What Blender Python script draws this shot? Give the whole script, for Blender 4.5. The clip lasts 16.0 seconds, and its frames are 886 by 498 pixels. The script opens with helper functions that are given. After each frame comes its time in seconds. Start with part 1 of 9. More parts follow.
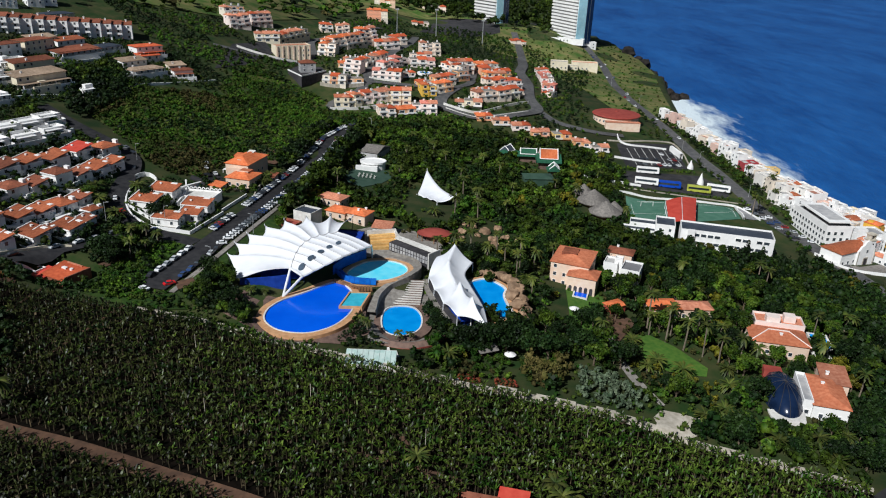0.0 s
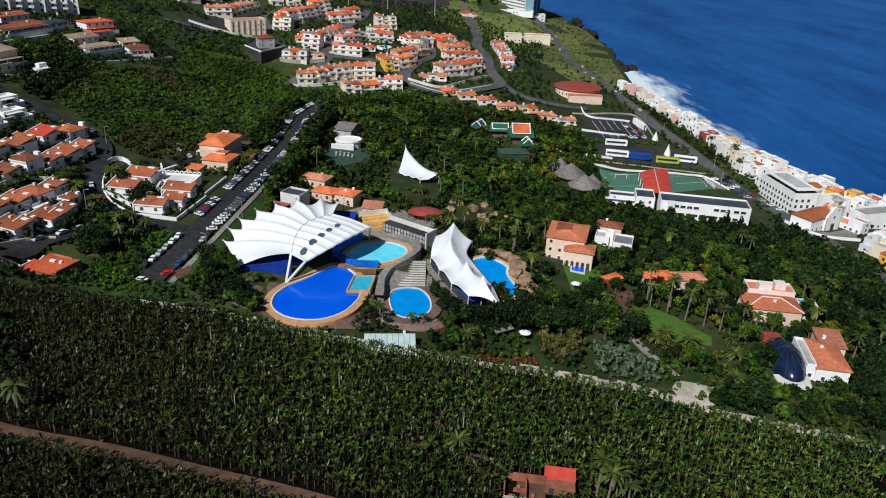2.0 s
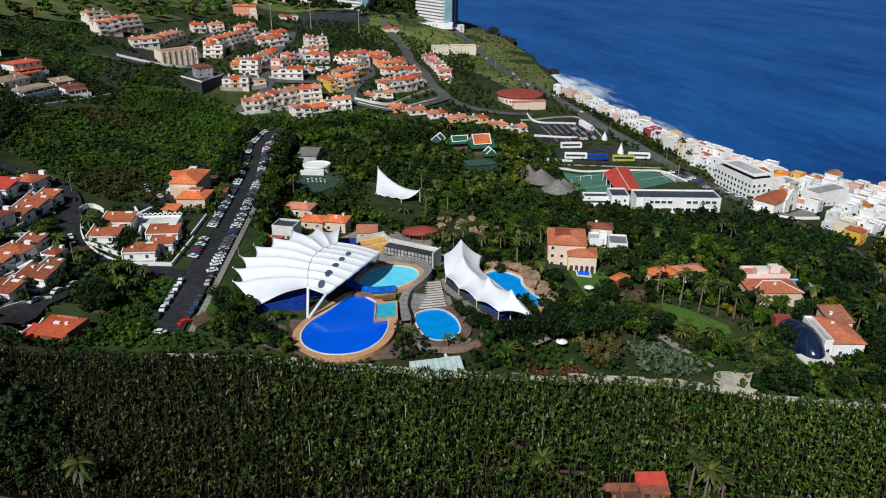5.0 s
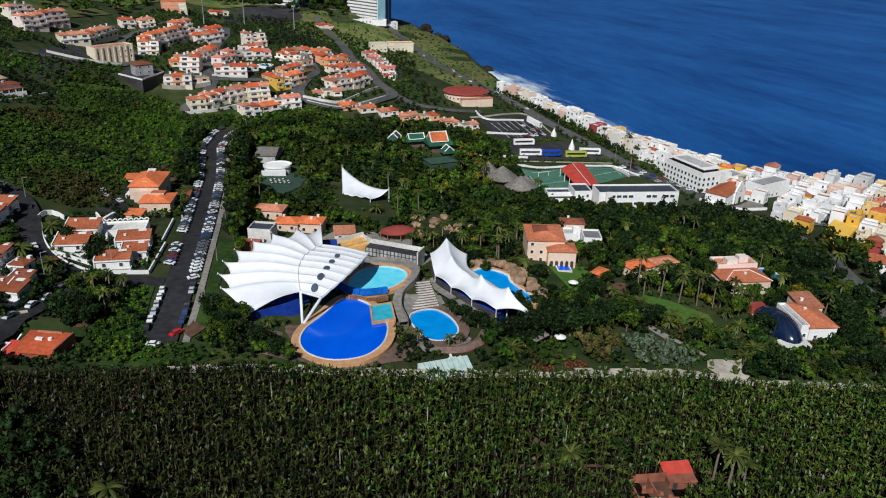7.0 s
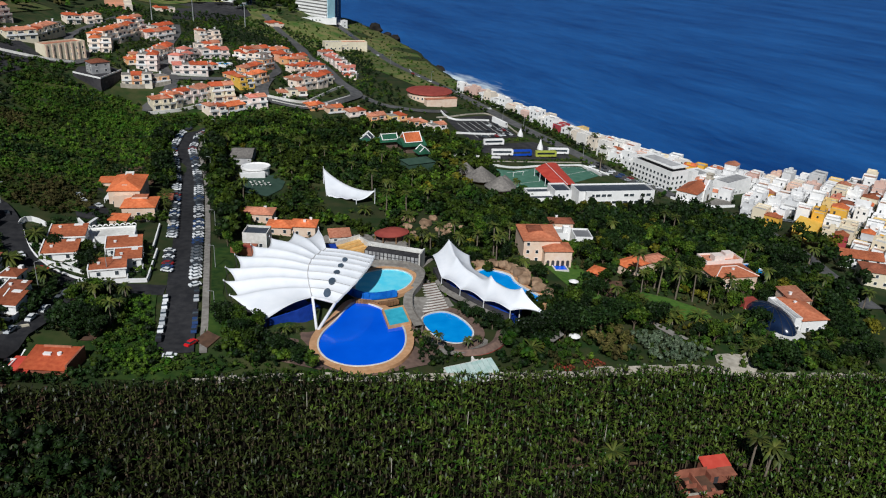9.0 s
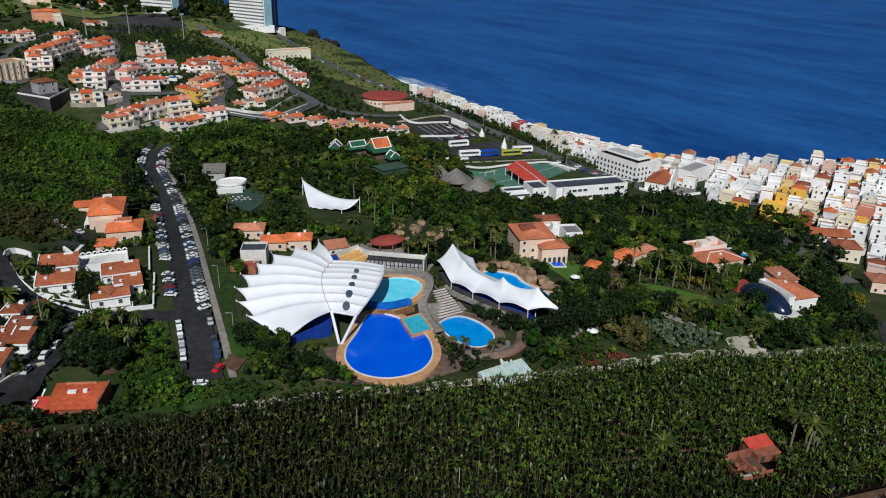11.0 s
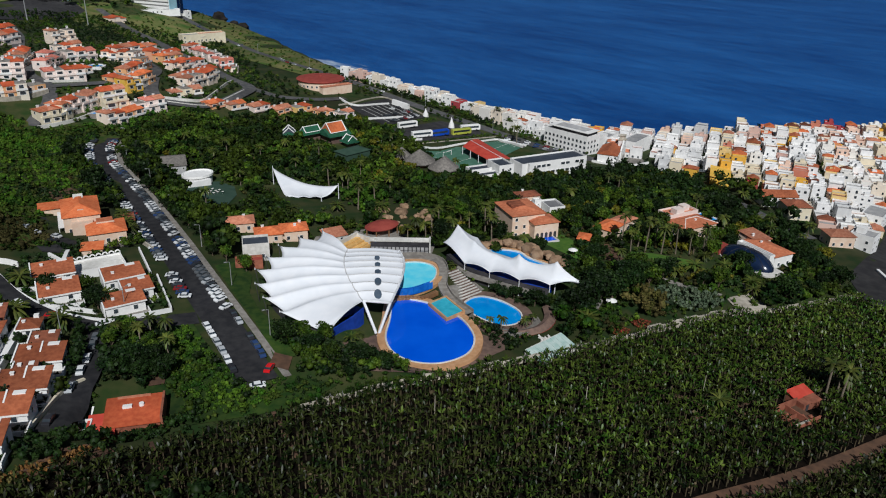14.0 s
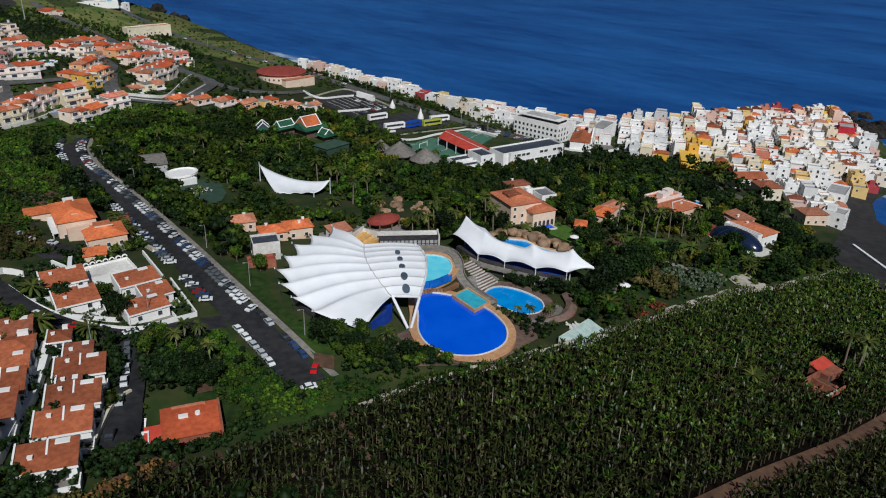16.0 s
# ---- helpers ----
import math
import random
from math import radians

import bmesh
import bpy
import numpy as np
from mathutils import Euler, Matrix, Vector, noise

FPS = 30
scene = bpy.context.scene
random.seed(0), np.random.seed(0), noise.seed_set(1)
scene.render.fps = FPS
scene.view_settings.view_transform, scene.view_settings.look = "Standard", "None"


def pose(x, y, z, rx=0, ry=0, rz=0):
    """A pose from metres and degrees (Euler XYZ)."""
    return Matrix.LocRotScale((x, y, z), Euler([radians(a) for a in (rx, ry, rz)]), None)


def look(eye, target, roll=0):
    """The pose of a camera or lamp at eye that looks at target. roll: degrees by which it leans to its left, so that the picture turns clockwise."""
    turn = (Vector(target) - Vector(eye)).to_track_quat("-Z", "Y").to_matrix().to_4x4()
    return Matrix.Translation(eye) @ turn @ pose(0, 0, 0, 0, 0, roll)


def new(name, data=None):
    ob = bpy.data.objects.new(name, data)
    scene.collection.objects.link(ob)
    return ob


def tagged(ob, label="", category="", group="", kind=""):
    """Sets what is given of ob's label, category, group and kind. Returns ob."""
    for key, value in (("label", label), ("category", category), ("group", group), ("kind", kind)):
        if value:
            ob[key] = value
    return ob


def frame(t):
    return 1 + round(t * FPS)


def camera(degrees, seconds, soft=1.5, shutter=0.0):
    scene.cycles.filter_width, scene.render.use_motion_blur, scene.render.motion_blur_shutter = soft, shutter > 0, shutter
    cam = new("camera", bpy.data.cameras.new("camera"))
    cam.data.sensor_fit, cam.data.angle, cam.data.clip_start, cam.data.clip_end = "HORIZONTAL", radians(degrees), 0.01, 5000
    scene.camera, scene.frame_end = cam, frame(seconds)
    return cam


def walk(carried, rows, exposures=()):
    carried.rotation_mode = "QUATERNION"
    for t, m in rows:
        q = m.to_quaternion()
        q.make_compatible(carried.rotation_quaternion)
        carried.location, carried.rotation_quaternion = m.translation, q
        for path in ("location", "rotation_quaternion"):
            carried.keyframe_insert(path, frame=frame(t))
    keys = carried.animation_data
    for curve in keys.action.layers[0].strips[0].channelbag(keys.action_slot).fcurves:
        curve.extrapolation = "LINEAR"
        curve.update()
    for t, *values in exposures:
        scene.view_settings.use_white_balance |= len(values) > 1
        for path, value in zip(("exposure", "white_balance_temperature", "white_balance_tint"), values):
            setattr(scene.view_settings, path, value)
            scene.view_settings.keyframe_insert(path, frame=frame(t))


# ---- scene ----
cam = camera(61.4, 16.0, soft=1.1)
PATH = [
    (0, (0.0, 0.0, 130.8), (0.0, 1.844, 130.025), 2.5),
    (0.5, (-5.382, 0.726, 130.87), (-5.343, 2.563, 130.079), 2.5),
    (1, (-10.887, 1.71, 130.907), (-10.799, 3.538, 130.1), 3.1),
    (1.5, (-16.413, 2.565, 130.778), (-16.273, 4.382, 129.953), 3.1),
    (2, (-21.876, 3.527, 130.702), (-21.696, 5.337, 129.87), 3.0),
    (2.5, (-27.328, 4.695, 130.554), (-27.113, 6.501, 129.723), 2.7),
    (3, (-32.708, 5.955, 130.543), (-32.453, 7.758, 129.715), 2.0),
    (3.5, (-38.176, 7.316, 130.305), (-37.881, 9.115, 129.483), 1.0),
    (4, (-43.517, 8.756, 130.384), (-43.184, 10.555, 129.575), 0.6),
    (6.5, (-70.3, 18.048, 130.116), (-69.716, 19.793, 129.334), 0.9),
    (7, (-75.588, 20.312, 129.932), (-74.95, 22.031, 129.133), 1.6),
    (7.5, (-80.978, 22.917, 129.729), (-80.29, 24.613, 128.922), 2.4),
    (8, (-86.243, 25.451, 129.521), (-85.513, 27.129, 128.715), 2.8),
    (8.5, (-91.583, 28.234, 129.261), (-90.812, 29.897, 128.461), 3.1),
    (11, (-117.495, 43.766, 128.547), (-116.517, 45.325, 127.765), 1.5),
    (11.5, (-122.56, 47.376, 128.382), (-121.538, 48.904, 127.595), 2.0),
    (12, (-127.603, 50.958, 128.08), (-126.54, 52.456, 127.29), 2.5),
    (12.5, (-132.69, 54.768, 127.723), (-131.59, 56.234, 126.923), 2.5),
    (13, (-137.595, 58.701, 127.618), (-136.462, 60.137, 126.809), 2.4),
    (13.5, (-142.495, 62.833, 127.443), (-141.324, 64.236, 126.628), 1.9),
    (14, (-147.248, 67.094, 127.26), (-146.042, 68.462, 126.439), 1.6),
    (14.5, (-151.88, 71.337, 127.09), (-150.641, 72.673, 126.267), 1.3),
    (15, (-156.564, 75.71, 126.959), (-155.291, 77.012, 126.132), 1.5),
    (15.5, (-161.091, 80.392, 126.979), (-159.785, 81.658, 126.146), 1.9),
    (16, (-165.653, 85.214, 126.938), (-164.318, 86.443, 126.099), 1.9),
]
walk(cam, [(t, look(eye, target, roll)) for t, eye, target, roll in PATH], exposures=[(0.0, 0.04, 5900, 8.0), (4.0, -0.06, 5900, 8.0), (8.0, -0.12, 5900, 8.0), (16.0, -0.38, 5900, 8.0)])

# ---- sky and sun ----
SUN_DIR = Vector((-0.58, -0.80, 0.92)).normalized()
world = bpy.data.worlds.new("sky")
world.use_nodes = True
scene.world = world
wn = world.node_tree
sky = wn.nodes.new("ShaderNodeTexSky")
sky.sky_type = "NISHITA"
sky.sun_disc = False
sky.sun_elevation = math.asin(SUN_DIR.z)
sky.sun_rotation = math.atan2(SUN_DIR.x, SUN_DIR.y)
wn.links.new(sky.outputs[0], wn.nodes["Background"].inputs[0])
wn.nodes["Background"].inputs[1].default_value = 0.024
sun = bpy.data.lights.new("sun", "SUN")
sun.energy, sun.angle, sun.color = 4.3, radians(0.5), (1.0, 0.95, 0.88)
sun_ob = new("sun", sun)
sun_ob.matrix_world = look(SUN_DIR * 400, (0, 0, 0))

# ---- materials ----
RNG = np.random.default_rng(7)


def mat(name, c1, c2=None, scale=0.5, rough=0.8, metal=0.0, bump=0.0, vary=0.0, island=0.0, big=0.25, palette=None, spec=0.3, lo=0.35, hi=0.65, wave=None, stretch=None):
    """Procedural surface: two tones on fine noise, a large-scale stain, variation from piece to piece."""
    m = bpy.data.materials.new(name)
    m.use_nodes = True
    t = m.node_tree
    b = t.nodes["Principled BSDF"]
    b.inputs["Roughness"].default_value = rough
    b.inputs["Metallic"].default_value = metal
    b.inputs["Specular IOR Level"].default_value = spec
    geo = t.nodes.new("ShaderNodeNewGeometry")
    pos = geo.outputs["Position"]
    if stretch:
        mp = t.nodes.new("ShaderNodeMapping")
        mp.inputs["Scale"].default_value = stretch
        t.links.new(pos, mp.inputs[0])
        pos = mp.outputs[0]
    n1 = t.nodes.new("ShaderNodeTexNoise")
    n1.inputs["Scale"].default_value = scale
    n1.inputs["Detail"].default_value = 5
    t.links.new(pos, n1.inputs["Vector"])
    ramp = t.nodes.new("ShaderNodeMapRange")
    ramp.inputs[1].default_value, ramp.inputs[2].default_value = lo, hi
    t.links.new(n1.outputs[0], ramp.inputs[0])
    mix = t.nodes.new("ShaderNodeMix")
    mix.data_type = "RGBA"
    t.links.new(ramp.outputs[0], mix.inputs["Factor"])
    mix.inputs["A"].default_value = (*c1, 1)
    mix.inputs["B"].default_value = (*(c2 or c1), 1)
    col = mix.outputs["Result"]
    if palette:
        info = t.nodes.new("ShaderNodeObjectInfo")
        cr = t.nodes.new("ShaderNodeValToRGB")
        cr.color_ramp.interpolation = "CONSTANT"
        while len(cr.color_ramp.elements) < len(palette):
            cr.color_ramp.elements.new(1.0)
        for i, (e, (at, c)) in enumerate(zip(cr.color_ramp.elements, palette)):
            e.position, e.color = at, (*c, 1)
        t.links.new(info.outputs["Random"], cr.inputs[0])
        mul = t.nodes.new("ShaderNodeMix")
        mul.data_type, mul.blend_type = "RGBA", "MULTIPLY"
        mul.inputs["Factor"].default_value = 1
        t.links.new(col, mul.inputs["A"])
        t.links.new(cr.outputs[0], mul.inputs["B"])
        col = mul.outputs["Result"]
    n2 = t.nodes.new("ShaderNodeTexNoise")
    n2.inputs["Scale"].default_value = scale * 0.09
    n2.inputs["Detail"].default_value = 3
    t.links.new(geo.outputs["Position"], n2.inputs["Vector"])
    r2 = t.nodes.new("ShaderNodeMapRange")
    r2.inputs[1].default_value, r2.inputs[2].default_value = 0.3, 0.7
    r2.inputs[3].default_value, r2.inputs[4].default_value = 1 - big, 1 + big
    t.links.new(n2.outputs[0], r2.inputs[0])
    val = r2.outputs[0]
    for amount, kind in ((vary, "o"), (island, "i")):
        if not amount:
            continue
        src = t.nodes.new("ShaderNodeObjectInfo").outputs["Random"] if kind == "o" else geo.outputs["Random Per Island"]
        r3 = t.nodes.new("ShaderNodeMapRange")
        r3.inputs[3].default_value, r3.inputs[4].default_value = 1 - amount, 1 + amount
        t.links.new(src, r3.inputs[0])
        mm = t.nodes.new("ShaderNodeMath")
        mm.operation = "MULTIPLY"
        t.links.new(val, mm.inputs[0])
        t.links.new(r3.outputs[0], mm.inputs[1])
        val = mm.outputs[0]
    hsv = t.nodes.new("ShaderNodeHueSaturation")
    t.links.new(col, hsv.inputs["Color"])
    t.links.new(val, hsv.inputs["Value"])
    t.links.new(hsv.outputs[0], b.inputs["Base Color"])
    if bump or wave:
        bp = t.nodes.new("ShaderNodeBump")
        bp.inputs["Strength"].default_value = bump or 0.4
        bp.inputs["Distance"].default_value = 0.1
        t.links.new(n1.outputs[0], bp.inputs["Height"])
        t.links.new(bp.outputs[0], b.inputs["Normal"])
    return m


M_GROUND = mat("scrub_ground", (0.012, 0.034, 0.004), (0.046, 0.050, 0.015), 0.16, 0.95, bump=0.5, big=0.45)
# near-black: the shade between the plants is put into the soil colour
M_SOIL = mat("shade_dark_soil", (0.002, 0.002, 0.0015), (0.010, 0.007, 0.005), 0.6, 0.98, bump=0.5, spec=0.05)
M_DIRT = mat("dirt_track", (0.080, 0.046, 0.030), (0.14, 0.076, 0.046), 0.5, 0.95, bump=0.3)
M_GRASS = mat("lawn", (0.05, 0.13, 0.014), (0.09, 0.17, 0.022), 0.7, 0.9, bump=0.2, big=0.2)
M_BANK = mat("rough_grass", (0.011, 0.038, 0.003), (0.036, 0.066, 0.008), 0.5, 0.95, bump=0.4, big=0.4)
M_HILL = mat("hillside_grass", (0.022, 0.060, 0.004), (0.075, 0.075, 0.018), 0.3, 0.95, bump=0.6, big=0.45)
M_DRYGRASS = mat("meadow", (0.045, 0.10, 0.012), (0.17, 0.155, 0.055), 0.09, 0.95, bump=0.3, big=0.4)
M_PALEROAD = mat("worn_asphalt", (0.070, 0.070, 0.074), (0.115, 0.112, 0.110), 0.4, 0.9, big=0.25)
M_FLOWER = mat("red_flowers", (0.20, 0.02, 0.015), (0.10, 0.05, 0.012), 0.8, 0.7, island=0.5)
M_ASPHALT = mat("asphalt", (0.022, 0.022, 0.025), (0.040, 0.039, 0.041), 0.5, 0.9, big=0.25, spec=0.15)
M_LOT = mat("parking_asphalt", (0.030, 0.030, 0.034), (0.054, 0.052, 0.053), 0.3, 0.9, big=0.25, spec=0.15)
M_LINE = mat("road_paint", (0.7, 0.7, 0.68), (0.5, 0.5, 0.48), 2.0, 0.8)
M_PAVE = mat("paving", (0.20, 0.18, 0.16), (0.30, 0.28, 0.25), 0.8, 0.9, big=0.2)
M_PINKPAVE = mat("terracotta_deck", (0.50, 0.27, 0.13), (0.62, 0.36, 0.19), 0.7, 0.8, big=0.12)
M_DECKDARK = mat("brown_deck", (0.13, 0.085, 0.07), (0.20, 0.13, 0.10), 0.7, 0.9)
M_SAND = mat("black_sand", (0.022, 0.021, 0.023), (0.04, 0.038, 0.038), 0.3, 0.95, big=0.25)
M_ROCK = mat("lava_rock", (0.008, 0.007, 0.006), (0.034, 0.028, 0.024), 0.25, 0.95, bump=0.9, big=0.4)
M_TANROCK = mat("tan_rockwork", (0.20, 0.125, 0.075), (0.36, 0.24, 0.15), 0.5, 0.9, bump=0.8, vary=0.3)
M_MEMBRANE = mat("white_membrane", (0.74, 0.76, 0.80), (0.80, 0.81, 0.84), 0.3, 0.6, big=0.05)
M_SKYLIGHT = mat("tinted_skylight", (0.06, 0.09, 0.13), (0.09, 0.12, 0.16), 1.0, 0.25, spec=0.6)
M_STEEL = mat("white_steel", (0.75, 0.76, 0.78), (0.66, 0.67, 0.69), 1.0, 0.4)
M_BLUE = mat("blue_stand", (0.010, 0.045, 0.32), (0.018, 0.065, 0.42), 0.8, 0.6)
M_BLUEFENCE = mat("blue_glass_fence", (0.012, 0.12, 0.55), (0.02, 0.17, 0.65), 0.8, 0.35)
M_WOOD = mat("brown_wood", (0.22, 0.11, 0.05), (0.32, 0.17, 0.08), 1.5, 0.8, vary=0.2)
M_POOLD = mat("deep_pool_blue", (0.005, 0.10, 0.78), (0.009, 0.13, 0.88), 0.12, 0.12, big=0.1, spec=0.5)
M_POOLL = mat("light_pool_blue", (0.13, 0.74, 0.96), (0.24, 0.82, 0.98), 0.3, 0.1, big=0.06, spec=0.5)
M_POOLM = mat("mid_pool_blue", (0.010, 0.26, 0.76), (0.016, 0.33, 0.84), 0.25, 0.1, big=0.06, spec=0.5)
M_POOLT = mat("teal_pool", (0.045, 0.38, 0.52), (0.07, 0.48, 0.62), 0.6, 0.1, spec=0.5)
M_COPING = mat("white_coping", (0.62, 0.60, 0.55), (0.74, 0.72, 0.68), 1.0, 0.7)
M_WHITE = mat("white_render", (0.80, 0.79, 0.77), (0.88, 0.87, 0.85), 0.5, 0.85, big=0.1)
M_WALLS = mat("painted_render", (0.90, 0.90, 0.90), (1.0, 1.0, 1.0), 0.5, 0.85, big=0.1, palette=[
    (0.0, (0.90, 0.89, 0.88)), (0.52, (0.66, 0.66, 0.66)), (0.58, (0.80, 0.70, 0.52)), (0.68, (0.80, 0.56, 0.44)), (0.75, (0.78, 0.44, 0.06)), (0.80, (0.80, 0.58, 0.24)), (0.84, (0.82, 0.81, 0.80)), (0.90, (0.62, 0.22, 0.14)), (0.93, (0.42, 0.06, 0.07)), (0.96, (0.62, 0.40, 0.34))])
M_WALLSW = mat("white_palette_render", (0.93, 0.93, 0.93), (1.0, 1.0, 1.0), 0.5, 0.85, big=0.08, palette=[
    (0.0, (0.89, 0.88, 0.86)), (0.6, (0.82, 0.79, 0.74)), (0.8, (0.80, 0.70, 0.58)), (0.93, (0.72, 0.50, 0.42))])
M_PINKW = mat("salmon_render", (0.93, 0.93, 0.93), (1.0, 1.0, 1.0), 0.5, 0.85, big=0.1, palette=[
    (0.0, (0.78, 0.56, 0.40)), (0.3, (0.76, 0.42, 0.20)), (0.55, (0.80, 0.72, 0.60)), (0.75, (0.74, 0.38, 0.24)), (0.88, (0.80, 0.56, 0.20))])
M_CREAM = mat("cream_render", (0.72, 0.64, 0.47), (0.78, 0.70, 0.54), 0.5, 0.85, big=0.1)
M_WARM = mat("warm_white_render", (0.82, 0.68, 0.56), (0.88, 0.76, 0.65), 0.5, 0.85, big=0.1)
M_YELLOW = mat("ochre_render", (0.78, 0.46, 0.06), (0.82, 0.52, 0.10), 0.5, 0.85, big=0.06)
M_PEACH = mat("peach_render", (0.72, 0.52, 0.39), (0.78, 0.62, 0.49), 0.5, 0.85, big=0.12)
M_TILE = mat("terracotta_tiles", (0.27, 0.075, 0.033), (0.40, 0.125, 0.055), 1.2, 0.85, bump=0.6, vary=0.3)
M_TILEO = mat("orange_tiles", (0.56, 0.125, 0.040), (0.68, 0.20, 0.075), 1.0, 0.85, bump=0.5, vary=0.15)
M_TILEP = mat("pale_tiles", (0.42, 0.15, 0.085), (0.56, 0.24, 0.145), 1.0, 0.85, bump=0.5, vary=0.28)
M_TILETAN = mat("weathered_tan_tiles", (0.25, 0.18, 0.12), (0.38, 0.28, 0.20), 1.0, 0.9, bump=0.5, vary=0.2)
M_TILES = mat("russet_tiles", (0.26, 0.070, 0.030), (0.37, 0.112, 0.048), 1.1, 0.85, bump=0.6, vary=0.25)
M_TILED = mat("dark_tiles", (0.17, 0.055, 0.030), (0.27, 0.090, 0.048), 1.0, 0.85, bump=0.5, vary=0.25)
M_TILEM = mat("mellow_tiles", (0.42, 0.125, 0.058), (0.54, 0.19, 0.095), 1.0, 0.85, bump=0.5, vary=0.15)
M_TILER = mat("red_tiles", (0.42, 0.075, 0.028), (0.54, 0.115, 0.042), 1.0, 0.85, bump=0.5, vary=0.15)
M_REDWALL = mat("rusty_render", (0.22, 0.075, 0.045), (0.34, 0.125, 0.075), 0.6, 0.9, big=0.3)
M_TILEROSE = mat("rose_tiles", (0.50, 0.14, 0.10), (0.62, 0.23, 0.17), 1.0, 0.85, bump=0.5, vary=0.2)
M_PALEROSE = mat("pale_rose_render", (0.80, 0.66, 0.60), (0.86, 0.76, 0.70), 0.5, 0.85, big=0.12)
M_ROSE = mat("rose_render", (0.62, 0.22, 0.18), (0.70, 0.30, 0.25), 0.5, 0.85, big=0.1)
M_RED = mat("red_sheet_roof", (0.50, 0.055, 0.035), (0.60, 0.085, 0.055), 0.4, 0.6, big=0.1)
M_MAROON = mat("maroon_roof", (0.26, 0.046, 0.036), (0.34, 0.068, 0.05), 0.3, 0.75, big=0.15)
M_GREENT = mat("green_tiles", (0.018, 0.085, 0.045), (0.03, 0.12, 0.07), 1.0, 0.6)
M_ROOFGREY = mat("grey_flat_roof", (0.30, 0.30, 0.31), (0.42, 0.41, 0.40), 0.4, 0.9, vary=0.25)
M_ROOFFLAT = mat("terrace_roof", (0.85, 0.85, 0.85), (1, 1, 1), 0.4, 0.9, big=0.15, palette=[
    (0.0, (0.52, 0.51, 0.49)), (0.30, (0.36, 0.35, 0.34)), (0.52, (0.34, 0.15, 0.10)), (0.60, (0.62, 0.60, 0.57)), (0.80, (0.22, 0.22, 0.23)), (0.9, (0.40, 0.26, 0.19))])
M_DARKROOF = mat("dark_slate_roof", (0.035, 0.045, 0.065), (0.055, 0.065, 0.085), 0.4, 0.7)
M_DARK = mat("charcoal_wall", (0.035, 0.033, 0.037), (0.06, 0.056, 0.06), 0.5, 0.9)
M_GLASS = mat("window_glass", (0.025, 0.035, 0.045), (0.05, 0.06, 0.07), 0.5, 0.15, spec=0.6, vary=0.4)
M_BLUEGLASS = mat("blue_glass", (0.005, 0.012, 0.035), (0.010, 0.022, 0.06), 0.3, 0.2, spec=0.5)
M_PALEBLUE = mat("pale_blue_panel", (0.35, 0.62, 0.72), (0.45, 0.70, 0.78), 0.5, 0.5)
M_GREENHOUSE = mat("greenhouse_sheeting", (0.36, 0.50, 0.46), (0.52, 0.62, 0.58), 0.6, 0.3, spec=0.5)
M_COURT = mat("green_court", (0.06, 0.16, 0.11), (0.09, 0.20, 0.14), 0.3, 0.9, big=0.1)
M_COURTD = mat("dark_green_court", (0.030, 0.065, 0.045), (0.045, 0.085, 0.06), 0.3, 0.9, big=0.1)
M_THATCH = mat("grey_thatch", (0.13, 0.12, 0.11), (0.22, 0.20, 0.18), 1.2, 0.95, bump=0.8)
M_STONE = mat("pale_stone_wall", (0.38, 0.34, 0.27), (0.55, 0.50, 0.42), 0.7, 0.9, bump=0.6, vary=0.15)
M_BARK = mat("bark", (0.10, 0.075, 0.05), (0.17, 0.13, 0.09), 1.5, 0.95, bump=0.5)
M_PALMBARK = mat("palm_bark", (0.15, 0.12, 0.09), (0.23, 0.19, 0.14), 1.5, 0.95, bump=0.5)
M_LEAF = mat("broad_leaves", (0.014, 0.042, 0.003), (0.060, 0.095, 0.007), 0.35, 0.6, vary=0.5, island=0.55, big=0.3, spec=0.18)
M_LEAFD = mat("dark_leaves", (0.005, 0.016, 0.003), (0.015, 0.031, 0.005), 0.35, 0.6, vary=0.4, island=0.55, big=0.3, spec=0.18)
M_LEAFY = mat("olive_leaves", (0.060, 0.066, 0.004), (0.13, 0.115, 0.010), 0.35, 0.6, vary=0.3, island=0.5, big=0.2, spec=0.18)
M_BUSH = mat("scrub_leaves", (0.011, 0.040, 0.003), (0.054, 0.072, 0.011), 0.24, 0.75, island=0.42, big=0.55, spec=0.12)
M_WOODS = mat("woodland_leaves", (0.005, 0.019, 0.002), (0.042, 0.064, 0.005), 0.11, 0.65, island=0.65, big=0.5, spec=0.15)
M_BANANA = mat("banana_leaves", (0.016, 0.044, 0.003), (0.064, 0.088, 0.012), 0.25, 0.40, island=0.85, big=0.35, spec=0.24)
M_BANANAD = mat("dark_banana_leaves", (0.005, 0.013, 0.0016), (0.029, 0.035, 0.0075), 0.2, 0.42, island=0.95, big=0.4, spec=0.18)
M_FROND = mat("palm_fronds", (0.034, 0.060, 0.008), (0.085, 0.092, 0.016), 0.5, 0.55, island=0.4, vary=0.35, spec=0.3)
M_DEADLEAF = mat("dry_leaves", (0.035, 0.030, 0.014), (0.10, 0.075, 0.042), 0.5, 0.9, island=0.6)
M_CARPAINT = mat("car_paint", (0.98, 0.98, 0.98), (1, 1, 1), 0.5, 0.3, spec=0.5, palette=[
    (0.0, (0.78, 0.79, 0.80)), (0.36, (0.45, 0.47, 0.49)), (0.48, (0.03, 0.03, 0.035)), (0.74, (0.03, 0.06, 0.16)), (0.82, (0.26, 0.015, 0.015)), (0.86, (0.12, 0.13, 0.14))])
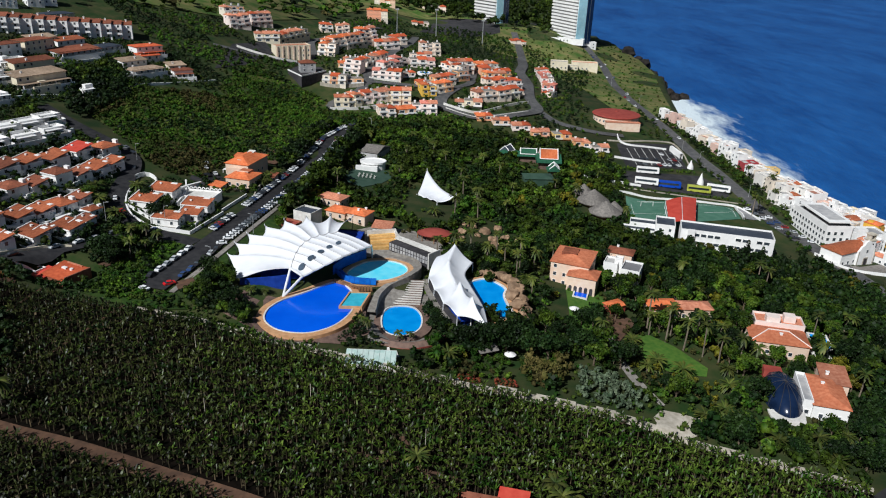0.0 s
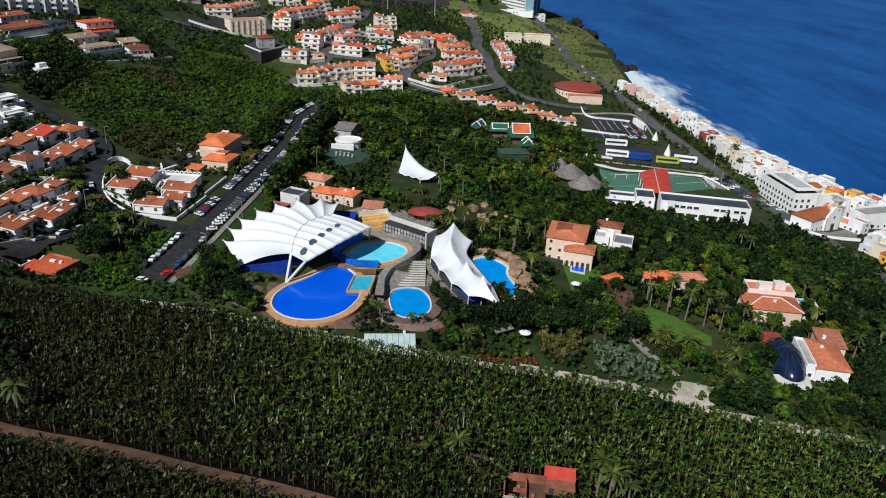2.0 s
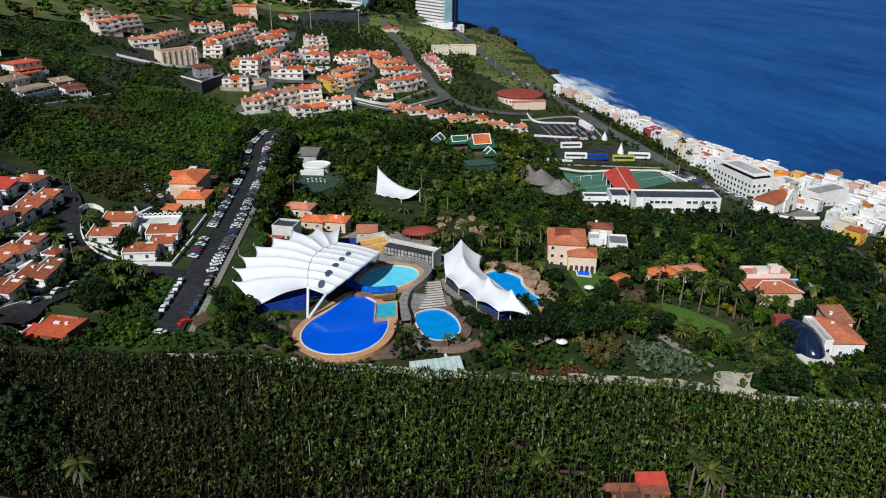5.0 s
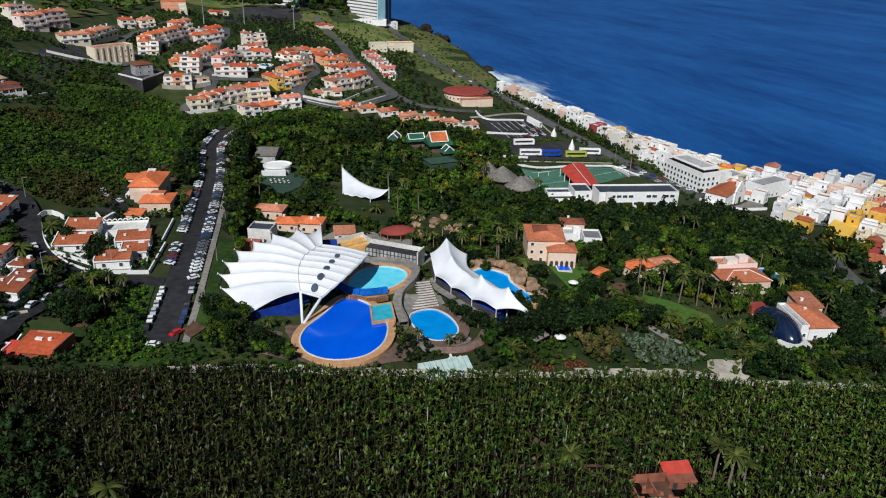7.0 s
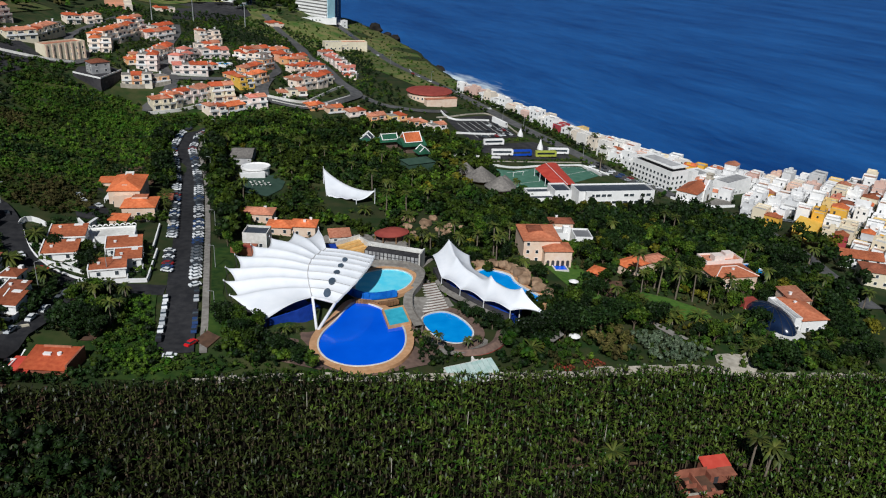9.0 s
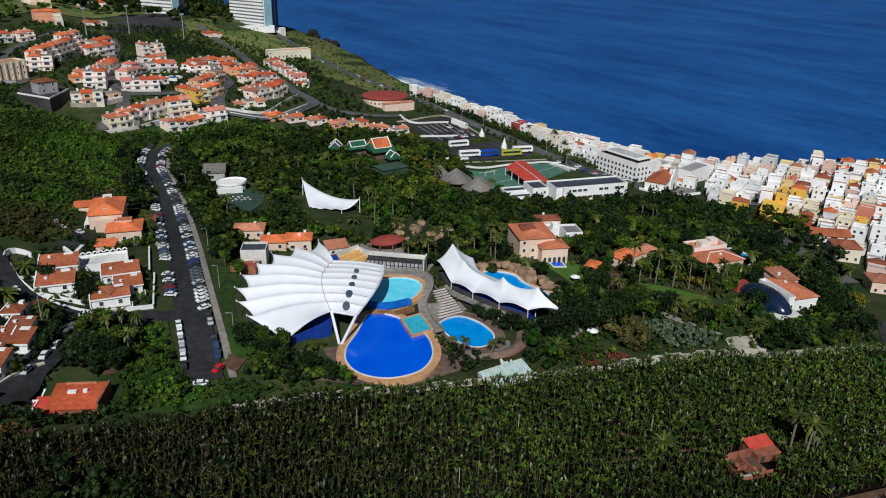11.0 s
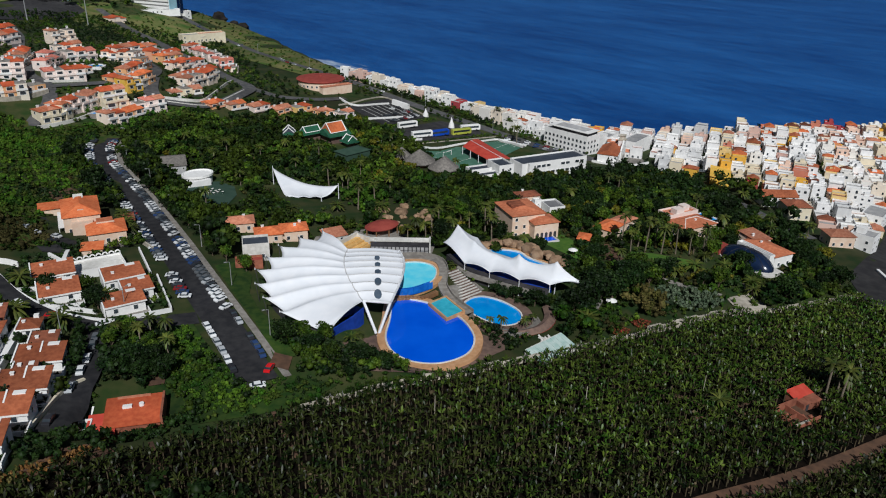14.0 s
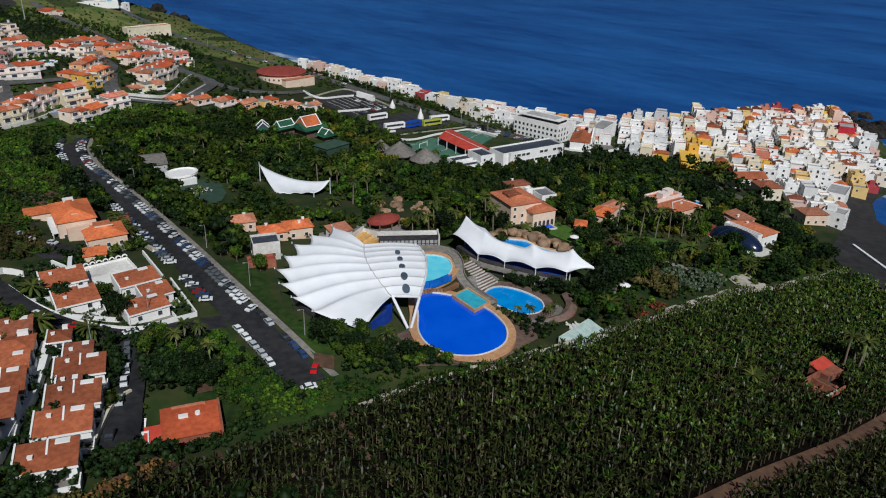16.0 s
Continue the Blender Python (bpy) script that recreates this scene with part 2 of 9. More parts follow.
M_DRYBUSH = mat("dry_scrub_leaves", (0.026, 0.028, 0.007), (0.075, 0.064, 0.022), 0.24, 0.8, island=0.5, big=0.5, spec=0.1)
M_LUSH = mat("lush_slope_leaves", (0.026, 0.078, 0.005), (0.078, 0.132, 0.011), 0.2, 0.7, island=0.35, big=0.5, spec=0.12)
M_GREYLEAF = mat("grey_green_leaves", (0.055, 0.088, 0.048), (0.13, 0.165, 0.10), 0.4, 0.6, island=0.4, big=0.3, spec=0.2)
M_RUSSET = mat("russet_weeping_leaves", (0.055, 0.058, 0.012), (0.105, 0.085, 0.028), 0.3, 0.75, island=0.4, big=0.4, spec=0.12)
M_DRYREED = mat("dry_orange_reeds", (0.13, 0.062, 0.018), (0.21, 0.115, 0.04), 0.4, 0.85, island=0.4, big=0.3, spec=0.1)
M_LEAFG = mat("bright_bank_leaves", (0.016, 0.058, 0.004), (0.060, 0.112, 0.009), 0.25, 0.65, island=0.42, big=0.45, spec=0.15)
M_REDPAINT = mat("red_car_paint", (0.55, 0.01, 0.015), (0.6, 0.02, 0.02), 0.5, 0.25, spec=0.5)
M_TYRE = mat("tyre_rubber", (0.015, 0.015, 0.015), (0.025, 0.025, 0.025), 2.0, 0.9)
M_BUSBLUE = mat("blue_coach_paint", (0.01, 0.06, 0.45), (0.015, 0.08, 0.5), 0.5, 0.3)
M_BUSYEL = mat("lime_coach_paint", (0.42, 0.45, 0.06), (0.48, 0.50, 0.09), 0.5, 0.3)
M_METAL = mat("galvanised_steel", (0.35, 0.36, 0.36), (0.45, 0.46, 0.46), 1.0, 0.5, metal=0.4)
M_TIMBER = mat("wooden_stage", (0.55, 0.32, 0.10), (0.66, 0.42, 0.16), 1.2, 0.7, vary=0.15)


# ---- mesh helpers ----
def fast_mesh(name, verts, faces, mats, smooth=False):
    """A mesh from arrays of points and of faces with 3 or 4 corners each."""
    verts, faces = np.asarray(verts, np.float32), np.asarray(faces, np.int32)
    me = bpy.data.meshes.new(name)
    n, k = faces.shape
    me.vertices.add(len(verts))
    me.vertices.foreach_set("co", verts.ravel())
    me.loops.add(n * k)
    me.loops.foreach_set("vertex_index", faces.ravel())
    me.polygons.add(n)
    me.polygons.foreach_set("loop_start", np.arange(0, n * k, k, dtype=np.int32))
    if smooth:
        me.polygons.foreach_set("use_smooth", np.ones(n, bool))
    for m in mats if isinstance(mats, (list, tuple)) else [mats]:
        me.materials.append(m)
    me.update(calc_edges=True)
    return me


class Shape:
    """Collects boxes, prisms and sheets into one mesh."""

    def __init__(self):
        self.v, self.f = [], []

    def add(self, verts, faces):
        k = len(self.v)
        self.v += [tuple(p) for p in verts]
        self.f += [tuple(i + k for i in q) for q in faces]
        return self

    def box(self, x0, y0, z0, x1, y1, z1):
        v = [(x, y, z) for z in (z0, z1) for x, y in ((x0, y0), (x1, y0), (x1, y1), (x0, y1))]
        return self.add(v, [(3, 2, 1, 0), (4, 5, 6, 7), (0, 1, 5, 4), (1, 2, 6, 5), (2, 3, 7, 6), (3, 0, 4, 7)])

    def prism(self, outline, z0, z1):
        """Upright prism on an outline; z0 and z1 are numbers, or one for each corner."""
        n = len(outline)
        b = z0 if hasattr(z0, "__len__") else [z0] * n
        t = z1 if hasattr(z1, "__len__") else [z1] * n
        v = [(*p[:2], z) for p, z in zip(outline, b)] + [(*p[:2], z) for p, z in zip(outline, t)]
        f = [tuple(range(n - 1, -1, -1)), tuple(range(n, 2 * n))] + [(i, (i + 1) % n, n + (i + 1) % n, n + i) for i in range(n)]
        return self.add(v, f)

    def tube(self, a, b, r0, r1=None, n=8):
        a, b = Vector(a), Vector(b)
        q = (b - a).to_track_quat("Z", "Y")
        ring = [q @ Vector((math.cos(i * 2 * math.pi / n), math.sin(i * 2 * math.pi / n), 0)) for i in range(n)]
        v = [a + r0 * p for p in ring] + [b + (r0 if r1 is None else r1) * p for p in ring]
        f = [(i, (i + 1) % n, n + (i + 1) % n, n + i) for i in range(n)] + [tuple(range(n - 1, -1, -1)), tuple(range(n, 2 * n))]
        return self.add(v, f)

    def grid(self, rows, close=False):
        """A sheet through rows of points."""
        m = len(rows[0])
        v = [p for r in rows for p in r]
        f = [(i * m + j, i * m + (j + 1) % m, (i + 1) * m + (j + 1) % m, (i + 1) * m + j) for i in range(len(rows) - 1) for j in range(m if close else m - 1)]
        return self.add(v, f)

    def mesh(self, name, material, smooth=False):
        me = bpy.data.meshes.new(name)
        me.from_pydata(self.v, [], self.f)
        me.materials.append(material)
        if smooth:
            me.polygons.foreach_set("use_smooth", np.ones(len(me.polygons), bool))
        me.update()
        return me


def part(name, shape, material, parent=None, label="", smooth=False, m=None):
    """Links a shape (or a ready mesh) as one object under its thing."""
    ob = new(name, shape.mesh(name, material, smooth) if isinstance(shape, Shape) else shape)
    if parent:
        ob.parent = parent
    if m is not None:
        ob.matrix_basis = m
    return tagged(ob, label)


def thing(name, label, category, m=None, group="", kind="", data=None):
    ob = new(name, data)
    if data is None:
        ob.empty_display_size = 0.5
    if m is not None:
        ob.matrix_basis = m
    return tagged(ob, label, category, group, kind)


# ---- the lie of the land ----
SHORE = np.array([(-3000, 3000), (100, 3000), (150, 1900), (240, 1400), (185, 1150), (160, 1000), (168, 880), (180, 800), (196, 740), (203, 696), (194, 655), (188, 612), (180, 562), (172, 528), (182, 480), (192, 438),
                  (200, 408), (210, 384), (220, 366), (231, 349), (245, 336), (272, 318), (304, 305), (352, 285), (384, 256), (394, 234), (384, 208), (345, 190), (304, 174), (268, 158), (230, 165), (206, 156), (192, 138), (190, 100), (210, 0), (240, -250), (300, -3000), (-3000, -3000)], float)


def inside(px, py, poly):
    x, y = np.asarray(px, float), np.asarray(py, float)
    c = np.zeros(x.shape, bool)
    a = np.asarray(poly, float)
    for (x0, y0), (x1, y1) in zip(a, np.roll(a, -1, 0)):
        if y0 == y1:
            continue
        c ^= ((y0 > y) != (y1 > y)) & (x < (x1 - x0) * (y - y0) / (y1 - y0) + x0)
    return c


def shore_distance(px, py):
    """Metres from the shoreline, positive on land."""
    x, y = np.asarray(px, float), np.asarray(py, float)
    d = np.full(x.shape, 1e9)
    for (x0, y0), (x1, y1) in zip(SHORE, np.roll(SHORE, -1, 0)):
        ex, ey = x1 - x0, y1 - y0
        s = np.clip(((x - x0) * ex + (y - y0) * ey) / (ex * ex + ey * ey), 0, 1)
        d = np.minimum(d, np.hypot(x - x0 - s * ex, y - y0 - s * ey))
    return np.where(inside(x, y, SHORE), d, -d)


PADS = [  # level ground: x, y, radius across and along, height
    (-38.5, 196.5, 15, 20, 26.0), (-21, 225, 13, 12, 26.4), (-26, 203, 8, 10, 26.0), (-11.5, 198.5, 9, 13, 22.4), (16, 212, 10, 17, 24.2), (113, 330, 30, 24, 13.2), (-112.5, 200, 9, 8, 31.4), (118, 294, 22, 8, 13.6)]


def ground_at(px, py):
    x, y = np.asarray(px, float), np.asarray(py, float)
    z = 23.5 - 0.09 * x + 0.035 * np.maximum(0, y - 330) + 0.2 * np.maximum(0, (-x - 100) + 0.15 * (y - 270))
    z = z + 3.5 * np.exp(-((x - 150) / 60) ** 2 - ((y - 500) / 70) ** 2) + 0.05 * np.clip(y - 690, 0, 120)
    z = z + 9 * np.exp(-((x - 90) / 75) ** 2 - ((y - 775) / 62) ** 2)
    # the built-up hill behind the park, and the low rise under the village
    z = z + np.interp(y, [424, 450, 480, 525, 565, 640, 720, 900], [0, 5, 11, 13, 14.5, 14.5, 13, 6]) * np.interp(x, [-170, -100, -70, 10, 50, 70, 120, 145], [0.25, 0.35, 1, 1, 0.65, 0.45, 0.3, 0])
    z = np.maximum(z, 3.5) + 4.5 * np.exp(-((x - 240) / 75) ** 2 - ((y - 245) / 55) ** 2)
    z = z + 25 * np.clip((y - 900) / 500, 0, 3) * np.clip((170 - x) / 200, 0, 1)
    z = z - 2.0 * np.exp(-((x + 132) ** 2 + (y - 224) ** 2) / 140)
    for cx, cy, rx, ry, h in PADS:
        q = np.hypot((x - cx) / rx, (y - cy) / ry)
        z = z + (h - z) * np.clip((1.25 - q) / 0.25, 0, 1)
    d = shore_distance(x, y)
    beach = (y < 190) & (x > 90)
    rim = np.where(beach, np.clip(d / 45, 0, 1), np.clip(d / 9, 0, 1) ** 0.7)
    return np.where(d > 0, z * rim, np.maximum(-6, d * 0.3))


def gz(x, y):
    return float(ground_at(np.array([x]), np.array([y]))[0])


def axis_steps(spans):
    out = []
    for a, b, s in spans:
        out += list(np.arange(a, b, s))
    return np.array(out + [spans[-1][1]])


gx = axis_steps([(-1600, -400, 60), (-400, -200, 12), (-200, 240, 5), (240, 430, 6), (430, 480, 25)])
gy = axis_steps([(-900, -40, 60), (-40, 90, 12), (90, 520, 5), (520, 800, 8), (800, 1600, 30), (1600, 2600, 100)])
GX, GY = np.meshgrid(gx, gy)
GZ = ground_at(GX, GY)
ROUGH = np.array([noise.noise((x * 0.03, y * 0.03, 3.1)) for x, y in zip(GX.ravel(), GY.ravel())]).reshape(GX.shape)
WILD = ((GX > -150) & (GX < -30) & (GY > 300) & (GY < 430)) | (GY > 720) | ((GX > 150) & (GY > 640))
GZ = GZ + np.where(WILD & (GZ > 0), ROUGH * 2.2, 0)
nx = len(gx)
idx = np.arange(GX.size).reshape(GX.shape)
quads = np.stack([idx[:-1, :-1], idx[:-1, 1:], idx[1:, 1:], idx[1:, :-1]], -1).reshape(-1, 4)
keep = (GZ.ravel()[quads].max(1) > -5.5)
ground = thing("ground", "scrubby sloping land falling gently to the sea", "ground", kind="structure",
               data=fast_mesh("ground", np.stack([GX, GY, GZ], -1).reshape(-1, 3), quads[keep], M_GROUND, True))

# ---- the sea, with broken water along the shore ----
sx = axis_steps([(-4000, 100, 600), (100, 190, 20), (190, 460, 5), (460, 900, 60), (900, 5000, 600)])
sy = axis_steps([(-4000, 60, 500), (60, 720, 6), (720, 1400, 25), (1400, 5000, 500)])
SX, SY = np.meshgrid(sx, sy)
sd = shore_distance(SX, SY)
sidx = np.arange(SX.size).reshape(SX.shape)
sq = np.stack([sidx[:-1, :-1], sidx[:-1, 1:], sidx[1:, 1:], sidx[1:, :-1]], -1).reshape(-1, 4)
sq = sq[sd.ravel()[sq].min(1) < 12]
sea_me = fast_mesh("sea", np.stack([SX, SY, SX * 0], -1).reshape(-1, 3), sq, [], True)
band_ = np.interp(SY, [370, 430, 480, 640, 690, 730], [8, 34, 60, 62, 34, 8])
reach = np.where((SY > 370) & (SY < 730), band_, np.where((SY > 215) & (SY < 330) & (SX > 235), 13, np.where(SY < 215, 0.5, 6)))
foam = np.clip(1 - np.abs(sd) / reach, 0, 1)
sea_me.attributes.new("foam", "FLOAT", "POINT").data.foreach_set("value", foam.ravel().astype(np.float32))


def sea_material():
    m = bpy.data.materials.new("sea_water")
    m.use_nodes = True
    t = m.node_tree
    b = t.nodes["Principled BSDF"]
    geo = t.nodes.new("ShaderNodeNewGeometry")
    mp = t.nodes.new("ShaderNodeMapping")
    mp.inputs["Scale"].default_value = (1.0, 0.32, 1.0)
    mp.inputs["Rotation"].default_value = (0, 0, radians(35))
    t.links.new(geo.outputs["Position"], mp.inputs[0])
    swell = t.nodes.new("ShaderNodeTexNoise")
    swell.inputs["Scale"].default_value, swell.inputs["Detail"].default_value = 0.085, 9
    swell.inputs["Roughness"].default_value = 0.72
    t.links.new(mp.outputs[0], swell.inputs["Vector"])
    big = t.nodes.new("ShaderNodeTexNoise")
    big.inputs["Scale"].default_value, big.inputs["Detail"].default_value = 0.014, 5
    t.links.new(mp.outputs[0], big.inputs["Vector"])
    add = t.nodes.new("ShaderNodeMath")
    add.operation = "ADD"
    t.links.new(swell.outputs[0], add.inputs[0])
    t.links.new(big.outputs[0], add.inputs[1])
    tone = t.nodes.new("ShaderNodeMapRange")
    tone.inputs[1].default_value, tone.inputs[2].default_value = 0.74, 1.26
    t.links.new(add.outputs[0], tone.inputs[0])
    blue = t.nodes.new("ShaderNodeMix")
    blue.data_type = "RGBA"
    blue.inputs["A"].default_value, blue.inputs["B"].default_value = (0.0045, 0.050, 0.215, 1), (0.020, 0.122, 0.39, 1)
    t.links.new(tone.outputs[0], blue.inputs["Factor"])
    at = t.nodes.new("ShaderNodeAttribute")
    at.attribute_name = "foam"
    streak = t.nodes.new("ShaderNodeTexNoise")
    streak.inputs["Scale"].default_value, streak.inputs["Detail"].default_value = 0.09, 9
    streak.inputs["Roughness"].default_value = 0.68
    t.links.new(mp.outputs[0], streak.inputs["Vector"])
    mul = t.nodes.new("ShaderNodeMath")
    mul.operation = "MULTIPLY_ADD"
    t.links.new(at.outputs["Fac"], mul.inputs[0])
    mul.inputs[1].default_value = 0.72
    t.links.new(streak.outputs[0], mul.inputs[2])
    edge = t.nodes.new("ShaderNodeMapRange")
    edge.inputs[1].default_value, edge.inputs[2].default_value = 0.68, 1.0
    t.links.new(mul.outputs[0], edge.inputs[0])
    out = t.nodes.new("ShaderNodeMix")
    out.data_type = "RGBA"
    t.links.new(edge.outputs[0], out.inputs["Factor"])
    t.links.new(blue.outputs["Result"], out.inputs["A"])
    out.inputs["B"].default_value = (0.80, 0.90, 0.95, 1)
    t.links.new(out.outputs["Result"], b.inputs["Base Color"])
    b.inputs["Roughness"].default_value = 0.4
    b.inputs["Specular IOR Level"].default_value = 0.15
    bp = t.nodes.new("ShaderNodeBump")
    bp.inputs["Strength"].default_value, bp.inputs["Distance"].default_value = 0.8, 1.6
    t.links.new(swell.outputs[0], bp.inputs["Height"])
    t.links.new(bp.outputs[0], b.inputs["Normal"])
    return m


sea_me.materials.append(sea_material())
thing("sea", "deep blue ocean with white surf along the shore", "sea", kind="structure", data=sea_me)

TAKEN = []  # footprints and view clearings as x, y, radius, so that plants keep clear


def take(x, y, r):
    TAKEN.append((x, y, r))


def drape(poly, lift, step=4.0):
    """A sheet over the ground inside an outline."""
    a = np.asarray(poly, float)
    bm = bmesh.new()
    vs = [bm.verts.new((x, y, 0)) for x, y in a]
    bm.faces.new(vs)
    (x0, y0), (x1, y1) = a.min(0), a.max(0)
    for axis, lo, hi in ((0, x0, x1), (1, y0, y1)):
        for c in np.arange(lo + step * 2, hi, step * 2):
            co, no = ((c, 0, 0), (1, 0, 0)) if axis == 0 else ((0, c, 0), (0, 1, 0))
            bmesh.ops.bisect_plane(bm, geom=bm.verts[:] + bm.edges[:] + bm.faces[:], plane_co=co, plane_no=no)
    bm.normal_update()
    for f in bm.faces:
        if f.normal.z < 0:
            f.normal_flip()
    co = np.array([v.co[:2] for v in bm.verts])
    z = ground_at(co[:, 0], co[:, 1])
    for v, h in zip(bm.verts, z):
        v.co.z = h + lift
    me = bpy.data.meshes.new("sheet")
    bm.to_mesh(me)
    bm.free()
    return me


def area(name, poly, material, label, lift=0.12, kind="structure"):
    me = drape(poly, lift)
    me.materials.append(material)
    return thing(name, label, name.split("_")[-1], kind=kind, data=me)


def resample(line, step):
    a = np.asarray(line, float)
    d = np.r_[0, np.cumsum(np.hypot(*np.diff(a, axis=0).T))]
    s = np.linspace(0, d[-1], max(2, int(d[-1] / step) + 1))
    # ease the corners
    out = np.stack([np.interp(s, d, a[:, i]) for i in (0, 1)], 1)
    for _ in range(3):
        out[1:-1] = 0.25 * out[:-2] + 0.5 * out[1:-1] + 0.25 * out[2:]
    return out


def road(name, line, width, label, material=M_ASPHALT, lift=0.16, shift=0.0, block=True):
    c = resample(line, 4.0)
    t = np.gradient(c, axis=0)
    t /= np.hypot(*t.T)[:, None]
    n = np.stack([-t[:, 1], t[:, 0]], 1)
    rows = []
    for off in (-0.5, -0.17, 0.17, 0.5):
        p = c + n * (off * width + shift)
        rows.append([(x, y, z + lift) for (x, y), z in zip(p, ground_at(p[:, 0], p[:, 1]))])
    zs = np.max([[q[2] for q in r] for r in rows], 0)
    s = Shape().grid([[(x, y, 0.5 * z + 0.5 * m) for (x, y, z), m in zip(r, zs)] for r in rows[::-1]])
    if block:
        for x, y in c[::1]:
            take(x, y, width / 2 + 1)
    return thing(name, label, "road", kind="structure", data=s.mesh(name, material, True)), c, n


def scatter(poly, spacing, jitter=0.45, clear=0.0, rng=RNG):
    a = np.asarray(poly, float)
    (x0, y0), (x1, y1) = a.min(0), a.max(0)
    xs, ys = np.meshgrid(np.arange(x0, x1, spacing), np.arange(y0, y1, spacing * 0.87))
    xs = xs + (np.arange(xs.shape[0]) % 2)[:, None] * spacing / 2
    p = np.stack([xs, ys], -1).reshape(-1, 2)
    p = p + rng.uniform(-jitter, jitter, p.shape) * spacing
    p = p[inside(p[:, 0], p[:, 1], a)]
    if TAKEN and len(p):
        b = np.array(TAKEN)
        ok = np.ones(len(p), bool)
        for i in range(0, len(p), 500):
            q = p[i:i + 500]
            ok[i:i + 500] = (np.hypot(q[:, None, 0] - b[None, :, 0], q[:, None, 1] - b[None, :, 1]) > b[None, :, 2] + clear).all(1)
        p = p[ok]
    return p


def xf(x, y, z, rz=0.0, s=1.0):
    return pose(x, y, z, 0, 0, rz) @ Matrix.Scale(s, 4)

# ---- main stadium with its scalloped tent ----
PEAKS = [(-33.2, 254.1, 35.8), (-41.5, 254.7, 35.5), (-49.9, 251.8, 35.8), (-56.8, 247.1, 35.8), (-62.6, 242.4, 35.2), (-66.8, 234.4, 35.2), (-68.8, 226.3, 35.0), (-68.7, 217.9, 34.4), (-62.8, 205.9, 31.8)]


def smooth_lip(s):
    """Front edge of the canopy, from the far end (0) to the near mast (1)."""
    a, b = np.array((-23.6, 227.0, 35.6)), np.array((-42.6, 206.3, 33.0))
    p = a + (b - a) * s
    p[2] += 2.2 * math.sin(math.pi * s)
    p[0] += 1.8 * math.sin(math.pi * s)
    p[1] -= 1.8 * math.sin(math.pi * s)
    return p


def smooth_ridge(s):
    a, b = np.array((-36.2, 235.6, 36.5)), np.array((-47.4, 211.8, 33.0))
    p = a + (b - a) * s
    p[2] += 2.6 * math.sin(math.pi * s)
    p[0] -= 3.2 * math.sin(math.pi * s)
    return p


def tent_point(i, u):
    """i runs along the peaks (0 to 8), u from the rim (0) to the front lip (1)."""
    k = min(int(i), 7)
    v = i - k
    p = np.array(PEAKS[k]) * (1 - v) + np.array(PEAKS[k + 1]) * v
    s = i / 8
    r, l = smooth_ridge(s), smooth_lip(s)
    dip = math.sin(math.pi * v) ** 0.55 if 0 < v < 1 else 0.0
    size = 2.3 if k < 7 else 0.8
    inward = (r - p) * 0.12 * dip * (1 if k < 7 else 0.3)
    p = p + inward - np.array((0, 0, size * dip))
    if u < 0.6:
        w = u / 0.6
        q = p * (1 - w) + r * w
        q[2] += 1.1 * math.sin(math.pi * w) - 0.9 * (1 - w) ** 3 * (0 if dip else 0.0)
        if not dip:
            q[2] -= 0.9 * math.sin(math.pi * w ** 0.5) * (1 - w)
    else:
        w = (u - 0.6) / 0.4
        q = r * (1 - w) + l * w
        q[2] += 0.5 * math.sin(math.pi * w)
    q[2] -= 0.5 * dip * min(1, u * 3) * (1 if u < 0.97 else 0.4)
    return tuple(q)


stadium_tent = thing("stadium_tent", "large white scalloped membrane tent over the stadium stand", "tent")
rows = []
for u in np.linspace(0, 1, 31):
    rows.append([tent_point(i, u) for i in np.linspace(0, 8, 97)])
sheet = Shape().grid(rows)
me = sheet.mesh("canopy", M_MEMBRANE, True)
canopy = part("canopy", me, M_MEMBRANE, stadium_tent)
solid = canopy.modifiers.new("thickness", "SOLIDIFY")
solid.thickness = 0.12
seam = Shape()
pts = [tent_point(i, 0.6) for i in np.linspace(0, 8, 49)]
for a, b in zip(pts, pts[1:]):
    seam.tube((a[0], a[1], a[2] + 0.08), (b[0], b[1], b[2] + 0.08), 0.16, n=5)
part("seam_arch", seam, M_ROOFGREY, stadium_tent, "grey arch seam across the canopy")
lip = Shape()
pts = [tent_point(i, 1.0) for i in np.linspace(0, 8, 49)]
for a, b in zip(pts, pts[1:]):
    lip.tube(a, b, 0.32, n=6)
part("lip_beam", lip, M_STEEL, stadium_tent)
for n, s in enumerate((2.3, 3.5, 4.65, 5.95, 7.25)):
    big = (0.9, 0.95, 1.05, 1.15, 1.25)[n]
    c = np.array(tent_point(s, 0.82))
    e1 = np.array(tent_point(s, 0.86)) - np.array(tent_point(s, 0.78))
    e2 = np.array(tent_point(s + 0.25, 0.82)) - np.array(tent_point(s - 0.25, 0.82))
    e1, e2 = e1 / np.linalg.norm(e1), e2 / np.linalg.norm(e2)
    up = np.cross(e1, e2)
    up *= np.sign(up[2]) / np.linalg.norm(up)
    ring = [c + up * 0.48 + e1 * 0.82 * big * math.cos(t) + e2 * 1.12 * big * math.sin(t) for t in np.linspace(0, 2 * math.pi, 16, endpoint=False)]
    low = [p - up * 0.44 for p in ring]
    sk = Shape().add([tuple(p) for p in ring + low], [tuple(range(16))] + [(i, 16 + i, 16 + (i + 1) % 16, (i + 1) % 16) for i in range(16)])
    part("skylight", sk, M_SKYLIGHT, canopy, "oval tinted skylight")
